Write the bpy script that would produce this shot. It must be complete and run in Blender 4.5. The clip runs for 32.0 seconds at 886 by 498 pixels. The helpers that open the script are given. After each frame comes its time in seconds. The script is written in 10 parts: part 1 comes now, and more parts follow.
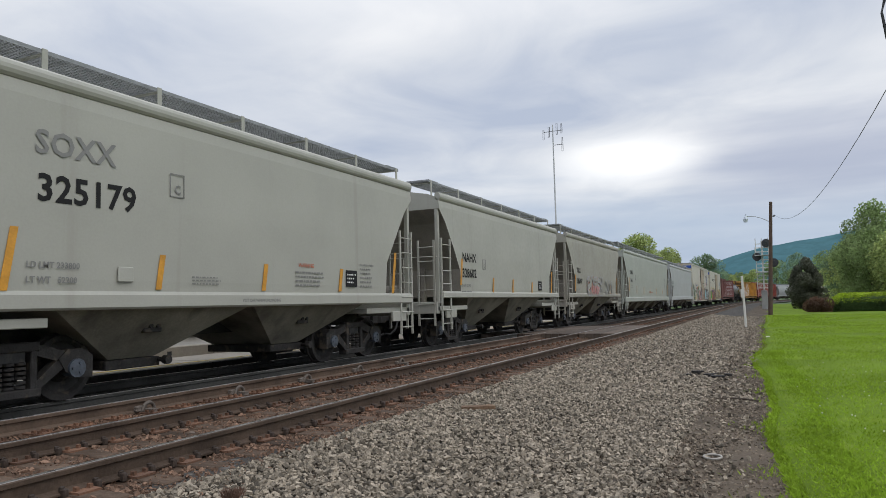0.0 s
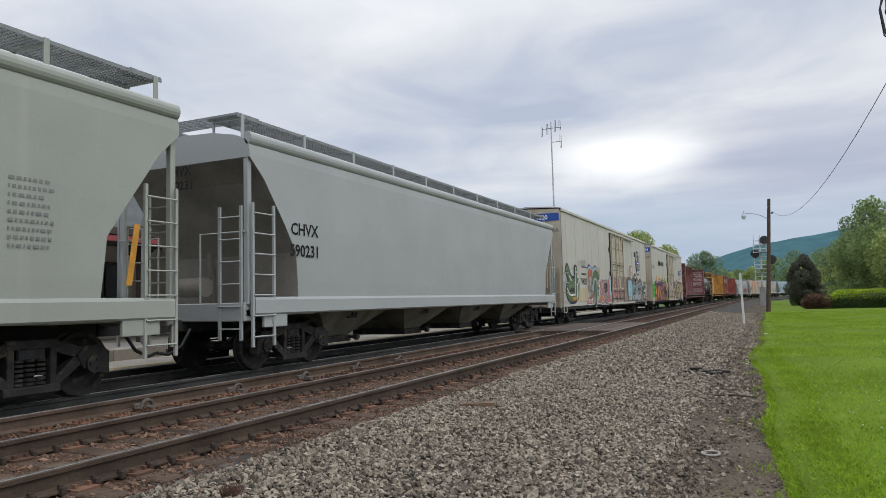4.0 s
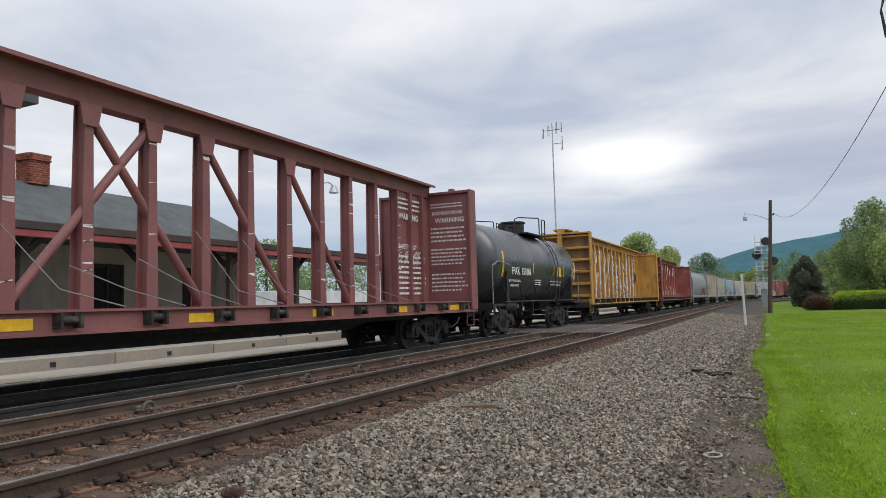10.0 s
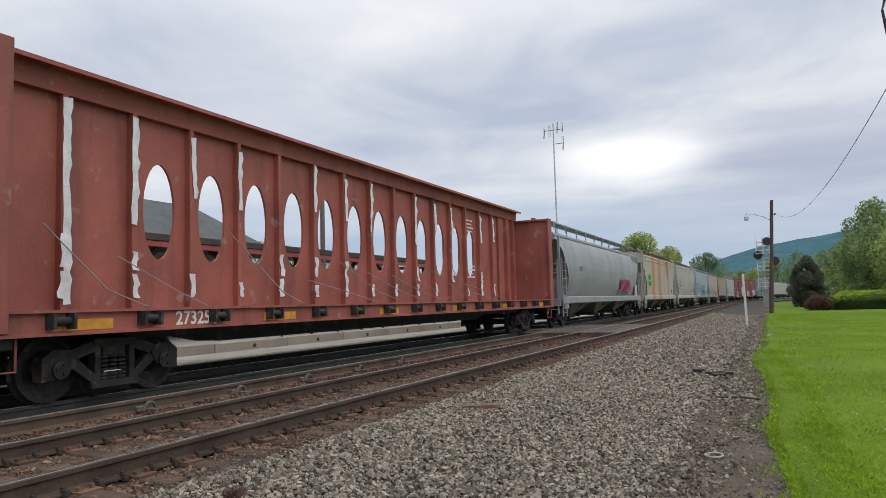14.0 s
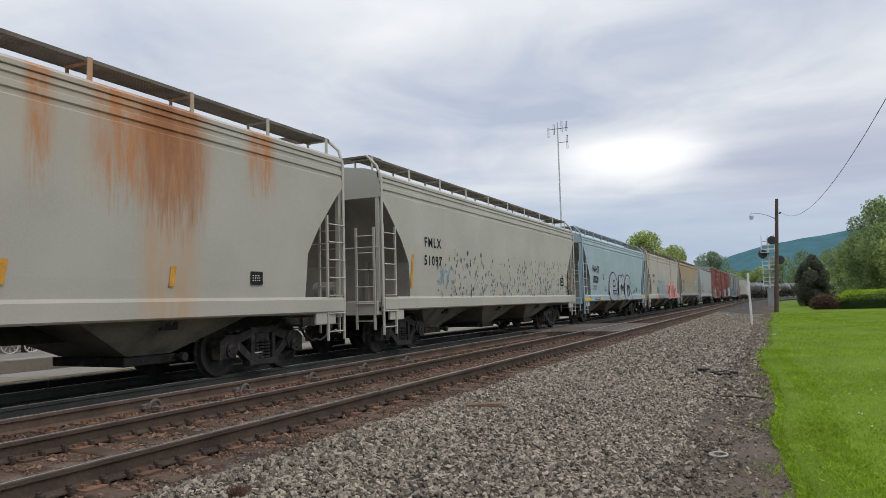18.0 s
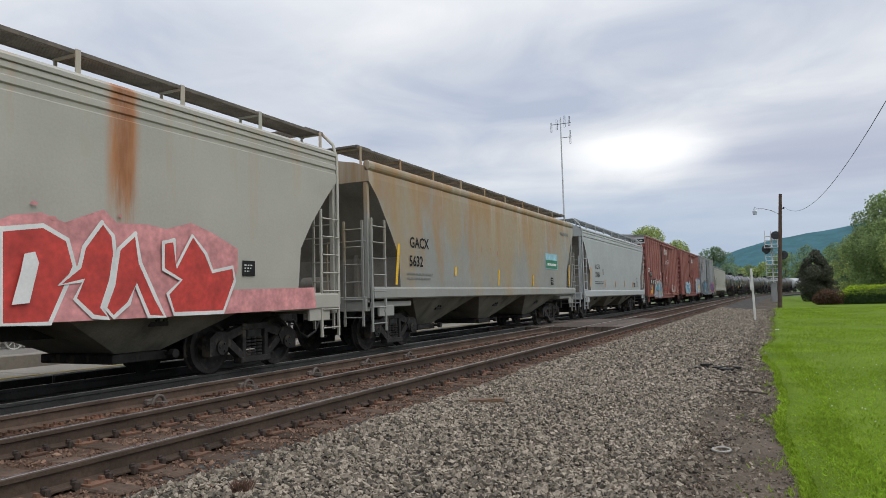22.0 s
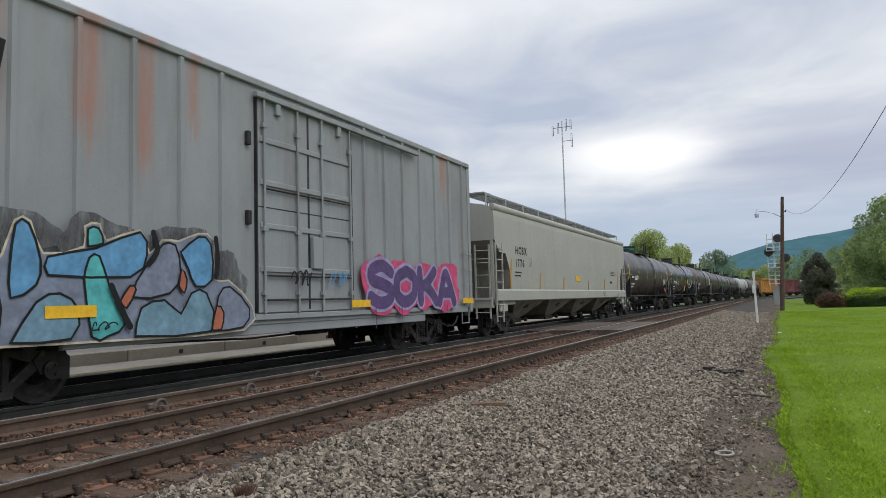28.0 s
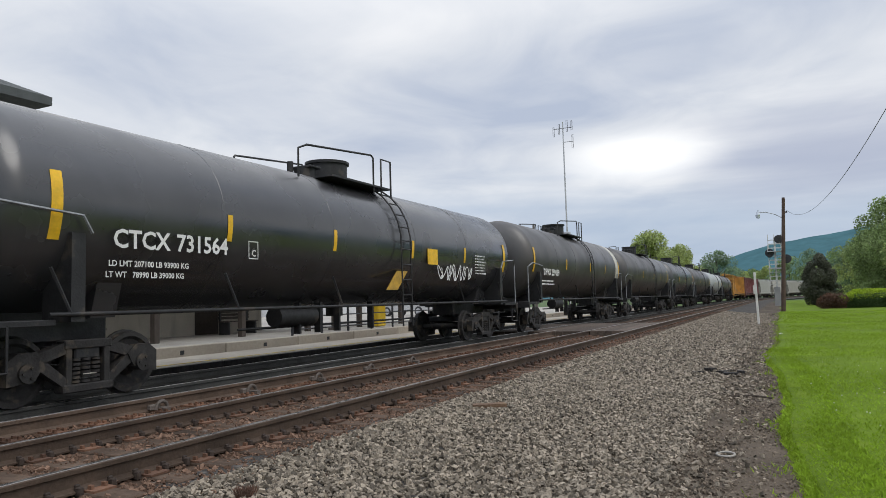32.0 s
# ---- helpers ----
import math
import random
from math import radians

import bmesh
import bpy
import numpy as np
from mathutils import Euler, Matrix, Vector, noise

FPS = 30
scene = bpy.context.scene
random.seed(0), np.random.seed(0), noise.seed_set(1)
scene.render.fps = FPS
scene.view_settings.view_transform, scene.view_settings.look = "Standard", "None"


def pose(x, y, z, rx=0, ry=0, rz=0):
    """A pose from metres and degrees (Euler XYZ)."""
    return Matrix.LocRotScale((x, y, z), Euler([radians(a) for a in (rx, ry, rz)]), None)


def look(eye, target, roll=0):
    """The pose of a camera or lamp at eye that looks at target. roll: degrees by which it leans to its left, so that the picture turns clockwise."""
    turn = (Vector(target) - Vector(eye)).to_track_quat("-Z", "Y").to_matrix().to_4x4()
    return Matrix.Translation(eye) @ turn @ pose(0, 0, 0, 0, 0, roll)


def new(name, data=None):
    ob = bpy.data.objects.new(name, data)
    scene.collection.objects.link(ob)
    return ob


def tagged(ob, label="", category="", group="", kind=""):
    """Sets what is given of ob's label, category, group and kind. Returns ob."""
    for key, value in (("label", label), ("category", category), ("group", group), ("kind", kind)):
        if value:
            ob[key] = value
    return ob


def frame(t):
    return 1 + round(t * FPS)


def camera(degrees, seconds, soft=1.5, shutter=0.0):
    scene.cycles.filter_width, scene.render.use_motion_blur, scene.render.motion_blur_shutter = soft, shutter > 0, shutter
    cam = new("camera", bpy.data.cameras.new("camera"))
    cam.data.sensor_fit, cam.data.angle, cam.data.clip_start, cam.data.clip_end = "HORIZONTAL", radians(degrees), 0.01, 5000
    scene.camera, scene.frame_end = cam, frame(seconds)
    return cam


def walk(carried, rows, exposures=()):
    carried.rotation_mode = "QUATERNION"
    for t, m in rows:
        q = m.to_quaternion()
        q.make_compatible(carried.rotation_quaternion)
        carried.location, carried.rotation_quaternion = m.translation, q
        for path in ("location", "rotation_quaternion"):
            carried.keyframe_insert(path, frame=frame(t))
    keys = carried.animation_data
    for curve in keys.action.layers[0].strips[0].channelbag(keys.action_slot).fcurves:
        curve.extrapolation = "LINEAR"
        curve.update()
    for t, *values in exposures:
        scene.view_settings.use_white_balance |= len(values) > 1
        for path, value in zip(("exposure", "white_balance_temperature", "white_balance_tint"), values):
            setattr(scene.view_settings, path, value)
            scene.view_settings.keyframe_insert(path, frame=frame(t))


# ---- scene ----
# Metres. The track's near rail head is at z = 0; x runs along the straight track, y to its far side.
EYE = (0.0, 0.0, 1.18)
cam = camera(64.6, 32.0, 0.8)
# seconds, sideways and upward slope of the line of sight, roll
SWAY = [(0, 0.4653, 0.0862, -1.37), (0.5, 0.4653, 0.0857, -1.37), (1, 0.4649, 0.0846, -1.38), (1.5, 0.4643, 0.0835, -1.40), (2, 0.4637, 0.0826,
        -1.40), (2.5, 0.4633, 0.0819, -1.38), (3, 0.4632, 0.0815, -1.37), (3.5, 0.4632, 0.0813, -1.41), (5.5, 0.4611, 0.0840, -1.50), (6, 0.4610,
        0.0844, -1.50), (6.5, 0.4610, 0.0846, -1.51), (7, 0.4612, 0.0842, -1.51), (7.5, 0.4617, 0.0838, -1.50), (8, 0.4622, 0.0839, -1.48), (8.5,
        0.4627, 0.0842, -1.46), (9, 0.4633, 0.0842, -1.47), (9.5, 0.4638, 0.0844, -1.48), (10, 0.4648, 0.0847, -1.50), (10.5, 0.4657, 0.0848, -1.50),
        (11, 0.4659, 0.0849, -1.52), (11.5, 0.4659, 0.0851, -1.54), (12, 0.4662, 0.0851, -1.54), (12.5, 0.4668, 0.0851, -1.53), (13, 0.4673, 0.0852,
        -1.54), (13.5, 0.4670, 0.0853, -1.55), (14, 0.4667, 0.0851, -1.53), (14.5, 0.4669, 0.0849, -1.50), (16.5, 0.4709, 0.0853, -1.40), (17, 0.4717,
        0.0851, -1.42), (17.5, 0.4727, 0.0845, -1.44), (18, 0.4740, 0.0834, -1.46), (18.5, 0.4752, 0.0818, -1.44), (19, 0.4760, 0.0797, -1.40), (19.5,
        0.4767, 0.0780, -1.38), (20, 0.4775, 0.0771, -1.39), (20.5, 0.4779, 0.0767, -1.42), (21, 0.4782, 0.0765, -1.44), (21.5, 0.4788, 0.0764,
        -1.44), (22, 0.4792, 0.0765, -1.49), (22.5, 0.4791, 0.0769, -1.55), (23, 0.4791, 0.0774, -1.58), (23.5, 0.4788, 0.0780, -1.60), (24, 0.4783,
        0.0785, -1.61), (24.5, 0.4786, 0.0790, -1.59), (25, 0.4796, 0.0796, -1.57), (25.5, 0.4803, 0.0802, -1.56), (27.5, 0.4817, 0.0825, -1.63), (28,
        0.4821, 0.0823, -1.59), (28.5, 0.4826, 0.0821, -1.57), (29, 0.4832, 0.0824, -1.58), (29.5, 0.4836, 0.0828, -1.61), (30, 0.4837, 0.0831,
        -1.63), (30.5, 0.4832, 0.0833, -1.66), (31, 0.4830, 0.0837, -1.68), (31.5, 0.4834, 0.0841, -1.66), (32, 0.4837, 0.0842, -1.64)]
walk(cam, [(t, look(EYE, (EYE[0] + 100, EYE[1] + 100 * sy, EYE[2] + 100 * sz), roll)) for t, sy, sz, roll in SWAY])

# ---------------------------------------------------------------- light
SUN_AZ, SUN_EL = 250.0, 52.0
world = bpy.data.worlds.new("overcast_sky")
scene.world = world
world.use_nodes = True


def build_sky():
    nt = world.node_tree
    nt.nodes.clear()
    N, K = nt.nodes.new, nt.links.new
    out, bg = N("ShaderNodeOutputWorld"), N("ShaderNodeBackground")
    K(bg.outputs[0], out.inputs[0])
    sky = N("ShaderNodeTexSky")
    sky.sky_type, sky.sun_disc = "NISHITA", False
    sky.sun_elevation, sky.sun_rotation = radians(SUN_EL), radians(90 - SUN_AZ)
    sky.air_density, sky.dust_density = 1.0, 3.0
    co = N("ShaderNodeTexCoord")
    sep = N("ShaderNodeSeparateXYZ")
    K(co.outputs["Generated"], sep.inputs[0])

    def math(op, a, b=None, c=None):
        n = N("ShaderNodeMath")
        n.operation = op
        for i, v in enumerate((a, b, c)):
            if v is None:
                continue
            if isinstance(v, (int, float)):
                n.inputs[i].default_value = v
            else:
                K(v, n.inputs[i])
        return n.outputs[0]

    # cloud sheets lie flat overhead: project the direction on a plane
    up = math("MAXIMUM", sep.outputs[2], 0.02)
    den = math("ADD", up, 0.12)
    comb = N("ShaderNodeCombineXYZ")
    K(math("DIVIDE", sep.outputs[0], den), comb.inputs[0])
    K(math("DIVIDE", sep.outputs[1], den), comb.inputs[1])

    def cloud(scale, detail, rough, loc):
        mp = N("ShaderNodeMapping")
        mp.inputs["Location"].default_value = loc
        K(comb.outputs[0], mp.inputs[0])
        n = N("ShaderNodeTexNoise")
        n.inputs["Scale"].default_value, n.inputs["Detail"].default_value, n.inputs["Roughness"].default_value = scale, detail, rough
        n.inputs["Distortion"].default_value = 0.6
        K(mp.outputs[0], n.inputs[0])
        return n.outputs[0]

    big, small = cloud(0.55, 5, 0.5, (3.1, 1.7, 0)), cloud(1.9, 6, 0.55, (0.4, 6.2, 0))
    mixn = math("ADD", math("MULTIPLY", big, 0.7), math("MULTIPLY", small, 0.3))
    ramp = N("ShaderNodeValToRGB")
    els = ramp.color_ramp.elements
    els[0].position, els[0].color = 0.36, (0.445, 0.50, 0.615, 1)
    els[1].position, els[1].color = 0.64, (0.85, 0.855, 0.87, 1)
    e = els.new(0.50)
    e.color = (0.66, 0.69, 0.745, 1)
    K(mixn, ramp.inputs[0])
    # a thin place in the cloud deck
    dot = N("ShaderNodeVectorMath")
    dot.operation = "DISTANCE"
    stretch = N("ShaderNodeVectorMath")
    stretch.operation = "MULTIPLY"
    stretch.inputs[1].default_value = (1.0, 0.55, 1.7)
    K(co.outputs["Generated"], stretch.inputs[0])
    K(stretch.outputs[0], dot.inputs[0])
    gl = Vector((1.0, 0.175, 0.197)).normalized()
    dot.inputs[1].default_value = (gl.x, gl.y * 0.55, gl.z * 1.7)
    glow = N("ShaderNodeMapRange")
    glow.interpolation_type = "SMOOTHSTEP"
    glow.inputs["From Min"].default_value, glow.inputs["From Max"].default_value = 0.080, 0.008
    K(dot.outputs["Value"], glow.inputs["Value"])
    add = N("ShaderNodeMix")
    add.data_type = "RGBA"
    add.inputs[7].default_value = (1.03, 1.03, 1.03, 1)
    K(math("MULTIPLY", glow.outputs[0], math("ADD", 0.55, small)), add.inputs[0])
    # a darker bank of cloud in flat streaks low over the hills
    flat = N("ShaderNodeMapping")
    flat.inputs["Scale"].default_value = (2.2, 2.2, 34.0)
    K(co.outputs["Generated"], flat.inputs[0])
    st = N("ShaderNodeTexNoise")
    st.inputs["Scale"].default_value, st.inputs["Detail"].default_value = 1.0, 4
    K(flat.outputs[0], st.inputs[0])
    low = N("ShaderNodeMapRange")
    low.interpolation_type = "SMOOTHSTEP"
    low.inputs["From Min"].default_value, low.inputs["From Max"].default_value = 0.20, 0.075
    K(math("ADD", sep.outputs[2], math("MULTIPLY", math("SUBTRACT", st.outputs[0], 0.5), 0.11)), low.inputs["Value"])
    bank = N("ShaderNodeMix")
    bank.data_type = "RGBA"
    bank.inputs[7].default_value = (0.40, 0.49, 0.63, 1)
    K(math("MULTIPLY", low.outputs[0], 0.8), bank.inputs[0])
    K(ramp.outputs[0], bank.inputs[6])
    # a heavier cloud to the side of the thin place
    heavy = N("ShaderNodeVectorMath")
    heavy.operation = "DISTANCE"
    K(stretch.outputs[0], heavy.inputs[0])
    hv = Vector((0.984, -0.075, 0.172)).normalized()
    heavy.inputs[1].default_value = (hv.x, hv.y * 0.55, hv.z * 1.7)
    deep = N("ShaderNodeMapRange")
    deep.interpolation_type = "SMOOTHSTEP"
    deep.inputs["From Min"].default_value, deep.inputs["From Max"].default_value = 0.15, 0.02
    K(math("ADD", heavy.outputs["Value"], math("MULTIPLY", math("SUBTRACT", st.outputs[0], 0.5), 0.12)), deep.inputs["Value"])
    dark = N("ShaderNodeMix")
    dark.data_type = "RGBA"
    dark.inputs[7].default_value = (0.40, 0.44, 0.56, 1)
    K(math("MULTIPLY", deep.outputs[0], 0.85), dark.inputs[0])
    K(bank.outputs[2], dark.inputs[6])
    K(dark.outputs[2], add.inputs[6])
    # an overcast sky is brighter overhead than near the horizon
    lift = N("ShaderNodeMapRange")
    lift.interpolation_type = "SMOOTHSTEP"
    lift.inputs["From Min"].default_value, lift.inputs["From Max"].default_value = 0.30, 0.95
    lift.inputs["To Min"].default_value, lift.inputs["To Max"].default_value = 1.0, ZENITH
    K(sep.outputs[2], lift.inputs["Value"])
    sc = N("ShaderNodeVectorMath")
    sc.operation = "SCALE"
    K(add.outputs[2], sc.inputs[0])
    K(lift.outputs[0], sc.inputs["Scale"])
    # the clear sky shows faintly through the clouds
    thin = N("ShaderNodeVectorMath")
    thin.operation = "SCALE"
    thin.inputs["Scale"].default_value = 0.010
    K(sky.outputs[0], thin.inputs[0])
    tot = N("ShaderNodeVectorMath")
    tot.operation = "ADD"
    K(sc.outputs[0], tot.inputs[0])
    K(thin.outputs[0], tot.inputs[1])
    K(tot.outputs[0], bg.inputs[0])
    bg.inputs[1].default_value = 1.0


ZENITH = 1.9
build_sky()
sun = new("sun", bpy.data.lights.new("sun", "SUN"))
sun.data.energy, sun.data.angle, sun.data.color = 1.0, radians(40), (1.0, 0.97, 0.92)
sd = Vector((math.cos(radians(SUN_AZ)) * math.cos(radians(SUN_EL)), math.sin(radians(SUN_AZ)) * math.cos(radians(SUN_EL)), math.sin(radians(SUN_EL))))
sun.matrix_world = look((sd * 50)[:], (0, 0, 0))
scene.view_settings.exposure = 0.04


# ---------------------------------------------------------------- materials
def mat(name, col, rough=0.6, metal=0.0, var=0.18, scale=0.8, fine=30.0, bump=0.012, streak=None, spots=None, island=0.0, ob_rand=0.0, spec=0.5, leaf=0.0, ragged=0.0):
    """A procedural surface. streak: (colour, amount, width scale, length scale); spots: (colour, amount, scale)."""
    m = bpy.data.materials.new(name)
    m.use_nodes = True
    nt = m.node_tree
    N, K = nt.nodes.new, nt.links.new
    b = nt.nodes["Principled BSDF"]
    b.inputs["Roughness"].default_value, b.inputs["Metallic"].default_value = rough, metal
    b.inputs["Specular IOR Level"].default_value = spec
    co = N("ShaderNodeTexCoord").outputs["Object"]

    def noise_of(s, detail=4, vec=co):
        n = N("ShaderNodeTexNoise")
        n.inputs["Scale"].default_value, n.inputs["Detail"].default_value = s, detail
        K(vec, n.inputs["Vector"])
        return n.outputs[0]

    def mixc(f, a, c):
        n = N("ShaderNodeMix")
        n.data_type = "RGBA"
        K(f, n.inputs[0])
        for i, v in ((6, a), (7, c)):
            if isinstance(v, tuple):
                n.inputs[i].default_value = (*v, 1)
            else:
                K(v, n.inputs[i])
        return n.outputs[2]

    def span(v, lo, hi, a=0.0, c=1.0):
        n = N("ShaderNodeMapRange")
        n.inputs["From Min"].default_value, n.inputs["From Max"].default_value = lo, hi
        n.inputs["To Min"].default_value, n.inputs["To Max"].default_value = a, c
        K(v, n.inputs["Value"])
        return n.outputs[0]

    lo, hi = tuple(max(0, c * (1 - var)) for c in col), tuple(min(1, c * (1 + var)) for c in col)
    c = mixc(span(noise_of(scale), 0.3, 0.7), lo, hi)
    f = mixc(span(noise_of(fine, 3), 0.3, 0.7), (1 - var * 0.5,) * 3, (1 + var * 0.35,) * 3)
    mul = N("ShaderNodeMix")
    mul.data_type, mul.blend_type = "RGBA", "MULTIPLY"
    mul.inputs[0].default_value = 1.0
    K(c, mul.inputs[6])
    K(f, mul.inputs[7])
    c = mul.outputs[2]
    if streak:
        sc, amount, wx, wz = streak
        mp = N("ShaderNodeMapping")
        mp.inputs["Scale"].default_value = (wx, wx, wz)
        K(co, mp.inputs[0])
        c = mixc(span(noise_of(1.0, 5, mp.outputs[0]), 0.62 - amount * 0.3, 0.80 - amount * 0.2, 0.0, min(1.0, 0.45 + amount)), c, sc)
    if spots:
        sc, amount, s = spots
        c = mixc(span(noise_of(s, 6), 0.66 - amount * 0.25, 0.72 - amount * 0.2), c, sc)
    if island or ob_rand:
        r = N("ShaderNodeNewGeometry").outputs["Random Per Island"] if island else N("ShaderNodeObjectInfo").outputs["Random"]
        a = island or ob_rand
        c2 = N("ShaderNodeMix")
        c2.data_type, c2.blend_type = "RGBA", "MULTIPLY"
        c2.inputs[0].default_value = 1.0
        K(c, c2.inputs[6])
        K(mixc(r, (1 - a,) * 3, (1 + a,) * 3), c2.inputs[7])
        c = c2.outputs[2]
    K(c, b.inputs["Base Color"])
    K(span(noise_of(fine * 0.3), 0.3, 0.7, max(0.02, rough - 0.1), min(1, rough + 0.1)), b.inputs["Roughness"])
    if bump:
        bp = N("ShaderNodeBump")
        bp.inputs["Strength"].default_value, bp.inputs["Distance"].default_value = min(1, bump * 4), 0.02
        K(noise_of(fine, 5), bp.inputs["Height"])
        K(bp.outputs[0], b.inputs["Normal"])
    if ragged:
        # a stain that thins out in patches
        mp2 = N("ShaderNodeMapping")
        mp2.inputs["Scale"].default_value = (5.0, 5.0, 1.1)
        K(co, mp2.inputs[0])
        K(span(noise_of(1.6, 6, mp2.outputs[0]), 0.50 - ragged * 0.2, 0.50 + ragged * 0.2), b.inputs["Alpha"])
    if leaf:
        tr, mx = N("ShaderNodeBsdfTranslucent"), N("ShaderNodeMixShader")
        K(c, tr.inputs[0])
        mx.inputs[0].default_value = leaf
        K(b.outputs[0], mx.inputs[1])
        K(tr.outputs[0], mx.inputs[2])
        K(mx.outputs[0], nt.nodes["Material Output"].inputs[0])
    return m


def rust_paint(name, col, tones, bands=()):
    """Cream paint under broad rust: pale haze, streaks that run down from the roof edge, dark cores."""
    m = mat(name, col, 0.6, var=0.08, scale=0.7)
    nt = m.node_tree
    N, K = nt.nodes.new, nt.links.new
    b = nt.nodes["Principled BSDF"]
    co = N("ShaderNodeTexCoord").outputs["Object"]
    sep = N("ShaderNodeSeparateXYZ")
    K(co, sep.inputs[0])
    run = N("ShaderNodeMapRange")
    run.inputs["From Min"].default_value, run.inputs["From Max"].default_value = 1.0, 4.1
    run.inputs["To Min"].default_value, run.inputs["To Max"].default_value = -0.10, 0.07
    K(sep.outputs[2], run.inputs["Value"])
    c = b.inputs["Base Color"].links[0].from_socket
    for tone, wx, wz, lo, hi, top, loc in tones:
        mp = N("ShaderNodeMapping")
        mp.inputs["Scale"].default_value, mp.inputs["Location"].default_value = (wx, wx, wz), (loc, 0, 0)
        K(co, mp.inputs[0])
        n = N("ShaderNodeTexNoise")
        n.inputs["Detail"].default_value, n.inputs["Roughness"].default_value, n.inputs["Scale"].default_value = 6, 0.62, 1.0
        K(mp.outputs[0], n.inputs[0])
        ad = N("ShaderNodeMath")
        ad.operation = "ADD"
        K(n.outputs[0], ad.inputs[0])
        K(run.outputs[0], ad.inputs[1])
        f = N("ShaderNodeMapRange")
        f.inputs["From Min"].default_value, f.inputs["From Max"].default_value, f.inputs["To Max"].default_value = lo, hi, top
        K(ad.outputs[0], f.inputs["Value"])
        mx = N("ShaderNodeMix")
        mx.data_type = "RGBA"
        K(f.outputs[0], mx.inputs[0])
        K(c, mx.inputs[6])
        mx.inputs[7].default_value = (*tone, 1)
        c = mx.outputs[2]

    def step(v, lo, hi):
        n = N("ShaderNodeMapRange")
        n.interpolation_type = "SMOOTHSTEP"
        n.inputs["From Min"].default_value, n.inputs["From Max"].default_value = lo, hi
        K(v, n.inputs["Value"])
        return n.outputs[0]

    def op(kind, u, v):
        n = N("ShaderNodeMath")
        n.operation = kind
        for i, w in enumerate((u, v)):
            if isinstance(w, (int, float)):
                n.inputs[i].default_value = w
            else:
                K(w, n.inputs[i])
        return n.outputs[0]

    def grain(sx, sz, scale):
        mp = N("ShaderNodeMapping")
        mp.inputs["Scale"].default_value = (sx, sx, sz)
        K(co, mp.inputs[0])
        n = N("ShaderNodeTexNoise")
        n.inputs["Detail"].default_value, n.inputs["Roughness"].default_value, n.inputs["Scale"].default_value = 6, 0.65, scale
        K(mp.outputs[0], n.inputs[0])
        return n.outputs[0]

    # broad runs of rust: each has a span along the car and the height to which it has run down
    for k, (x0, x1, low, soft, tone) in enumerate(bands):
        wander = op("ADD", sep.outputs[0], op("MULTIPLY", op("SUBTRACT", grain(0.9 + 0.1 * k, 0.35, 1.3), 0.5), soft * 2.2))
        across = op("MULTIPLY", step(wander, x0 - soft, x0 + soft), step(wander, x1 + soft, x1 - soft))
        down = step(op("ADD", sep.outputs[2], op("MULTIPLY", op("SUBTRACT", grain(3.5, 0.3, 1.0 + k), 0.5), 2.0)), low - 0.5, low + 0.5)
        patchy = step(grain(2.8, 0.5, 1.2 + 0.2 * k), 0.30, 0.62)
        mx = N("ShaderNodeMix")
        mx.data_type = "RGBA"
        K(op("MULTIPLY", op("MULTIPLY", across, down), op("ADD", 0.35, op("MULTIPLY", patchy, 0.6))), mx.inputs[0])
        K(c, mx.inputs[6])
        mx.inputs[7].default_value = (*tone, 1)
        c = mx.outputs[2]
    K(c, b.inputs["Base Color"])
    return m


def paint(name, col, rough=0.55):
    return mat(name, col, 0.75, var=0.10, scale=2.0, fine=25, bump=0.0, spec=0.25)


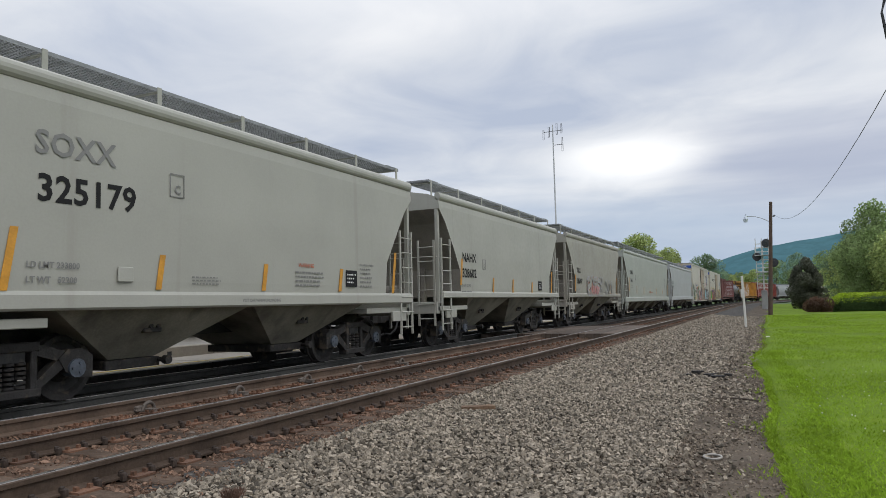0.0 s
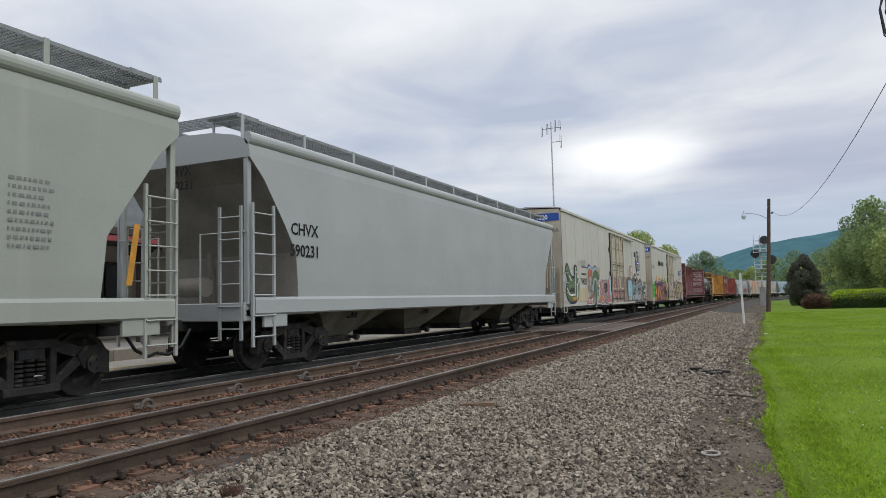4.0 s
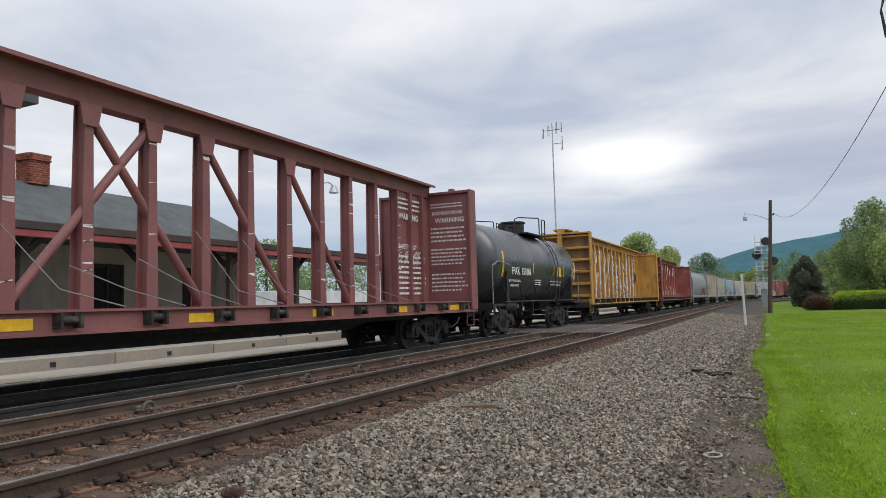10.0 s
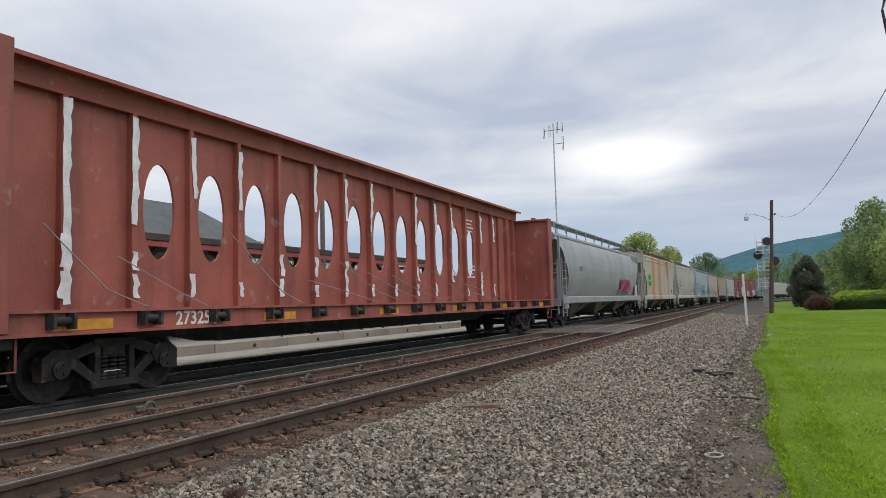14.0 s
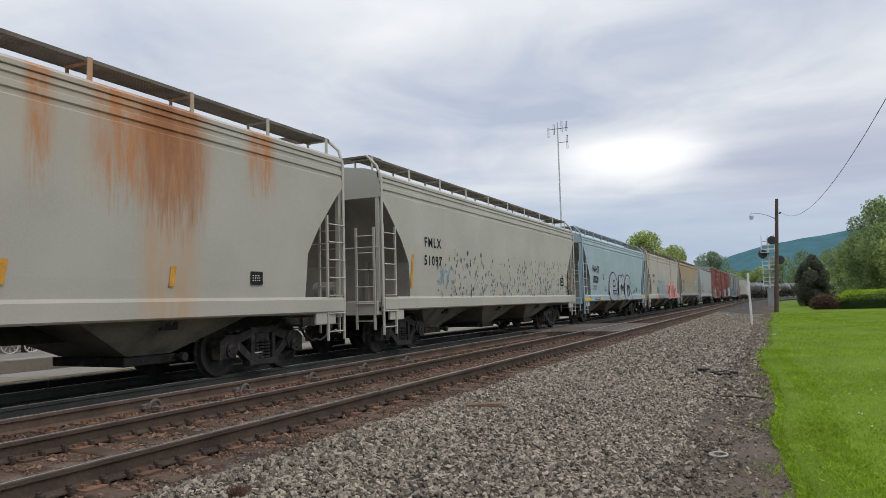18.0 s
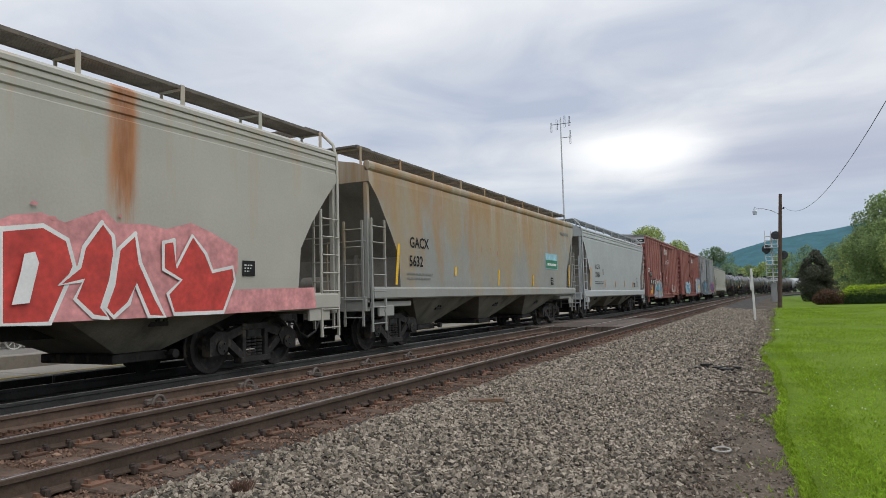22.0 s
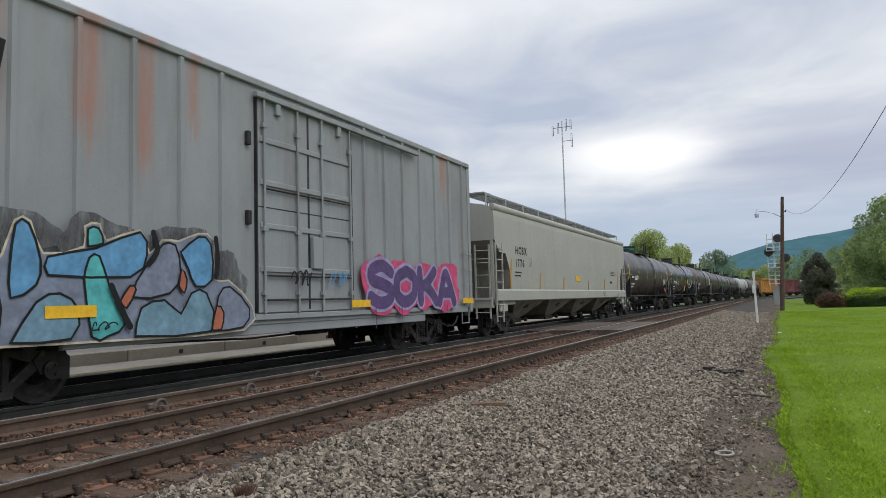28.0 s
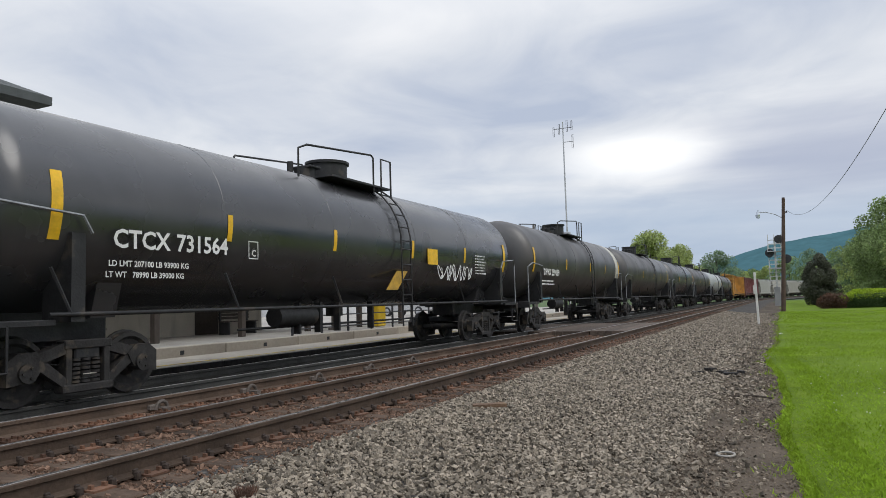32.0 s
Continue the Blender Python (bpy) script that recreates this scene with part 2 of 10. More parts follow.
RUST = (0.20, 0.085, 0.035)
GRIME = (0.10, 0.09, 0.075)
M = {
    "black": mat("black_steel", (0.016, 0.016, 0.017), 0.6, var=0.4, scale=3, bump=0.06, spots=((0.05, 0.042, 0.035), 0.25, 3)),
    "truck": mat("grimy_cast_steel", (0.024, 0.022, 0.021), 0.75, var=0.4, scale=4, bump=0.1, spots=((0.075, 0.06, 0.045), 0.4, 5)),
    "tread": mat("worn_wheel_steel", (0.20, 0.19, 0.18), 0.35, 0.8, var=0.3, scale=9),
    "cap": mat("blue_bearing_cap", (0.075, 0.088, 0.112), 0.5, var=0.3, scale=9),
    "pale": mat("pale_beige_grey_paint", (0.360, 0.358, 0.318), 0.5, var=0.06, scale=0.7, streak=((0.27, 0.255, 0.22), 0.12, 3.0, 0.10)),
    "pale_green": mat("pale_grey_green_paint", (0.335, 0.353, 0.318), 0.5, var=0.06, scale=0.7, streak=((0.40, 0.40, 0.36), 0.10, 3.0, 0.10)),
    "pale_dirty": mat("dirty_pale_grey_paint", (0.30, 0.29, 0.25), 0.55, var=0.10, scale=0.9, streak=((0.27, 0.24, 0.20), 0.22, 3.0, 0.12)),
    "grey": mat("mid_grey_paint", (0.42, 0.43, 0.43), 0.5, var=0.10, scale=0.8, streak=((0.24, 0.23, 0.22), 0.2, 2.5, 0.15)),
    "tank_grey": mat("weathered_grey_paint", (0.275, 0.288, 0.292), 0.5, var=0.12, scale=0.7, streak=((0.16, 0.155, 0.15), 0.25, 1.6, 0.3)),
    "cream_clean": mat("cream_paint", (0.395, 0.38, 0.33), 0.55, var=0.08, scale=0.7, streak=((0.36, 0.31, 0.24), 0.12, 2.6, 0.10)),
    "rusty_orange": mat("orange_rust_run", (0.42, 0.15, 0.045), 0.8, var=0.35, scale=1.2, fine=16, ragged=0.5),
    "ice": mat("pale_blue_grey_paint", (0.31, 0.40, 0.435), 0.5, var=0.07, scale=0.7, streak=((0.28, 0.33, 0.35), 0.14, 2.5, 0.12)),
    "light_grey": mat("light_grey_paint", (0.365, 0.383, 0.383), 0.5, var=0.06, scale=0.7, streak=((0.36, 0.36, 0.36), 0.10, 2.5, 0.12)),
    "white": mat("off_white_paint", (0.50, 0.485, 0.43), 0.5, var=0.06, scale=0.6, streak=((0.42, 0.38, 0.30), 0.14, 3.0, 0.08)),
    "white_end": mat("stained_white_paint", (0.45, 0.40, 0.315), 0.55, var=0.12, scale=0.9, streak=((0.31, 0.20, 0.11), 0.34, 2.5, 0.2)),
    "slope": mat("dusty_shaded_grey_steel", (0.215, 0.198, 0.172), 0.8, var=0.25, scale=1.2, streak=((0.28, 0.25, 0.20), 0.3, 2.0, 0.3)),
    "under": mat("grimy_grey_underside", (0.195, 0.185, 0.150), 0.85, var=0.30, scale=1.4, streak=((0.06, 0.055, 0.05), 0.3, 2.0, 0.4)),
    "grate": mat("galvanised_walkway_steel", (0.26, 0.27, 0.28), 0.55, 0.3, var=0.2, scale=4),
    "grate_rusty": mat("rusty_walkway_steel", (0.13, 0.11, 0.09), 0.75, 0.1, var=0.3, scale=3),
    "maroon": mat("faded_maroon_paint", (0.225, 0.088, 0.082), 0.6, var=0.18, scale=1.0, streak=((0.20, 0.10, 0.09), 0.12, 3.0, 0.2)),
    "boxred": mat("oxide_red_paint", (0.245, 0.085, 0.068), 0.6, var=0.14, scale=1.0, streak=((0.09, 0.032, 0.028), 0.2, 3.0, 0.12)),
    "brickred": mat("rusty_red_paint", (0.295, 0.086, 0.064), 0.62, var=0.20, scale=1.0, streak=((0.12, 0.045, 0.035), 0.3, 2.5, 0.2), spots=((0.30, 0.18, 0.15), 0.10, 2.5)),
    "yellow": mat("worn_ochre_yellow_paint", (0.52, 0.275, 0.055), 0.6, var=0.22, scale=1.2, streak=((0.20, 0.105, 0.045), 0.34, 2.5, 0.25), spots=((0.33, 0.18, 0.08), 0.25, 3.0)),
    "ochre_brown": mat("grimy_brown_yellow_paint", (0.235, 0.132, 0.058), 0.7, var=0.3, scale=1.2, streak=((0.070, 0.045, 0.030), 0.5, 2.0, 0.3)),
    "tankblack": mat("satin_black_tank_paint", (0.042, 0.044, 0.047), 0.32, fine=2.5, var=0.2, scale=1.0, bump=0.0, spec=1.0, streak=((0.035, 0.033, 0.03), 0.18, 1.5, 0.25)),
    "tankdull": mat("dusty_black_tank_paint", (0.047, 0.044, 0.043), 0.40, fine=2.5, var=0.3, scale=1.0, bump=0.0, spec=0.8, streak=((0.065, 0.055, 0.045), 0.3, 1.2, 0.3)),
    "lettering": paint("black_lettering_paint", (0.015, 0.015, 0.016)),
    "white_lettering": paint("white_lettering_paint", (0.70, 0.70, 0.68)),
    "grey_lettering": paint("faded_grey_lettering", (0.22, 0.22, 0.215)),
    "stripe": mat("orange_reflector_film", (0.55, 0.26, 0.03), 0.4, var=0.2, scale=6),
    "stripe_yellow": mat("yellow_reflector_film", (0.78, 0.46, 0.02), 0.4, var=0.15, scale=6),
    "strap": mat("torn_white_plastic_film", (0.66, 0.67, 0.68), 0.5, var=0.12, scale=5, bump=0.15),
    "blue_band": paint("blue_band_paint", (0.035, 0.085, 0.33)),
    "green_paint": paint("bright_green_spray_paint", (0.06, 0.42, 0.06)),
    "teal_paint": paint("teal_dome_paint", (0.02, 0.20, 0.17)),
}
RUN, OLD_RUN = (0.43, 0.165, 0.045), (0.27, 0.105, 0.04)
M["cream_rust"] = rust_paint("cream_paint_under_rust", (0.385, 0.365, 0.315), (((0.44, 0.35, 0.27), 0.40, 0.10, 0.54, 0.66, 0.4, 2.3),),
                             ((-4.8, -0.1, 3.0, 0.35, (0.46, 0.33, 0.23)), (-4.65, -3.35, 0.4, 0.30, RUN), (-1.65, -0.15, 0.4, 0.35, RUN), (3.4, 4.4, 0.2, 0.25, (0.42, 0.30, 0.20)), (2.6, 4.6, 2.9, 0.40, RUN), (3.4, 4.5, 2.6, 0.25, OLD_RUN), (1.7, 2.0, 3.0, 0.12, RUN), (5.6, 6.2, 3.3, 0.2, RUN)))
M["cream_spotted"] = rust_paint("cream_paint_with_rust_runs", (0.395, 0.38, 0.33), (((0.42, 0.30, 0.20), 1.2, 0.15, 0.60, 0.70, 0.5, 3.3),),
                                ((-7.7, -7.3, 3.3, 0.12, RUN), (-3.6, -3.3, 3.0, 0.10, RUN), (1.0, 1.2, 2.9, 0.08, RUN), (2.95, 3.4, 2.5, 0.10, RUN), (3.05, 3.35, 2.7, 0.06, OLD_RUN)))
PINK_RUN = (0.345, 0.185, 0.145)
M["boxgrey"] = rust_paint("weathered_blue_grey_paint", (0.262, 0.28, 0.29), (((0.20, 0.19, 0.185), 2.2, 0.16, 0.50, 0.66, 0.6, 1.0), ((0.31, 0.325, 0.33), 0.8, 0.3, 0.52, 0.62, 0.5, 6.0)),
                          ((-7.2, -6.8, 3.6, 0.10, PINK_RUN), (-6.1, -5.7, 3.2, 0.12, PINK_RUN), (-4.75, -4.35, 3.5, 0.12, PINK_RUN), (-3.75, -3.5, 3.2, 0.08, PINK_RUN), (-2.85, -2.6, 4.0, 0.08, PINK_RUN), (5.9, 6.3, 4.1, 0.1, PINK_RUN)))
M["tan"] = rust_paint("tan_stained_grey_paint", (0.275, 0.28, 0.258), (((0.33, 0.245, 0.14), 0.5, 0.12, 0.46, 0.58, 0.85, 1.3), ((0.34, 0.19, 0.07), 0.8, 0.2, 0.53, 0.64, 0.7, 5.1), ((0.40, 0.36, 0.29), 2.6, 0.1, 0.60, 0.70, 0.6, 8.4)))
M["soot"] = mat("sooty_overspray", (0.10, 0.10, 0.105), 0.8, var=0.3, scale=2, ragged=0.8)
M["tankgloss"] = mat("glossy_black_tank_paint", (0.034, 0.034, 0.036), 0.26, fine=2.5, var=0.2, scale=1.0, bump=0.0, spec=1.0)
for nm, c in {"g_black": (0.02, 0.02, 0.025), "g_white": (0.72, 0.72, 0.70), "g_red": (0.50, 0.05, 0.04), "g_orange": (0.70, 0.27, 0.03), "g_purple": (0.085, 0.05, 0.15),
              "g_lilac": (0.33, 0.28, 0.46), "g_blue": (0.10, 0.27, 0.46), "g_sky": (0.28, 0.50, 0.58), "g_green": (0.10, 0.155, 0.075), "g_rustred": (0.43, 0.13, 0.07),
              "g_pink": (0.60, 0.26, 0.26), "g_silver": (0.42, 0.43, 0.43), "g_teal": (0.08, 0.40, 0.40), "g_gold": (0.55, 0.33, 0.05), "g_magenta": (0.55, 0.06, 0.16), "g_leaf": (0.12, 0.42, 0.05), "g_plum": (0.062, 0.032, 0.075), "g_amber": (0.66, 0.30, 0.05), "g_moss": (0.085, 0.13, 0.065), "g_brick": (0.36, 0.105, 0.06), "g_smoke": (0.155, 0.155, 0.15), "g_taupe": (0.20, 0.155, 0.125), "g_aqua": (0.05, 0.36, 0.42), "g_haze": (0.36, 0.36, 0.42), "g_mist": (0.335, 0.365, 0.405), "g_slate": (0.185, 0.215, 0.285), "g_steel": (0.15, 0.27, 0.35), "g_cream": (0.50, 0.45, 0.33), "g_umber": (0.118, 0.100, 0.087), "g_slab": (0.13, 0.135, 0.14), "g_chalk": (0.46, 0.50, 0.50), "g_clay": (0.235, 0.19, 0.165), "g_rose": (0.40, 0.155, 0.15), "g_frost": (0.40, 0.50, 0.54), "g_straw": (0.50, 0.40, 0.17)}.items():
    M[nm] = mat("spray_" + nm[2:], c, 0.6, var=0.25, scale=3, fine=12, bump=0.0)


# ---------------------------------------------------------------- mesh tools
class MB:
    """Collects simple solids into one mesh."""

    def __init__(self):
        self.v, self.f, self.s, self.plain = [], [], [], 0

    def add(self, verts, faces, smooth=False):
        o = len(self.v)
        self.v += [tuple(p) for p in verts]
        self.f += [tuple(i + o for i in f) for f in faces]
        self.s += [smooth] * len(faces)
        return self

    def box(self, x0, x1, y0, y1, z0, z1, ch=0.0):
        if x0 > x1:
            x0, x1 = x1, x0
        if y0 > y1:
            y0, y1 = y1, y0
        if ch <= 0:
            p = [(x, y, z) for z in (z0, z1) for y in (y0, y1) for x in (x0, x1)]
            self.plain += 6
            return self.add(p, [(0, 2, 3, 1), (4, 5, 7, 6), (0, 1, 5, 4), (2, 6, 7, 3), (0, 4, 6, 2), (1, 3, 7, 5)])
        c, p, idx = ch, [], {}
        lo, hi = (x0, y0, z0), (x1, y1, z1)
        for k in range(8):
            s = (k & 1, k >> 1 & 1, k >> 2 & 1)
            for a in range(3):
                q = []
                for i in range(3):
                    e = hi[i] if s[i] else lo[i]
                    q.append(e if i == a else e + (-c if s[i] else c))
                idx[k, a] = len(p)
                p.append(q)
        f = []
        for a in range(3):
            b, d = (a + 1) % 3, (a + 2) % 3
            for s in (0, 1):
                ks = [(s << a) | (u << b) | (w << d) for u, w in ((0, 0), (1, 0), (1, 1), (0, 1))]
                f.append([idx[k, a] for k in (ks if s else ks[::-1])])
            for u in (0, 1):
                for w in (0, 1):
                    k0 = (u << b) | (w << d)
                    k1 = k0 | (1 << a)
                    q = [idx[k0, b], idx[k1, b], idx[k1, d], idx[k0, d]]
                    f.append(q if (u + w) % 2 else q[::-1])
        for k in range(8):
            q = [idx[k, 0], idx[k, 1], idx[k, 2]]
            f.append(q if bin(k).count("1") % 2 else q[::-1])
        return self.add(p, f)

    def cyl(self, p, q, r, n=10, r2=None, cap=True):
        p, q = Vector(p), Vector(q)
        d = (q - p).normalized()
        a = d.orthogonal().normalized()
        b = d.cross(a)
        r2 = r if r2 is None else r2
        vs = []
        for c, rr in ((p, r), (q, r2)):
            vs += [c + (a * math.cos(2 * math.pi * i / n) + b * math.sin(2 * math.pi * i / n)) * rr for i in range(n)]
        self.add(vs, [(i, (i + 1) % n, n + (i + 1) % n, n + i) for i in range(n)], n > 5)
        if cap:
            self.add(vs, [tuple(range(n))[::-1], tuple(range(n, 2 * n))])
        return self

    def tube(self, pts, r, n=6):
        """A round bar bent along points, in one piece."""
        ps = [Vector(p) for p in pts]
        rings, a = [], None
        for i, p in enumerate(ps):
            u = (p - ps[i - 1]).normalized() if i else (ps[1] - p).normalized()
            w = (ps[i + 1] - p).normalized() if i + 1 < len(ps) else u
            d = u + w
            d = d.normalized() if d.length > 0.05 else u
            a = d.orthogonal() if a is None else a - d * a.dot(d)
            a = a.normalized() if a.length > 1e-4 else d.orthogonal().normalized()
            b = d.cross(a)
            ring = []
            for j in range(n):
                o = (a * math.cos(6.28319 * j / n) + b * math.sin(6.28319 * j / n)) * r
                ring.append(p + o)
            rings.append(ring)
        return self.loft(rings, n > 5)

    def prism(self, pts, axis, a, b):
        """A polygon of (u, w) pushed along an axis: x takes (y, z), y takes (x, z), z takes (x, y)."""
        def at(u, w, k):
            return {"x": (k, u, w), "y": (u, k, w), "z": (u, w, k)}[axis]
        n = len(pts)
        vs = [at(u, w, a) for u, w in pts] + [at(u, w, b) for u, w in pts]
        return self.add(vs, [(i, (i + 1) % n, n + (i + 1) % n, n + i) for i in range(n)] + [tuple(range(n))[::-1], tuple(range(n, 2 * n))])

    def loft(self, rings, smooth=True, caps=True):
        n = len(rings[0])
        vs = [p for r in rings for p in r]
        fs = [(k * n + i, k * n + (i + 1) % n, (k + 1) * n + (i + 1) % n, (k + 1) * n + i) for k in range(len(rings) - 1) for i in range(n)]
        self.add(vs, fs, smooth)
        if caps:
            self.add(rings[0], [tuple(range(n))[::-1]])
            self.add(rings[-1], [tuple(range(n))])
        return self

    def mesh(self, name, material, weld=False):
        me = bpy.data.meshes.new(name)
        me.from_pydata(self.v, [], self.f)
        me.polygons.foreach_set("use_smooth", self.s)
        me.materials.append(material)
        if self.plain == len(self.f):
            return me
        bm = bmesh.new()
        bm.from_mesh(me)
        if weld:
            bmesh.ops.remove_doubles(bm, verts=bm.verts, dist=0.0005)
        bmesh.ops.recalc_face_normals(bm, faces=bm.faces)
        bm.to_mesh(me)
        bm.free()
        return me


def part(name, mb, material, parent=None, label="", at=None):
    """Links a mesh as one object under its thing or part."""
    ob = new(name, mb.mesh(name, material) if isinstance(mb, MB) else mb)
    if parent is not None:
        ob.parent = parent
    if at is not None:
        ob.matrix_basis = at
    if label:
        ob["label"] = label
    return ob


def thing(name, label, category, group="", kind="", at=None):
    ob = new(name)
    ob.empty_display_size = 0.5
    tagged(ob, label, category, group, kind)
    if at is not None:
        ob.matrix_basis = at
    return ob


TEXTS = {}


def text_mesh(s, size, material, fat=0.0, shear=0.0, spacing=1.0):
    key = (s, round(size, 3), material.name, fat, shear, spacing)
    if key not in TEXTS:
        cu = bpy.data.curves.new("lettering", "FONT")
        cu.body, cu.size, cu.offset, cu.shear, cu.resolution_u, cu.space_character = s, size, fat, shear, 2, spacing
        cu.fill_mode = "FRONT"
        ob = bpy.data.objects.new("lettering", cu)
        scene.collection.objects.link(ob)
        dg = bpy.context.evaluated_depsgraph_get()
        me = bpy.data.meshes.new_from_object(ob.evaluated_get(dg))
        me.materials.clear()
        me.materials.append(material)
        bpy.data.objects.remove(ob)
        TEXTS[key] = me
    return TEXTS[key]


def letter(parent, s, h, x, z, y, material, end=False, fat=0.0, shear=0.0, tilt=0.0, spacing=1.0, name="lettering"):
    """Lettering of cap height h on the near side (facing -y), or on the leading end (facing -x)."""
    at = pose(y, x, z, 90, 0, -90) if end else pose(x, y, z, 90 , 0, 0) @ pose(0, 0, 0, 0, 0, tilt)
    return part(name, text_mesh(s, h / 0.7, material, fat or h * 0.032, shear, spacing), material, parent, at=at)


def bars(parent, x, z, y, w, h, n, material, seed=0, end=False):
    """Small print too fine to read: rows of short bars."""
    r, mb, gap = random.Random(seed), MB(), h / n
    for i in range(n):
        u = 0.0
        zz = z + h - (i + 0.5) * gap
        while u < w * r.uniform(0.75, 1.0):
            l = r.uniform(0.03, 0.12) * max(w, 0.4)
            l = min(l, w - u)
            if l < 0.01:
                break
            if end:
                mb.box(y - 0.002, y, x - u - l, x - u, zz - gap * 0.2, zz + gap * 0.2)
            else:
                mb.box(x + u, x + u + l, y - 0.002, y, zz - gap * 0.2, zz + gap * 0.2)
            u += l + 0.03
    return part("small_print", mb, material, parent)


def blob(mb, cx, cz, w, h, y, r, n=18, rough=0.25, t=0.002):
    pts = []
    a0, ph = r.uniform(0, 6.28), r.uniform(0, 6.28)
    for i in range(n):
        a = 2 * math.pi * i / n
        k = 1 + rough * 0.5 * math.sin(3 * a + a0) + rough * 0.4 * math.sin(5 * a + ph)
        pts.append((cx + math.cos(a) * w / 2 * k, cz + math.sin(a) * h / 2 * k))
    mb.prism(pts, "y", y - t, y)


STROKES = {
    "S": [[(.92, .82), (.55, 1.0), (.12, .86), (.14, .62), (.55, .50), (.90, .36), (.86, .10), (.45, 0.0), (.06, .16)]],
    "N": [[(.10, 0), (.10, .58), (.22, .90), (.50, 1.0), (.78, .90), (.90, .58), (.90, 0)]],
    "O": [[(.5, 1), (.14, .8), (.08, .5), (.16, .18), (.5, 0), (.84, .18), (.92, .5), (.86, .8), (.5, 1)]],
    "A": [[(.06, 0), (.32, .7), (.5, 1.0), (.68, .7), (.94, 0)], [(.24, .34), (.76, .34)]],
    "K": [[(.14, 0), (.14, 1)], [(.88, 1), (.5, .62), (.2, .48)], [(.34, .54), (.62, .36), (.92, 0)]],
    "R": [[(.12, 0), (.12, 1)], [(.12, .98), (.6, .98), (.86, .76), (.6, .52), (.2, .48)], [(.44, .48), (.7, .3), (.92, 0)]],
    "E": [[(.88, .95), (.4, .98), (.12, .8), (.12, .2), (.4, .02), (.9, .05)], [(.14, .5), (.7, .52)]],
    "L": [[(.16, 1), (.14, .3), (.3, .05), (.9, .04)]],
    "C": [[(.9, .8), (.55, 1), (.15, .82), (.08, .5), (.16, .18), (.55, 0), (.92, .18)]],
    "H": [[(.14, 0), (.14, 1)], [(.86, 0), (.86, 1)], [(.14, .5), (.86, .52)]],
    "M": [[(.06, 0), (.14, .8), (.28, 1), (.42, .7), (.5, .35), (.58, .7), (.72, 1), (.86, .8), (.94, 0)]],
    "T": [[(.04, .94), (.96, .98)], [(.5, .95), (.52, 0)]],
    "Y": [[(.08, 1), (.2, .6), (.5, .5), (.82, .62), (.92, 1)], [(.52, .5), (.56, .15), (.3, 0)]],
    "I": [[(.5, 0), (.48, 1)]],
    "D": [[(.14, 0), (.14, 1), (.6, .95), (.9, .55), (.65, .06), (.14, 0)]],
    "U": [[(.12, 1), (.12, .3), (.5, 0), (.88, .3), (.88, 1)]],
    "Z": [[(.08, .95), (.92, .98), (.1, .04), (.94, .02)]],
    "X": [[(.06, 1), (.94, 0)], [(.92, 1), (.08, 0)]],
    "B": [[(.14, 0), (.14, 1), (.65, .96), (.8, .74), (.5, .54), (.86, .3), (.66, .03), (.14, 0)]],
    "V": [[(.06, 1), (.45, .02), (.55, .02), (.94, 1)]],
    "J": [[(.8, 1), (.8, .3), (.5, 0), (.15, .2)]],
    "F": [[(.14, 0), (.14, 1)], [(.14, .97), (.9, .97)], [(.14, .55), (.7, .55)]],
    "P": [[(.14, 0), (.14, 1)], [(.14, .98), (.7, .95), (.88, .74), (.7, .5), (.16, .46)]],
    "W": [[(.04, 1), (.24, .02), (.5, .7), (.76, .02), (.96, 1)]],
    "G": [[(.9, .82), (.5, 1), (.12, .75), (.12, .25), (.5, 0), (.9, .2), (.88, .45), (.55, .45)]],
}


def smooth_line(pts, n=5):
    out = []
    for i in range(len(pts) - 1):
        p0, p1, p2, p3 = pts[max(0, i - 1)], pts[i], pts[i + 1], pts[min(len(pts) - 1, i + 2)]
        for k in range(n):
            t = k / n
            out.append(tuple(0.5 * (2 * b + (c - a) * t + (2 * a - 5 * b + 4 * c - d) * t * t + (3 * b - a - 3 * c + d) * t ** 3) for a, b, c, d in zip(p0, p1, p2, p3)))
    return out + [pts[-1]]


def ribbon(mb, pts, w, y, n=5):
    """A thick flat sprayed line with rounded ends; it rises slightly along its length so that it may cross itself."""
    c = smooth_line(pts, n) if len(pts) > 2 and n > 1 else list(pts)
    if len(c) == 2:
        c = [c[0], ((c[0][0] + c[1][0]) / 2, (c[0][1] + c[1][1]) / 2), c[1]]
    L_, R_ = [], []
    m = len(c)
    for i, (x, z) in enumerate(c):
        a, b = c[max(0, i - 1)], c[min(m - 1, i + 1)]
        d = Vector((b[0] - a[0], b[1] - a[1]))
        d = d.normalized() if d.length > 1e-6 else Vector((1, 0))
        for e, k in ([(-0.42, 0.45), (-0.25, 0.8), (0.0, 1.0)] if i == 0 else [(0.0, 1.0), (0.25, 0.8), (0.42, 0.45)] if i == m - 1 else [(0.0, 1.0)]):
            q = len(L_)
            u, v = x + d.x * e * w, z + d.y * e * w
            L_.append((u - d.y * w * k / 2, y - 0.00006 * q, v + d.x * w * k / 2))
            R_.append((u + d.y * w * k / 2, y - 0.00006 * q - 0.00002, v - d.x * w * k / 2))
    n = len(L_)
    mb.add(L_ + R_, [(i, i + 1, n + i + 1, n + i) for i in range(n - 1)])


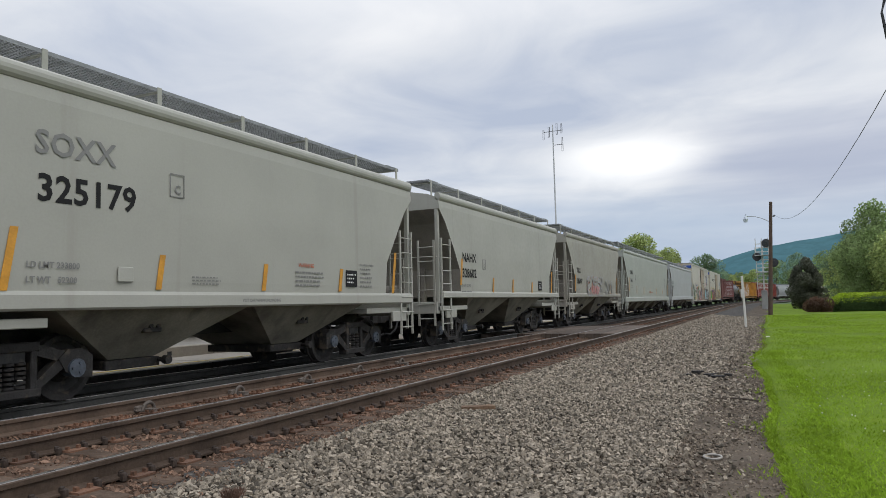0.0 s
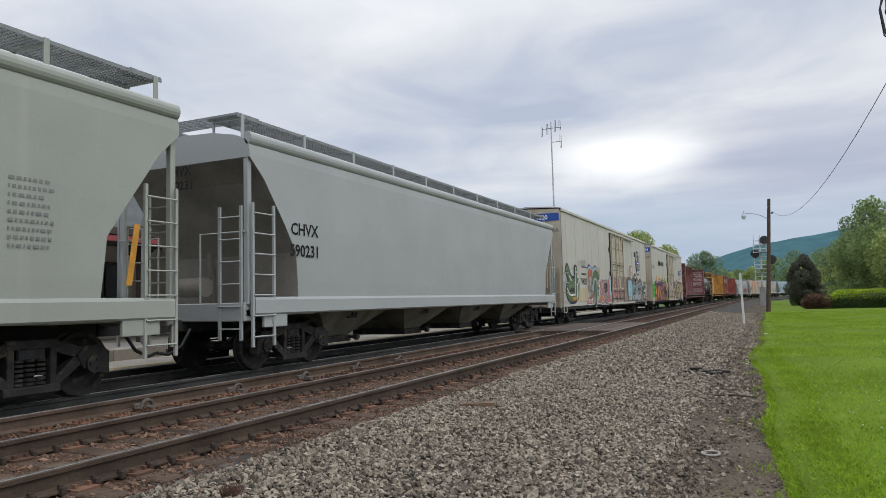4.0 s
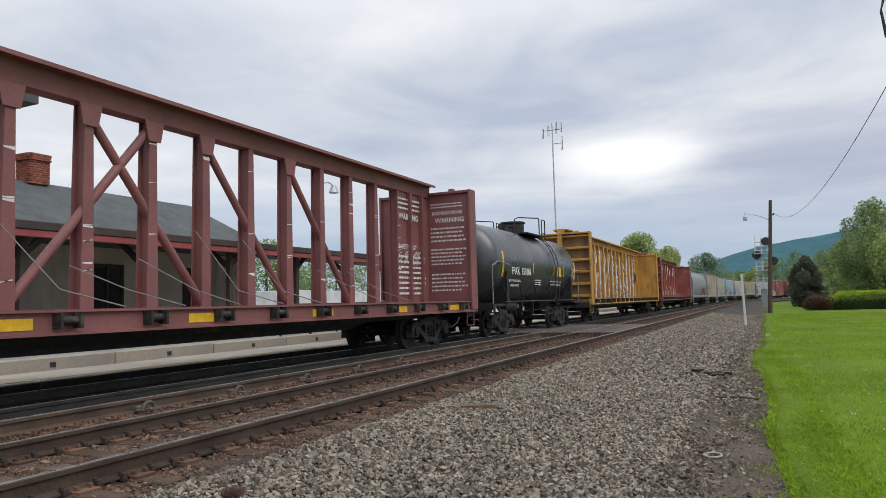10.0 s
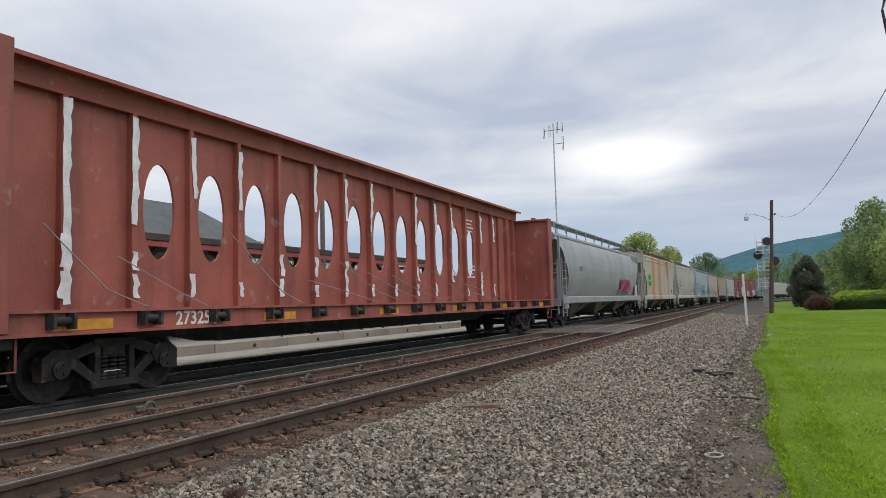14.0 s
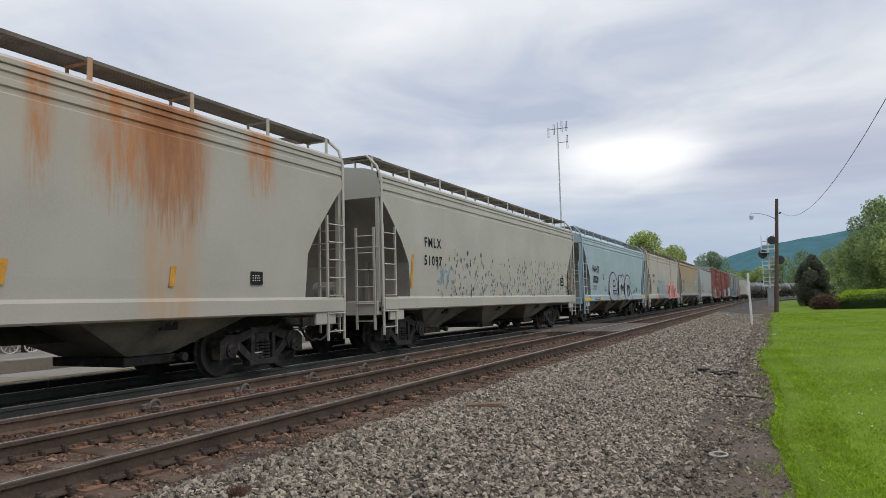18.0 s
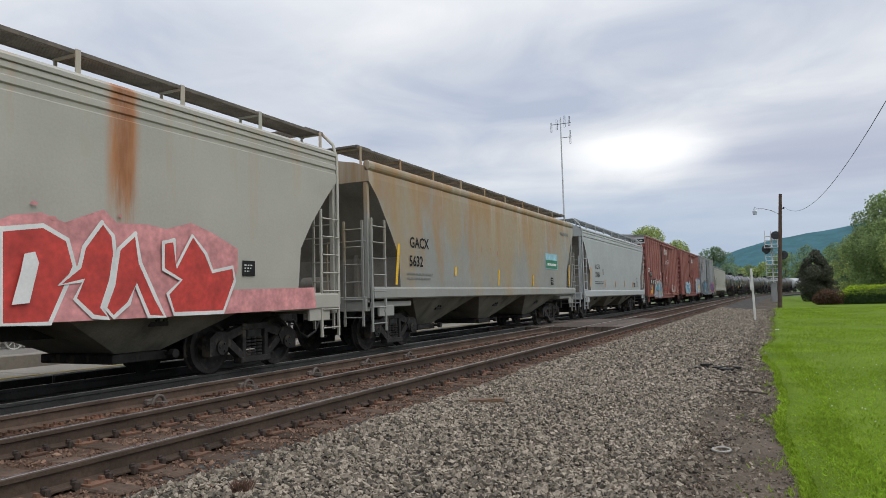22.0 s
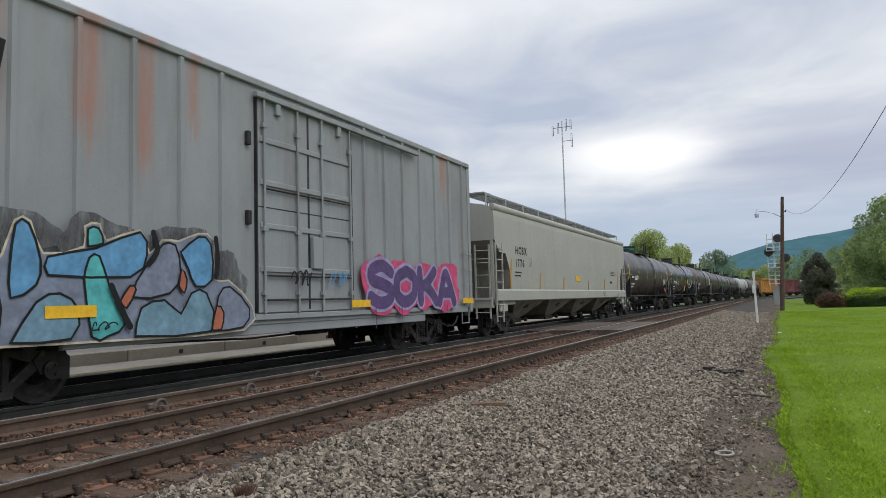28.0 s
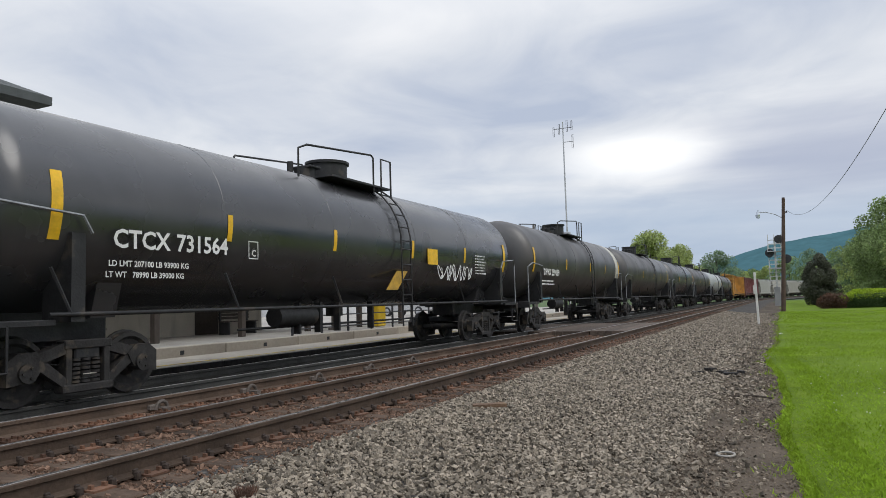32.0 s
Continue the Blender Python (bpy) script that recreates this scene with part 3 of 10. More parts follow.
def shape(parent, pts, y, fill, edge=None, w=0.05, soft=3, name="sprayed_shape"):
    """One sprayed field with its outline; points are (x, z) on the near side."""
    c = smooth_line(list(pts) + [pts[0]], soft)[:-1] if soft > 1 else list(pts)
    ob = part(name, MB().prism(c, "y", y - 0.001, y), fill, parent)
    if edge is not None:
        mb = MB()
        ribbon(mb, c + [c[0], c[1]], w, y - 0.003, 1)
        part("sprayed_outline", mb, edge, parent)
    return ob


def spray(parent, pts, w, y, material, name="sprayed_line"):
    mb = MB()
    ribbon(mb, pts, w, y)
    return part(name, mb, material, parent)


def graffiti(parent, word, x, z, h, y, fill, edge, back=None, accent=None, wide=1.0, seed=1, drips=0, fat=0.09, lean=0.0, plain=False):
    """A sprayed piece: a cloud behind, fat outlined letters, highlights and dots inside."""
    r = random.Random(seed)
    step = h * 0.80 * wide
    if back is not None:
        mb = MB()
        for i, ch in enumerate(word):
            for k in range(3):
                blob(mb, x + (i + 0.5) * step + r.uniform(-.15, .15) * step, z + h * r.uniform(0.25, 0.75), step * r.uniform(0.9, 1.3), h * r.uniform(0.6, 1.0), y - 0.003 - 0.0005 * (3 * i + k), r, 18, 0.2)
        part("sprayed_cloud", mb, back, parent)
    wf = h * (0.13 + fat)
    for i, ch in enumerate(word):
        sk, sx, sz, dz = r.uniform(-0.12, 0.12) + lean, step * r.uniform(0.86, 1.0), h * r.uniform(0.84, 0.98), h * r.uniform(0.0, 0.06)
        at = lambda u, w: (x + i * step + u * sx + sk * (w - 0.5) * h + wf * 0.3, z + dz + wf * 0.4 + w * (sz - wf * 0.8))
        # wild lettering that cannot be read: each sign is turned over
        fu, fw = (False, False) if plain else r.choice(((True, True), (True, False), (False, True)))
        paths = [[at(1 - u if fu else u, 1 - w if fw else w) for u, w in p] for p in STROKES.get(ch, STROKES["O"])]
        for k, (m, ww, dy) in enumerate(((edge, wf * 1.5, 0.010), (fill, wf, 0.018))):
            mb = MB()
            for q, p in enumerate(paths):
                ribbon(mb, p, ww, y - dy - 0.0006 * i - 0.0003 * q)
            part("sprayed_letter", mb, m, parent)
        if accent is not None:
            mb = MB()
            for q, p in enumerate(paths):
                ribbon(mb, [(a - wf * 0.22, b + wf * 0.2) for a, b in p[: max(2, len(p) // 2 + 1)]], wf * 0.16, y - 0.0285 - 0.0006 * i)
            for q in range(5):
                p = r.choice(paths)
                cx, cz = r.choice(p)
                blob(mb, cx + r.uniform(-.3, .3) * wf, cz + r.uniform(-.3, .3) * wf, wf * 0.22, wf * 0.22, y - 0.0335 - 0.0006 * i, r, 8, 0.1, 0.001)
            part("sprayed_highlight", mb, accent, parent)
    if drips:
        mb = MB()
        for i in range(drips):
            cx, l = x + r.uniform(0, len(word)) * step, r.uniform(0.1, 0.4)
            mb.box(cx, cx + 0.02, y - 0.031, y - 0.029, z - l, z + 0.05)
        part("paint_run", mb, fill, parent)


def scrawl(parent, x, z, w, h, y, material, seed=1, n=6, r0=0.012):
    """One hand-drawn line of looping, unreadable handwriting."""
    r, mb, pts = random.Random(seed), MB(), []
    for i in range(n):
        cx = x + (i + 0.5) * w / n
        a, ph = r.uniform(0, 6.28), r.choice((-1, 1))
        turn, ax, az = r.uniform(3.0, 6.0), r.uniform(0.35, 0.7) * w / n, r.uniform(0.3, 0.5) * h
        for k in range(8):
            b = a + ph * turn * k / 7
            pts.append((cx + math.cos(b) * ax + (k - 4) * 0.05 * w / n, z + h / 2 + math.sin(b * 1.3) * az))
    ribbon(mb, pts, r0 * 2, y - 0.006, 3)
    part("scrawl", mb, material, parent)


def tag(parent, word, x, z, h, step, y, material, w, seed=1):
    """A quick one-line tag, letter by letter."""
    r = random.Random(seed)
    for i, ch in enumerate(word):
        dz, k = r.uniform(-0.08, 0.08) * h, r.uniform(0.85, 1.1)
        for q, p in enumerate(STROKES.get(ch, ())):
            spray(parent, [(x + i * step + u * step * 0.9 + 0.15 * h * v, z + dz + v * h * k) for u, v in p], w, y - 0.004 * (i % 3) - 0.0015 * q, material, "sprayed_stroke")


# ---------------------------------------------------------------- the line of the track
R_MIN, S0, SPIRAL = 240.0, 98.7, 3.2e-5
STEP = 1.0


def make_line():
    pts, x, y, a = [], 0.0, 0.0, 0.0
    for i in range(820):
        pts.append((x, y, a))
        k = min(1 / R_MIN, max(0.0, (i * STEP - S0)) * SPIRAL)
        a -= k * STEP
        if a < -1.75:
            a = -1.75
        x += math.cos(a) * STEP
        y += math.sin(a) * STEP
    return pts


LINE = make_line()
Y_NEAR, Y_TRAIN = 5.72, 9.55


def on_line(s, off=0.0):
    """The place and heading s metres along a line that lies off metres to the far side of x's axis."""
    if s <= 0:
        return s, off, 0.0
    i = min(int(s / STEP), len(LINE) - 2)
    f = s / STEP - i
    (x0, y0, a0), (x1, y1, a1) = LINE[i], LINE[i + 1]
    a = a0 + (a1 - a0) * f
    return x0 + (x1 - x0) * f - math.sin(a) * off, y0 + (y1 - y0) * f + math.cos(a) * off, a


def travel(s, t):
    return s - 13.597 * (t - 16) + 0.00438 * (t - 16) ** 2


# ---------------------------------------------------------------- rolling stock
HALF_BASE, WHEEL_R = 0.865, 0.445
CARS = []


def truck_meshes():
    side = MB()
    # cast side frame: an arch over the axle boxes, dipping between them round the springs
    for s in (-1, 1):
        side.prism([(s * 1.12, 0.30), (s * 1.12, 0.60), (s * 0.98, 0.70), (s * 0.74, 0.70), (s * 0.62, 0.58), (s * 0.72, 0.40), (s * 0.95, 0.32)], "y", -0.09, 0.09)
        side.prism([(s * 0.72, 0.68), (s * 0.30, 0.80), (s * 0.28, 0.66), (s * 0.66, 0.54)], "y", -0.07, 0.07)
        side.prism([(s * 0.70, 0.46), (s * 0.34, 0.20), (s * 0.24, 0.26), (s * 0.62, 0.58)], "y", -0.07, 0.07)
        side.box(s * 0.24, s * 0.33, -0.08, 0.08, 0.20, 0.76, 0.01)
    side.box(-0.36, 0.36, -0.09, 0.09, 0.70, 0.82, 0.015)
    side.box(-0.38, 0.38, -0.10, 0.10, 0.13, 0.24, 0.015)
    spring = MB()
    for x in (-0.15, 0.0, 0.15):
        for k in range(6):
            z = 0.25 + k * 0.058
            spring.cyl((x, 0, z), (x, 0, z + 0.034), 0.068, 8)
    bolster = MB()
    bolster.box(-0.19, 0.19, -1.06, 1.06, 0.56, 0.72, 0.02)
    bolster.cyl((0, 0, 0.72), (0, 0, 0.80), 0.2, 12)
    for s in (-1, 1):
        bolster.box(s * 0.42 - 0.05, s * 0.42 + 0.05, -0.95, 0.95, 0.33, 0.42)
    wheel = MB()
    wheel.cyl((0, -0.95, 0), (0, 0.95, 0), 0.08, 10)
    for s in (-1, 1):
        prof = [(0.68, 0.08), (0.66, 0.20), (0.71, 0.33), (0.70, WHEEL_R + 0.025), (0.73, WHEEL_R + 0.022), (0.745, WHEEL_R), (0.835, WHEEL_R - 0.008), (0.84, 0.37), (0.79, 0.33), (0.76, 0.20), (0.86, 0.14), (0.86, 0.06)]
        wheel.loft([[(math.cos(a) * r, s * y, math.sin(a) * r) for y, r in prof] for a in [2 * math.pi * i / 24 for i in range(25)]], False, False)
    caps = MB()
    caps.cyl((0, -0.05, 0), (0, 0.13, 0), 0.125, 12)
    for k in range(3):
        a = k * 2.094
        caps.cyl((math.cos(a) * 0.07, 0.12, math.sin(a) * 0.07), (math.cos(a) * 0.07, 0.15, math.sin(a) * 0.07), 0.022, 6)
    shine = MB()
    for s in (-1, 1):
        shine.loft([[(math.cos(a) * r, s * y, math.sin(a) * r) for y, r in ((0.748, WHEEL_R + 0.002), (0.832, WHEEL_R - 0.006), (0.832, WHEEL_R - 0.02), (0.748, WHEEL_R - 0.02))] for a in [2 * math.pi * i / 24 for i in range(25)]], True, False)
    return {"side": side.mesh("side_frame", M["truck"]), "spring": spring.mesh("spring_nest", M["truck"]), "bolster": bolster.mesh("truck", M["black"]),
            "wheel": wheel.mesh("wheelset", M["truck"]), "cap": caps.mesh("bearing_cap", M["cap"]), "capd": caps.mesh("bearing_cap", M["truck"]), "shine": shine.mesh("tread", M["tread"])}


TRUCK = truck_meshes()


def add_truck(car, x, blue=False):
    tr = part("truck", TRUCK["bolster"], None, car, "dark cast-steel truck with coil springs", pose(x, 0, 0))
    for s in (-1, 1):
        part("side_frame", TRUCK["side"], None, tr, at=pose(0, s * 1.0, 0))
        part("spring_nest", TRUCK["spring"], None, tr, at=pose(0, s * 1.0, 0))
        w = part("wheelset", TRUCK["wheel"], None, tr, at=pose(s * HALF_BASE, 0, WHEEL_R))
        for q in (-1, 1):
            part("bearing_cap", TRUCK["cap" if blue else "capd"], None, tr, at=pose(s * HALF_BASE, q, WHEEL_R, 0, 0, 0 if q > 0 else 180))
        CARS[-1]["wheels"].append((w, x + s * HALF_BASE, s * HALF_BASE))
    return tr


def start_car(name, label, s0, s1, category="railcar"):
    car = thing(name, label, category, "freight cars of the train")
    CARS.append({"car": car, "s": (s0 + s1) / 2, "len": s1 - s0, "wheels": []})
    return car, s1 - s0


def running_gear(car, L, inset=2.0, reach=0.8, blue=False, gear=True):
    """Trucks, centre sill, couplers and hoses."""
    for s in (-1, 1):
        add_truck(car, s * (L / 2 - inset), blue)
        c = MB()
        x = s * (L / 2 - 0.15)
        c.box(x, s * (L / 2 + reach - 0.28), -0.09, 0.09, 0.76, 0.96, 0.01)
        c.prism([(s * (L / 2 + reach - 0.3), -0.17), (s * (L / 2 + reach - 0.06), -0.17), (s * (L / 2 + reach), -0.06), (s * (L / 2 + reach - 0.1), 0.12), (s * (L / 2 + reach - 0.3), 0.14)], "z", 0.72, 1.0)
        part("coupler", c, M["truck"], car)
        h = MB()
        pts = [(s * (L / 2 + 0.1), -0.35, 0.80), (s * (L / 2 + reach * 0.4), -0.36, 0.52), (s * (L / 2 + reach * 0.75), -0.34, 0.40), (s * (L / 2 + reach), -0.30, 0.44)]
        h.tube(pts, 0.028, 6)
        part("air_hose", h, M["black"], car)
    if gear:
        g = MB()
        g.box(-L / 2 + 0.3, L / 2 - 0.3, -0.22, 0.22, 0.74, 1.02)
        part("centre_sill", g, M["black"], car)


def ladder(car, x0, x1, y, z0, z1, n, material, end=False, name="ladder"):
    mb = MB()
    if end:
        a, b = (lambda k, z: (y, k, z)), None
        for k in (x0, x1):
            mb.box(y - 0.02, y + 0.02, k - 0.025, k + 0.025, z0, z1)
        for i in range(n):
            z = z0 + (i + 0.5) * (z1 - z0) / n
            mb.cyl((y - 0.03, x0, z), (y - 0.03, x1, z), 0.014, 5)
    else:
        for k in (x0, x1):
            mb.box(k - 0.025, k + 0.025, y - 0.02, y + 0.02, z0, z1)
        for i in range(n):
            z = z0 + (i + 0.5) * (z1 - z0) / n
            mb.cyl((x0, y - 0.03, z), (x1, y - 0.03, z), 0.014, 5)
    return part(name, mb, material, car)


def sill_step(car, x, w, y, z0, z1, material):
    mb = MB()
    mb.tube([(x - w / 2, y, z1), (x - w / 2, y, z0), (x + w / 2, y, z0), (x + w / 2, y, z1)], 0.02, 5)
    return part("sill_step", mb, material, car)


def running_board(car, L, y0, y1, z, material, post, eave_y, eave_z, slats=True):
    mb = MB()
    for s in (-1, 1):
        a, b = s * y0, s * y1
        for k in range(13):
            y = a + (b - a) * k / 12
            lo = z - (0.05 if k in (0, 12) else 0.026)
            mb.box(-L / 2, L / 2, y - 0.006, y + 0.006, lo, z + 0.005)
        n = int(L / 0.075)
        for i in range(n + 1):
            x = -L / 2 + L * i / n
            mb.box(x - 0.006, x + 0.006, min(a, b), max(a, b), z - 0.016, z + 0.004)
    part("running_board", mb, material, car, "steel grating walkway along the roof")
    for e in (-1, 1):
        mb = MB()
        for k in range(7):
            x = e * (L / 2 - 0.02 - k * 0.09)
            mb.box(x - 0.008, x + 0.008, -y0, y0, z + 0.006, z + 0.03)
        for k in range(14):
            y = -y0 + 2 * y0 * k / 13
            mb.box(e * (L / 2 - 0.56), e * (L / 2 - 0.02), y - 0.006, y + 0.006, z + 0.006, z + 0.024)
        part("end_board", mb, material, car)
    n = max(5, int(L / 1.75))
    for s in (-1, 1):
        for i in range(n + 1):
            x = -L / 2 + 0.12 + (L - 0.24) * i / n
            mb = MB()
            mb.box(x - 0.04, x + 0.04, s * (y0 + 0.005), s * (y0 + 0.02), eave_z + 0.02, z + 0.015)
            mb.box(x - 0.025, x + 0.025, s * y1, s * y0, z - 0.06, z - 0.035)
            mb.box(x - 0.02, x + 0.02, s * (y1 + 0.02), s * (y1 + 0.05), z - 0.40, z - 0.05)
            part("board_bracket", mb, post, car)


def hopper(name, label, s0, s1, body, bays=3, style="smooth", sill=None, board="grate", dark=True, top=0.0, print_at=None, stripes=(), stripe="stripe", blue=False, deep=None, board_up=0.0, zs0=1.02, zs1=1.33, e_top=3.46):
    """A covered hopper: curved-sided body with sloping ends, side sill, chutes, roof walkways, ladders."""
    car, L = start_car(name, label, s0, s1)
    body, sill = M[body], M[sill or body]
    h = top
    if style == "round":
        prof = [(1.22, 1.30), (1.55, 1.45), (2.0, 1.55), (2.6, 1.60), (3.2, 1.57), (3.7, 1.43), (4.0, 1.22), (4.18, 0.9), (4.27, 0.5), (4.30, 0.0)]
    elif style == "ribbed":
        prof = [(1.22, 1.585), (1.6, 1.60), (2.6, 1.61), (3.62, 1.60), (3.64, 1.575), (3.70, 1.575), (3.72, 1.60), (3.80, 1.595), (3.82, 1.57), (3.88, 1.57), (3.90, 1.59), (3.97, 1.58), (3.99, 1.55), (4.04, 1.545), (4.06, 1.56), (4.12, 1.50), (4.22, 1.2), (4.29, 0.7), (4.31, 0.0)]
    else:
        prof = [(1.22, 1.585), (1.6, 1.60), (2.6, 1.61), (3.80, 1.595), (3.95, 1.58), (4.06, 1.50), (4.16, 1.25), (4.25, 0.75), (4.28, 0.0)]
    prof = [(z + (h if z > 3.5 else 0), y) for z, y in prof]
    prof[0] = (max(1.22, zs0 + 0.05), prof[0][1])
    e0 = e_top + h * 0.5

    def cut(z):
        ks = [(1.2, 1.35), (2.15, 1.26), (2.65, 0.92), (e0 - 0.08, 0.38), (e0, 0.30), (e0 + 0.28, 0.0), (9, 0.0)]
        for (a, u), (b, w) in zip(ks, ks[1:]):
            if z <= b:
                return u + (w - u) * max(0, (z - a)) / (b - a)
        return 0.0

    zs = sorted({z for z, _ in prof} | {2.15, 2.65, e0 - 0.08, e0, e0 + 0.28})
    levels = []
    for z in zs:
        for (a, u), (b, w) in zip(prof, prof[1:]):
            if a <= z <= b:
                levels.append((z, u + (w - u) * (z - a) / (b - a)))
                break
    shell, ends = MB(), (MB(), MB())
    for (za, ya), (zb, yb) in zip(levels, levels[1:]):
        xa, xb = L / 2 - cut(za), L / 2 - cut(zb)
        smooth = zb > 3.98 + h or style == "round"
        for s in (-1, 1):
            n = 6
            vs = [(-xa + 2 * xa * i / n, s * ya, za) for i in range(n + 1)] + [(-xb + 2 * xb * i / n, s * yb, zb) for i in range(n + 1)]
            shell.add(vs, [(i, i + 1, n + 2 + i, n + 1 + i) for i in range(n)], smooth)
        for s in (-1, 1):
            tgt = ends[s > 0] if zb <= e0 + 0.3 else shell
            tgt.add([(s * xa, -ya, za), (s * xa, ya, za), (s * xb, yb, zb), (s * xb, -yb, zb)], [(0, 1, 2, 3)])
    part("body", shell.mesh("body", body, True), body, car)
    # the shade on the sloping ends is put into a darker sheet colour
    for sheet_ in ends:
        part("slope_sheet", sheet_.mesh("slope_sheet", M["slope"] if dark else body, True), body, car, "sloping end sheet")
    # eave strip
    for s in (-1, 1):
        mb = MB()
        ze, ye = (4.02 + h, 1.53) if style != "round" else (3.95, 1.25)
        if style == "smooth":
            mb.prism([(s * (1.54 + 0.085 * math.cos(a)), ze + 0.06 + 0.115 * math.sin(a)) for a in [radians(-110 + 25 * k) for k in range(12)]], "x", -L / 2, L / 2)
        else:
            mb.prism([(s * ye, ze - 0.05), (s * (ye + 0.07), ze - 0.03), (s * (ye + 0.07), ze + 0.03), (s * (ye - 0.03), ze + 0.09)], "x", -L / 2, L / 2)
        part("top_chord", mb, body, car)
        mb = MB()
        mb.prism([(s * 1.50, zs0), (s * 1.60, zs0), (s * 1.63, zs0 + 0.03), (s * 1.63, zs1 - 0.05), (s * 1.605, zs1), (s * 1.50, zs1)], "x", -L / 2 + 0.1, L / 2 - 0.1)
        part("side_sill", mb, sill, car)
    # chutes
    ch = deep or 0.42
    run = L - 2 * 2.05
    for i in range(bays):
        c0, c1 = -run / 2 + run * i / bays, -run / 2 + run * (i + 1) / bays
        cm = (c0 + c1) / 2
        mb = MB()
        w = min(0.42, run / bays * 0.18)
        zt = max(1.25, zs0 + 0.03)
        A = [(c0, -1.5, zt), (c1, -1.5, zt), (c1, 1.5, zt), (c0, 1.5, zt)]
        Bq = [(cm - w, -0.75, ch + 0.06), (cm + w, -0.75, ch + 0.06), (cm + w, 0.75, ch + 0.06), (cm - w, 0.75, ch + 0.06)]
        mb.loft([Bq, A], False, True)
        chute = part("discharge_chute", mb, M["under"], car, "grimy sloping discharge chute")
        mb = MB()
        mb.box(cm - w - 0.08, cm + w + 0.08, -0.80, 0.80, ch - 0.09, ch + 0.05, 0.015)
        mb.cyl((cm + w + 0.05, -0.95, ch), (cm + w + 0.05, 0.95, ch), 0.035, 8)
        mb.cyl((cm + w + 0.05, -1.02, ch), (cm + w + 0.05, -0.92, ch), 0.07, 8)
        part("outlet_gate", mb, M["truck"], chute)
        vib = MB()
        vib.box(cm - 0.17, cm + 0.17, -1.19, -1.12, 0.86, 1.06, 0.01)
        for q in (-0.07, 0.07):
            vib.cyl((cm + q, -1.19, 0.96), (cm + q, -1.24, 0.96), 0.035, 8)
        part("vibrator_bracket", vib, M["truck"], chute, "bolted bracket on the chute's side")
    # hatches along the roof's middle
    mb = MB()
    mb.box(-L / 2 + 0.9, L / 2 - 0.9, -0.28, 0.28, 4.26 + h, 4.36 + h, 0.02)
    part("hatch_trough", mb, body, car)
    running_board(car, L - 0.1, 1.28, 0.60 if style == "smooth" else 0.80, (4.54 if style == "smooth" else 4.50) + h + board_up, M[board], body, 1.36, 4.12 + h)
    # ends: platform, posts, ladders, rails
    for e in (-1, 1):
        mb = MB()
        mb.box(e * (L / 2 - 2.0), e * (L / 2), -1.5, 1.5, 1.00, 1.12, 0.01)
        mb.box(e * (L / 2 - 0.14), e * (L / 2 + 0.04), -1.5, 1.5, 0.92, 1.24, 0.015)
        part("end_platform", mb, sill, car)
        for s in (-1, 1):
            mb = MB()
            mb.box(e * (L / 2 - 0.11), e * (L / 2 - 0.01), s * 1.44, s * 1.54, 1.2, e0 + 0.4 if style != "round" else 3.9, 0.01)
            part("corner_post", mb, body, car)
            a, b = (L / 2 - 0.62) * e, (L / 2 - 0.06) * e
            ladder(car, min(a, b), max(a, b), s * 1.60, 0.48, 2.95, 7, body)
            mb = MB()
            mb.tube([(e * (L / 2 + 0.02), s * 1.5, 2.45), (e * (L / 2 + 0.02), s * 0.5, 2.45), (e * (L / 2 + 0.02), s * 0.5, 1.2)], 0.018, 5)
            part("hand_rail", mb, body, car)
            if style == "ribbed":
                mb = MB()
                xq = e * (L / 2 - 0.04)
                mb.tube([(xq, s * 1.60, 1.1), (xq, s * 1.60, 3.95 + h), (xq + e * 0.02, s * 1.50, 4.25 + h), (xq, s * 1.22, 4.52 + h)], 0.032, 6)
                part("roof_stanchion", mb, body, car)
            mb = MB()
            mb.box(e * (L / 2 - 0.35), e * (L / 2 - 1.0), s * 1.54, s * 1.60, 0.80, 1.03, 0.01)
            mb.cyl((e * (L / 2 - 0.6), s * 1.59, 0.92), (e * (L / 2 - 0.6), s * 1.615, 0.92), 0.05, 10)
            part("jacking_pad", mb, sill, car)
        ladder(car, -1.42, -0.95, e * (L / 2 + 0.03), 0.6, 2.9, 6, body, end=True)
        mb = MB()
        mb.box(e * (L / 2 - 1.35), e * (L / 2 - 1.2), -0.5, -0.4, 1.1, 2.5)
        mb.box(e * (L / 2 - 1.35), e * (L / 2 - 1.2), 0.4, 0.5, 1.1, 2.5)
        mb.cyl((e * (L / 2 - 0.75), 0.1, 1.55), (e * (L / 2 - 0.75), 0.7, 1.55), 0.19, 12)
        part("brake_gear", mb, M["slope"], car, "air-brake cylinder and struts on the end platform")
    for x, zz, hh in stripes:
        mb = MB()
        k = 0.16 * hh
        mb.prism([(x - 0.05, zz), (x + 0.05, zz), (x + 0.05 + k, zz + hh), (x - 0.05 + k, zz + hh)], "y", -1.619, -1.613)
        part("reflector_stripe", mb, M[stripe], car)
    running_gear(car, L, min(1.9, L * 0.16), 0.78, blue)
    return car, L


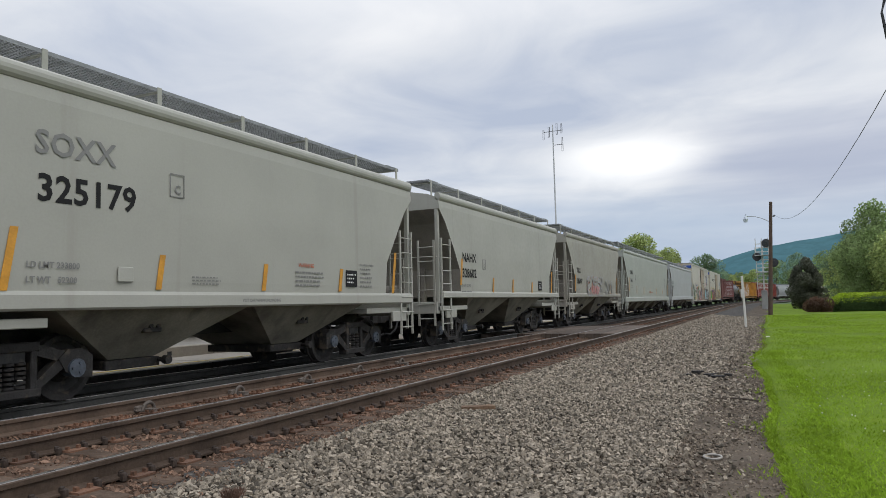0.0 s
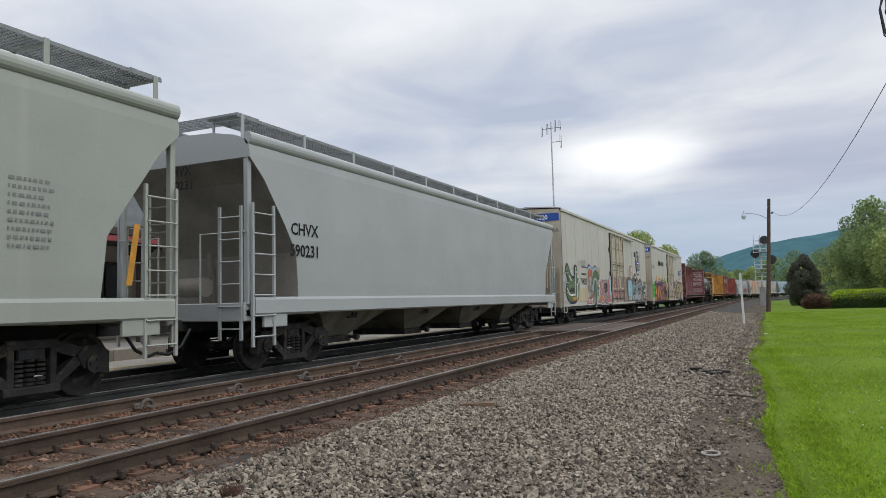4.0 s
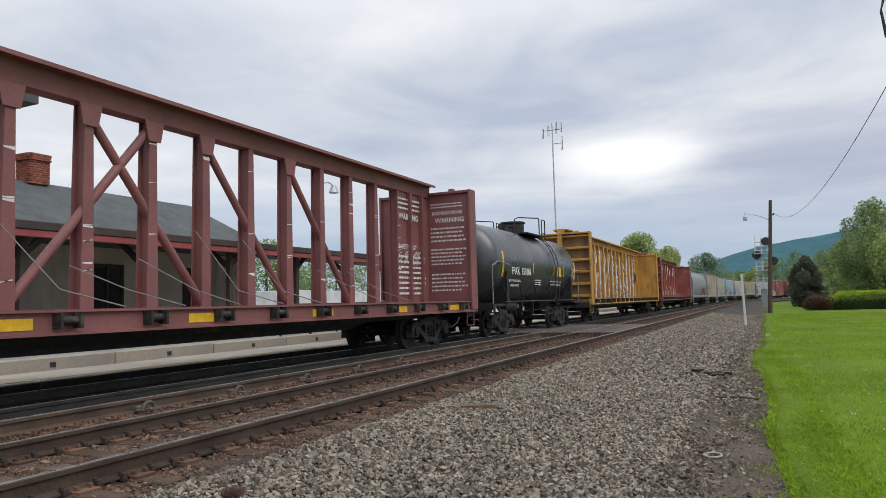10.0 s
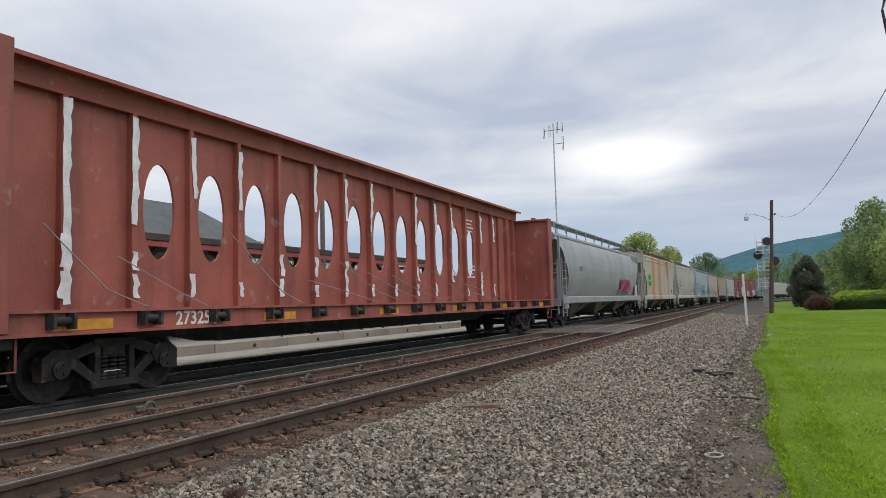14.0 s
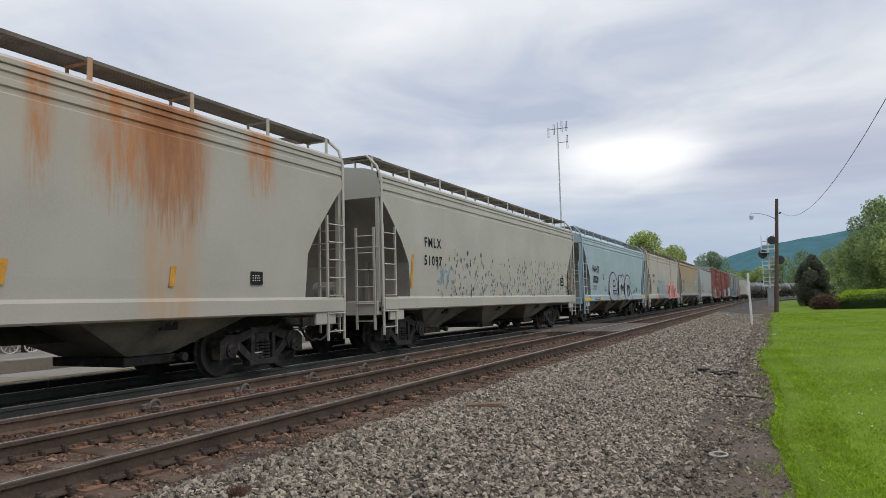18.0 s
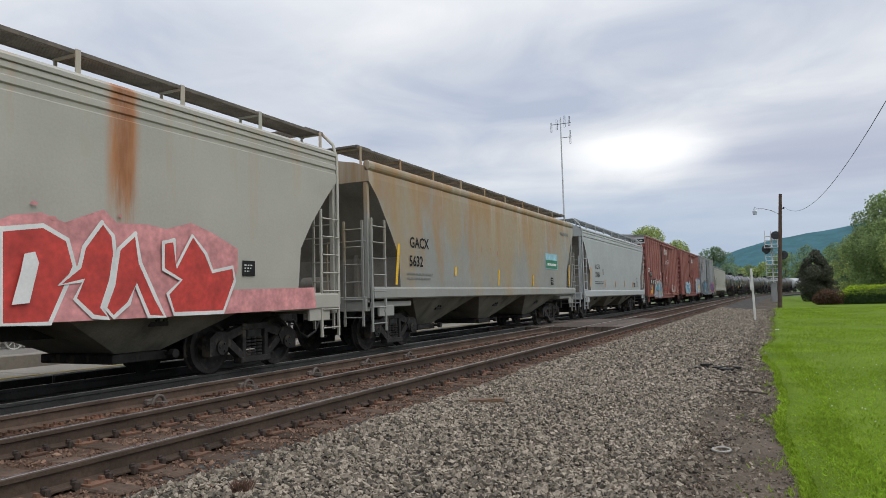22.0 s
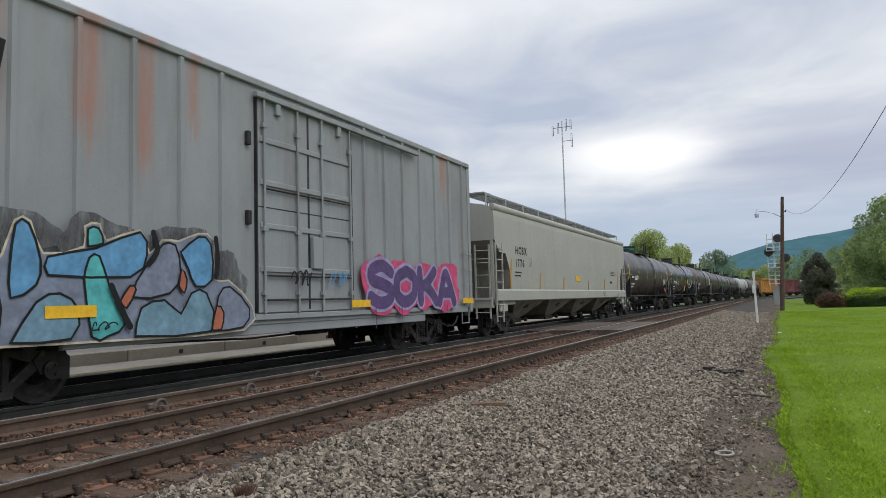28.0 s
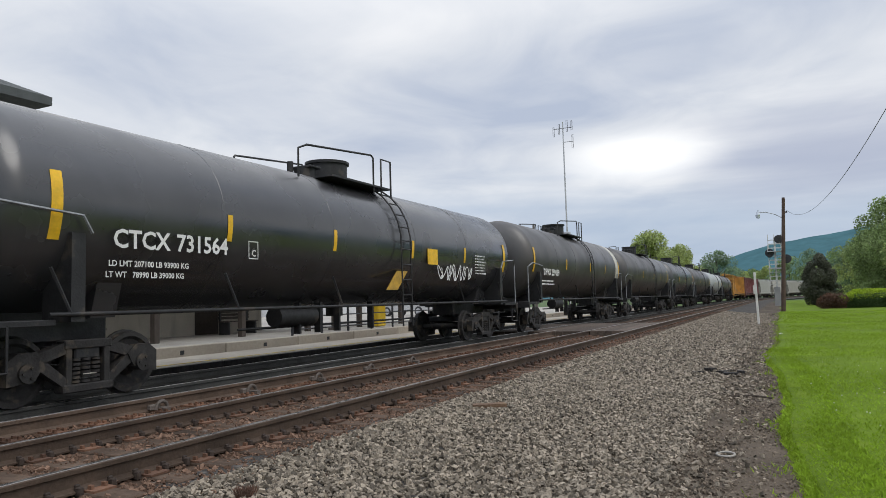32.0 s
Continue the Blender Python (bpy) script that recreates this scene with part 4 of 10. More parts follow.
def box_ends(car, L, W, z0, z1, material, n=8, depth=0.07):
    """Corrugated steel ends."""
    for e in (-1, 1):
        mb = MB()
        mb.box(e * (L / 2 - 0.09), e * (L / 2 - 0.03), -W + 0.06, W - 0.06, z0 - 0.05, z1 - 0.1)
        panel = part("end_panel", mb, material, car, "horizontally corrugated steel end")
        st = (z1 - 0.55 - z0) / n
        for i in range(n):
            a = z0 + st * i
            mb = MB()
            mb.prism([(e * (L / 2 - 0.06), a + st * 0.12), (e * (L / 2 + depth), a + st * 0.45), (e * (L / 2 + depth), a + st * 0.72), (e * (L / 2 - 0.06), a + st * 0.95)], "y", -W + 0.12, W - 0.12)
            part("corrugation", mb, material, panel)
        part("top_panel", MB().box(e * (L / 2 - 0.028), e * (L / 2 + 0.03), -W + 0.101, W - 0.101, z1 - 0.55, z1 - 0.12, 0.01), material, panel)
        for s in (-1, 1):
            part("corner_post", MB().box(e * (L / 2 - 0.12), e * (L / 2 + 0.05), s * (W - 0.10), s * (W + 0.0), z0 - 0.15, z1 - 0.02, 0.015), material, car)


def boxcar(name, label, s0, s1, side, end=None, ribs=17, z0=1.0, z1=4.98, door_at=0.0, door_w=3.0, door=None, top="grate_rusty", smooth=False):
    car, L = start_car(name, label, s0, s1)
    W = 1.55
    mside, mend = M[side], M[end or side]
    for s in (-1, 1):
        mb = MB()
        mb.box(-L / 2 + 0.03, L / 2 - 0.03, s * (W - 0.09), s * (W - 0.03), z0, z1)
        part("side_wall", mb, mside, car)
        if not smooth:
            for i in range(ribs + 1):
                x = -L / 2 + 0.5 + (L - 1.0) * i / ribs
                if abs(x - door_at) < door_w / 2 + 0.1:
                    continue
                mb = MB()
                mb.prism([(x - 0.06, s * (W - 0.04)), (x - 0.035, s * (W + 0.02)), (x + 0.035, s * (W + 0.02)), (x + 0.06, s * (W - 0.04))], "z", z0 + 0.02, z1 - 0.12)
                part("side_rib", mb, mside, car)
        mb = MB()
        mb.box(-L / 2 + 0.01, L / 2 - 0.01, s * (W - 0.10), s * (W + 0.03), z1 - 0.12, z1, 0.015)
        part("top_chord", mb, mside, car)
        mb = MB()
        mb.box(-L / 2 + 0.3, L / 2 - 0.3, s * (W - (0.3 if smooth else 0.12)), s * (W - (0.1 if smooth else 0.0)), z0 - 0.14, z0 + 0.03, 0.01)
        if not smooth:
            mb.box(-L / 2 + 2.9, L / 2 - 2.9, s * (W - 0.11), s * (W - 0.02), z0 - 0.30, z0 - 0.10, 0.01)
        part("side_sill", mb, M["black"] if smooth else mside, car)
        # sliding plug door with its rods and tracks
        d = MB()
        x0, x1 = door_at - door_w / 2, door_at + door_w / 2
        d.box(x0, x1, s * (W - 0.04), s * (W + 0.03), z0 + 0.06, z1 - 0.3, 0.01)
        dr = part("door", d, M[door or side], car, "sliding plug door with lock rods")
        for xa, xb, za, zb in ((x0 - 0.025, x0, z0 + 0.06, z1 - 0.3), (x1, x1 + 0.025, z0 + 0.06, z1 - 0.3), (x0, x1, z0 + 1.87, z0 + 1.89), (x0 + door_w * 0.48, x0 + door_w * 0.50, z0 + 0.1, z1 - 0.35)):
            part("door_seam", MB().box(xa, xb, s * (W - 0.03), s * (W + 0.033), za, zb), M["black"], dr)
        for z in (z0 + 1.55, z0 + 2.9):
            part("door_hinge", MB().box(x0 - 0.26, x0 - 0.17, s * (W - 0.03), s * (W + 0.05), z, z + 0.24, 0.01), M["truck"], car)
        for x in (x0 + 0.5, x1 - 0.5):
            part("roller_hanger", MB().box(x - 0.06, x + 0.06, s * (W + 0.03), s * (W + 0.10), z1 - 0.55, z1 - 0.24, 0.01), M[door or side], dr)
        part("latch_box", MB().box(x0 + door_w * 0.5, x0 + door_w * 0.60, s * (W + 0.03), s * (W + 0.12), z0 + 0.85, z0 + 1.45, 0.01), M[door or side], dr)
        for z in (z0 + 0.28, z0 + 0.7, z0 + 2.2):
            part("latch_bar", MB().cyl((x0 + 0.1, s * (W + 0.075), z), (x1 - 0.1, s * (W + 0.075), z), 0.018, 6), M["truck"], dr)
        for k in range(1, 5):
            z = z0 + 0.06 + (z1 - z0 - 0.36) * k / 5
            part("door_rib", MB().box(x0 + 0.05, x1 - 0.05, s * (W + 0.02), s * (W + 0.06), z - 0.05, z + 0.05, 0.012), M[door or side], dr)
        for x in (x0 + 0.12, x0 + door_w * 0.36, x0 + door_w * 0.62, x1 - 0.12):
            mb = MB()
            mb.cyl((x, s * (W + 0.08), z0 + 0.05), (x, s * (W + 0.08), z1 - 0.2), 0.025, 6)
            for z in (z0 + 0.4, z0 + 1.5, z1 - 0.8):
                mb.box(x - 0.06, x + 0.06, s * (W + 0.05), s * (W + 0.11), z - 0.04, z + 0.04)
            part("lock_rod", mb, M[door or side], dr)
        part("door_track", MB().box(x0 - 0.1, x1 + door_w, s * (W + 0.03), s * (W + 0.12), z1 - 0.34, z1 - 0.24, 0.01), M[side], car)
        part("door_track", MB().box(x0 - 0.1, x1 + door_w, s * (W - 0.02), s * (W + 0.06), z0 - 0.06, z0 + 0.04, 0.01), M[side], car)
        for e in (-1, 1):
            a, b = e * (L / 2 - 0.12), e * (L / 2 - 0.62)
            for k in range(4):
                z = z0 + 0.2 + 0.42 * k
                part("grab_iron", MB().tube([(a, s * (W - 0.02), z), (a, s * (W + 0.07), z), (b, s * (W + 0.07), z), (b, s * (W - 0.02), z)], 0.014, 5), M[side], car)
            sill_step(car, e * (L / 2 - 0.38), 0.46, s * (W - 0.05), 0.55, z0, M[side])
    n = 16
    roof = part("roof", MB().prism([(-W + 0.1, z1 - 0.1), (-W + 0.1, z1), (0, z1 + 0.06), (W - 0.1, z1), (W - 0.1, z1 - 0.1)], "x", -L / 2 + 0.1, L / 2 - 0.1), M["grey"], car, "galvanised panelled roof")
    for i in range(n):
        x0, x1 = -L / 2 + L * i / n, -L / 2 + L * (i + 1) / n
        mb = MB()
        mb.prism([(-W - 0.02, z1 - 0.02), (-W, z1 + 0.02), (0, z1 + 0.13), (W, z1 + 0.02), (W + 0.02, z1 - 0.02), (0, z1 + 0.05)], "x", x0 + 0.01, x1 - 0.01)
        mb.prism([(-W, z1 + 0.02), (0, z1 + 0.16), (W, z1 + 0.02), (0, z1 + 0.1)], "x", x0 - 0.02, x0 + 0.03)
        part("roof_panel", mb, M["grey"], roof)
    if smooth:
        for e in (-1, 1):
            mb = MB()
            arc = [(W - 0.03, z0 - 0.02), (W - 0.03, z1)] + [(W * math.cos(a) * 0.985, z1 + 0.14 * math.sin(a)) for a in [math.pi * i / 8 for i in range(1, 8)]] + [(-W + 0.03, z1), (-W + 0.03, z0 - 0.02)]
            mb.prism(arc, "x", e * (L / 2 - 0.09), e * (L / 2 - 0.01))
            part("end_panel", mb, mend, car)
    else:
        box_ends(car, L, W, z0, z1, mend)
    for e in (-1, 1):
        ladder(car, -1.42, -0.98, e * (L / 2 + 0.10), z0 - 0.05, z0 + 1.75, 4, mend, end=True)
        mb = MB()
        mb.cyl((e * (L / 2 + 0.12), -1.4, z0 + 1.72), (e * (L / 2 + 0.12), 1.3, z0 + 1.72), 0.016, 5)
        part("hand_rail", mb, mend, car)
        mb = MB()
        mb.box(e * (L / 2 + 0.02), e * (L / 2 + 0.16), -1.2, 1.2, z0 - 0.06, z0 + 0.0)
        mb.box(e * (L / 2 - 0.3), e * (L / 2 + 0.1), -1.45, 1.45, z0 - 0.25, z0 - 0.05, 0.02)
        part("end_sill", mb, M["black"], car)
    f = MB()
    f.box(-L / 2 + 0.2, L / 2 - 0.2, -1.4, 1.4, z0 - 0.08, z0 + 0.02)
    for i in range(9):
        x = -L / 2 + 2.6 + (L - 5.2) * i / 8
        f.box(x - 0.08, x + 0.08, -1.35, 1.35, z0 - 0.28, z0 - 0.07)
    f.cyl((0.6, -0.9, 0.78), (1.5, -0.9, 0.78), 0.2, 12)
    f.tube([(-L / 2 + 2.9, -1.2, 0.74), (-1.0, -1.1, 0.62), (L / 2 - 2.9, -1.2, 0.74)], 0.02, 5)
    part("underframe", f, M["black"], car)
    return car, L


def brake_wheel(car, x, y, z, material):
    mb = MB()
    pts = [(x, y + math.cos(a) * 0.27, z + math.sin(a) * 0.27) for a in [2 * math.pi * i / 16 for i in range(17)]]
    mb.tube(pts, 0.016, 5)
    for k in range(4):
        a = k * math.pi / 4
        mb.cyl((x, y - math.cos(a) * 0.27, z - math.sin(a) * 0.27), (x, y + math.cos(a) * 0.27, z + math.sin(a) * 0.27), 0.012, 5)
    mb.box(x, x + 0.15, y - 0.12, y + 0.12, z - 0.2, z + 0.15, 0.01)
    part("brake_wheel", mb, material, car)


def film_strip(parent, x, y, z0, z1, w, r, wave=0.05):
    """A hanging strip of torn plastic film."""
    mb, n = MB(), max(5, int((z1 - z0) / 0.12))
    ph, lean = r.uniform(0, 6.28), r.uniform(-0.05, 0.09)
    A, B_ = [], []
    for k in range(n + 1):
        f = k / n
        o = wave * math.sin(ph + 7.0 * f) + lean * (1 - f) + r.uniform(-0.005, 0.005)
        ww = w * r.uniform(0.88, 1.1)
        A.append((x + o, y - r.uniform(0, 0.02), z0 + (z1 - z0) * f))
        B_.append((x + o + ww, y - r.uniform(0.0, 0.05), z0 + (z1 - z0) * f + r.uniform(-0.02, 0.02)))
    n += 1
    mb.add(A + B_, [(k, k + 1, n + k + 1, n + k) for k in range(n - 1)], True)
    part("plastic_film", mb, M["strap"], parent, "torn white plastic film")


def centerbeam(name, label, s0, s1, main, end, film=False, ovals=False, zt=4.5, braced=True, rise=0.27):
    """A bulkhead flat car with a truss, or a pierced web, along its middle."""
    car, L = start_car(name, label, s0, s1)
    m, me = M[main], M[end]
    W, zc = 1.42, zt + rise
    d = MB()
    d.box(-L / 2 + 0.05, L / 2 - 0.05, -W, W, 1.06, 1.16)
    deck = part("deck", d, me, car, "cross-ribbed load deck")
    n = int(L / 1.24)
    for i in range(n):
        x = -L / 2 + 0.6 + (L - 1.2) * i / (n - 1)
        part("deck_riser", MB().box(x - 0.07, x + 0.07, -W - 0.02, W + 0.02, 1.164, 1.21), me, deck)
    for s in (-1, 1):
        prof = [(W - 0.02, 0.90), (W + 0.13, 0.90), (W + 0.13, 0.935), (W + 0.06, 0.94), (W + 0.06, 1.18), (W + 0.12, 1.185), (W + 0.12, 1.222), (W - 0.02, 1.222)]
        part("side_sill", MB().prism([(s * u, w) for u, w in prof], "x", -L / 2 + 0.02, L / 2 - 0.02), me if ovals else m, car)
        wn = 16
        for i in range(wn):
            x = -L / 2 + 1.1 + (L - 2.2) * i / (wn - 1)
            mb = MB()
            mb.cyl((x - 0.17, s * (W + 0.13), 1.08), (x + 0.17, s * (W + 0.13), 1.08), 0.055, 8)
            mb.box(x - 0.16, x - 0.12, s * (W + 0.05), s * (W + 0.22), 0.98, 1.18)
            mb.box(x + 0.12, x + 0.16, s * (W + 0.05), s * (W + 0.22), 0.98, 1.18)
            part("strap_winch", mb, M["truck"], car)
    for e in (-1, 1):
        a, b = e * (L / 2 - 0.34), e * (L / 2 - 0.28)
        bh = part("bulkhead", MB().box(a, b, -1.49, 1.49, 1.05, zt - 0.062), me if e < 0 else m, car, "tall ribbed end bulkhead")
        for s in (-1, 1):
            part("side_post", MB().box(e * (L / 2 - 0.44), e * (L / 2), s * 1.49, s * 1.56, 0.95, zt + 0.03, 0.01), m, bh)
        part("cap_beam", MB().box(e * (L / 2 - 0.42), e * (L / 2 - 0.01), -1.487, 1.487, zt - 0.06, zt + 0.02, 0.01), m, bh)
        part("centre_post", MB().box(e * (L / 2 - 0.276), e * (L / 2 - 0.03), -0.12, 0.12, 1.0, zt - 0.064, 0.01), m, bh)
        for k in range(6):
            z = 1.25 + (zt - 1.5) * k / 5
            for s in (-1, 1):
                part("stiffener", MB().prism([(e * (L / 2 - 0.278), z), (e * (L / 2 - 0.08), z + 0.05), (e * (L / 2 - 0.08), z + 0.13), (e * (L / 2 - 0.278), z + 0.18)], "y", s * 0.125, s * 1.485), m, bh)
        ladder(car, 0.95, 1.30, e * (L / 2 + 0.02), 1.0, zt - 0.3, 9, m, end=True)
        if e > 0:
            ladder(car, -1.30, -0.95, e * (L / 2 + 0.02), 1.0, 2.6, 4, m, end=True)
        part("hand_rail", MB().cyl((e * (L / 2 + 0.05), -1.3, 2.68), (e * (L / 2 + 0.05), 1.3, 2.68), 0.016, 5), m, car)
        part("end_sill", MB().box(e * (L / 2 - 0.6), e * (L / 2 + 0.05), -1.42, 1.42, 0.75, 1.02, 0.02), M["black"], car)
        for s in (-1, 1):
            sill_step(car, e * (L / 2 - 0.35), 0.5, s * (W + 0.02), 0.5, 0.95, m)
            part("top_hook", MB().box(e * (L / 2 - 0.30), e * (L / 2 - 0.14), s * 0.80, s * 0.95, zt + 0.02, zt + 0.11, 0.01), m, bh)
    # the beam's plates at the trailing end, with their stiffeners
    part("end_web", MB().box(L / 2 - 2.3, L / 2 - 0.345, -0.10, 0.10, 1.2, zc - 0.401), m, car)
    for k in range(2):
        part("web_rib", MB().box(L / 2 - 0.9 - k * 0.75, L / 2 - 0.98 - k * 0.75, -0.24, 0.24, 1.2, zc - 0.402), m, car)
    q = 0.40
    mb = MB()
    mb.prism([(-q, zc - 0.10), (-q, zc - 0.035), (-q + 0.05, zc - 0.02), (-0.08, zc), (0.08, zc), (q - 0.05, zc - 0.02), (q, zc - 0.035), (q, zc - 0.10), (q - 0.03, zc - 0.10), (q - 0.06, zc - 0.06), (0.2, zc - 0.07), (0.15, zc - 0.40), (-0.15, zc - 0.40), (-0.2, zc - 0.07), (-q + 0.06, zc - 0.06), (-q + 0.03, zc - 0.10)], "x", -L / 2 + 0.36, L / 2 - 0.36)
    part("top_chord", mb, m, car, "wide steel top beam")
    pitch = 1.258 if ovals else 1.245
    x_first = -L / 2 + (0.90 if ovals else 2.1)
    xs = [x_first + pitch * i for i in range(int((L / 2 - 2.2 - x_first) / pitch) + 1)]
    if ovals:
        for k, x in enumerate(xs[:-1]):
            oc, oz, rx, rz = x + 0.629, 2.885, 0.345, 0.83
            mb = MB()
            if 2 <= k < 14:
                n = 24
                outer, inner = [], []
                lo, hi, hw = 1.2, zc - 0.401, 0.6
                for i in range(n):
                    a = 2 * math.pi * (i + 0.5) / n
                    ca, sa = math.cos(a), math.sin(a)
                    inner.append((oc + ca * rx, oz + sa * rz))
                    f = min(hw / max(abs(ca), 1e-6), ((hi - oz) if sa > 0 else (oz - lo)) / max(abs(sa), 1e-6))
                    outer.append((oc + ca * f, oz + sa * f))
                # corners of the sheet
                for cx, cz in ((hw, hi - oz), (-hw, hi - oz), (-hw, lo - oz), (hw, lo - oz)):
                    i = min(range(n), key=lambda i: (outer[i][0] - oc - cx) ** 2 + (outer[i][1] - oz - cz) ** 2)
                    outer[i] = (oc + cx, oz + cz)
                vs = [(u, y, w) for y in (-0.025, 0.025) for u, w in outer + inner]
                f4 = []
                for i in range(n):
                    j = (i + 1) % n
                    f4 += [(i, j, n + j, n + i), (2 * n + i, 2 * n + j, 3 * n + j, 3 * n + i), (n + i, n + j, 3 * n + j, 3 * n + i), (i, j, 2 * n + j, 2 * n + i)]
                mb.add(vs, f4)
            else:
                mb.box(x + 0.02, x + 1.238, -0.025, 0.025, 1.2, zc - 0.401)
            part("web_panel", mb, m, car)
    if ovals:
        part("web_panel", MB().box(xs[-1] + 0.02, L / 2 - 2.302, -0.025, 0.025, 1.2, zc - 0.401), m, car)
    r = random.Random(int(s0 * 10))
    for i, x in enumerate(xs):
        mb = MB()
        hz = zc - 0.402
        if ovals:
            mb.box(x - 0.05, x + 0.05, -0.16, 0.16, 1.215, hz, 0.01)
        else:
            # two flanges joined by a web, narrowing upwards
            rings = []
            for z, w in ((1.215, 0.119), (hz, 0.071)):
                rings.append([(x + u, y, z) for u, y in ((-w, -0.135), (w, -0.135), (w, -0.105), (0.03, -0.105), (0.03, 0.105), (w, 0.105), (w, 0.135), (-w, 0.135), (-w, 0.105), (-0.03, 0.105), (-0.03, -0.105), (-w, -0.105))])
            mb.loft(rings, False)
        p = part("post", mb, m, car)
        if film:
            film_strip(p, x + 0.01, -0.15, 1.25, hz - r.uniform(0.0, 0.9), 0.13, r, 0.02)
            if r.random() < 0.6:
                film_strip(p, x - 0.13, -0.15, 1.3 + r.uniform(0, 0.3), 1.9 + r.uniform(0.2, 1.6), 0.06, r, 0.02)
            if r.random() < 0.55:
                z = r.uniform(1.4, 3.4)
                film_strip(p, x + 0.08, -0.19, z, z + r.uniform(0.4, 0.9), 0.09, r, 0.16)
            for k in range(5):
                z = 1.55 + 0.58 * k + r.uniform(-.12, .12)
                part("film_band", MB().box(x - 0.13, x + 0.15, -0.205, -0.2, z, z + 0.045), M["strap"], p)
        elif ovals:
            if i < 3:
                film_strip(p, x - 0.06, -0.17, 1.3 if i == 1 else 2.6, hz - 0.05, 0.12, r, 0.006)
            elif i % 4 != 1:
                film_strip(p, x - 0.05, -0.17, 3.2 + r.uniform(-0.3, 0.3), hz - r.uniform(0, 0.2), 0.09, r, 0.008)
            for z in (1.4, 1.85):
                if r.random() < 0.7:
                    film_strip(p, x - 0.06, -0.17, z, z + r.uniform(0.25, 0.5), 0.10, r, 0.02)
        else:
            # bare scuffs left by the lashings
            for k in range(r.randint(2, 5)):
                z = r.uniform(1.6, hz - 0.2)
                part("scuff", MB().prism([(x - 0.09, z), (x + 0.08, z + r.uniform(-0.04, 0.06)), (x + 0.08, z + 0.03), (x - 0.09, z + 0.02)], "y", -0.138, -0.136), M["white_lettering"], p)
    if braced and not ovals:
        pat = [(i, 1 if i < len(xs) / 2 - 1 else -1) for i in range(0, len(xs) - 2, 2)]
        for i, sgn in [(i if d > 0 else i - 1, d) for i, d in pat]:
            a, b = (xs[i], xs[i + 2]) if sgn > 0 else (xs[i + 2], xs[i])
            br = part("brace", MB().cyl((a, -0.05, 1.25), (b, -0.05, zc - 0.5), 0.075, 10), m, car)
            part("gusset_plate", MB().prism([(b - 0.2, zc - 0.405), (b + 0.2, zc - 0.405), (b + 0.13, zc - 0.75), (b - 0.13, zc - 0.75)], "y", -0.165 - 0.004 * (i % 4), -0.14), m, br)
        part("brace", MB().cyl((-L / 2 + 0.4, -0.05, zt - 1.0), (xs[0] - 0.05, -0.05, 1.3), 0.07, 10), m, car)
    # lashing cables
    for i, x in enumerate(xs[1:-1]):
        if r.random() < 0.6:
            part("tie_down_cable", MB().tube([(x - 0.4, -0.24, 1.25 + r.uniform(0.5, 1.5)), (x + r.uniform(0.1, 0.5), -0.8, 1.5), (x + r.uniform(0.2, 0.9), -1.38, 1.24)], 0.010, 4), M["grey_lettering"], car)
    part("underframe", MB().box(-L / 2 + 2.6, L / 2 - 2.6, -0.9, 0.9, 0.78, 1.05), M["black"], car)
    part("fish_belly_sill", MB().prism([(-L / 2 + 3.4, 0.95), (L / 2 - 3.4, 0.95), (L / 2 - 5.2, 0.60), (-L / 2 + 5.2, 0.60)], "y", -0.3, 0.3), M["black"], car)
    running_gear(car, L, 2.3, 0.95)
    return car, L


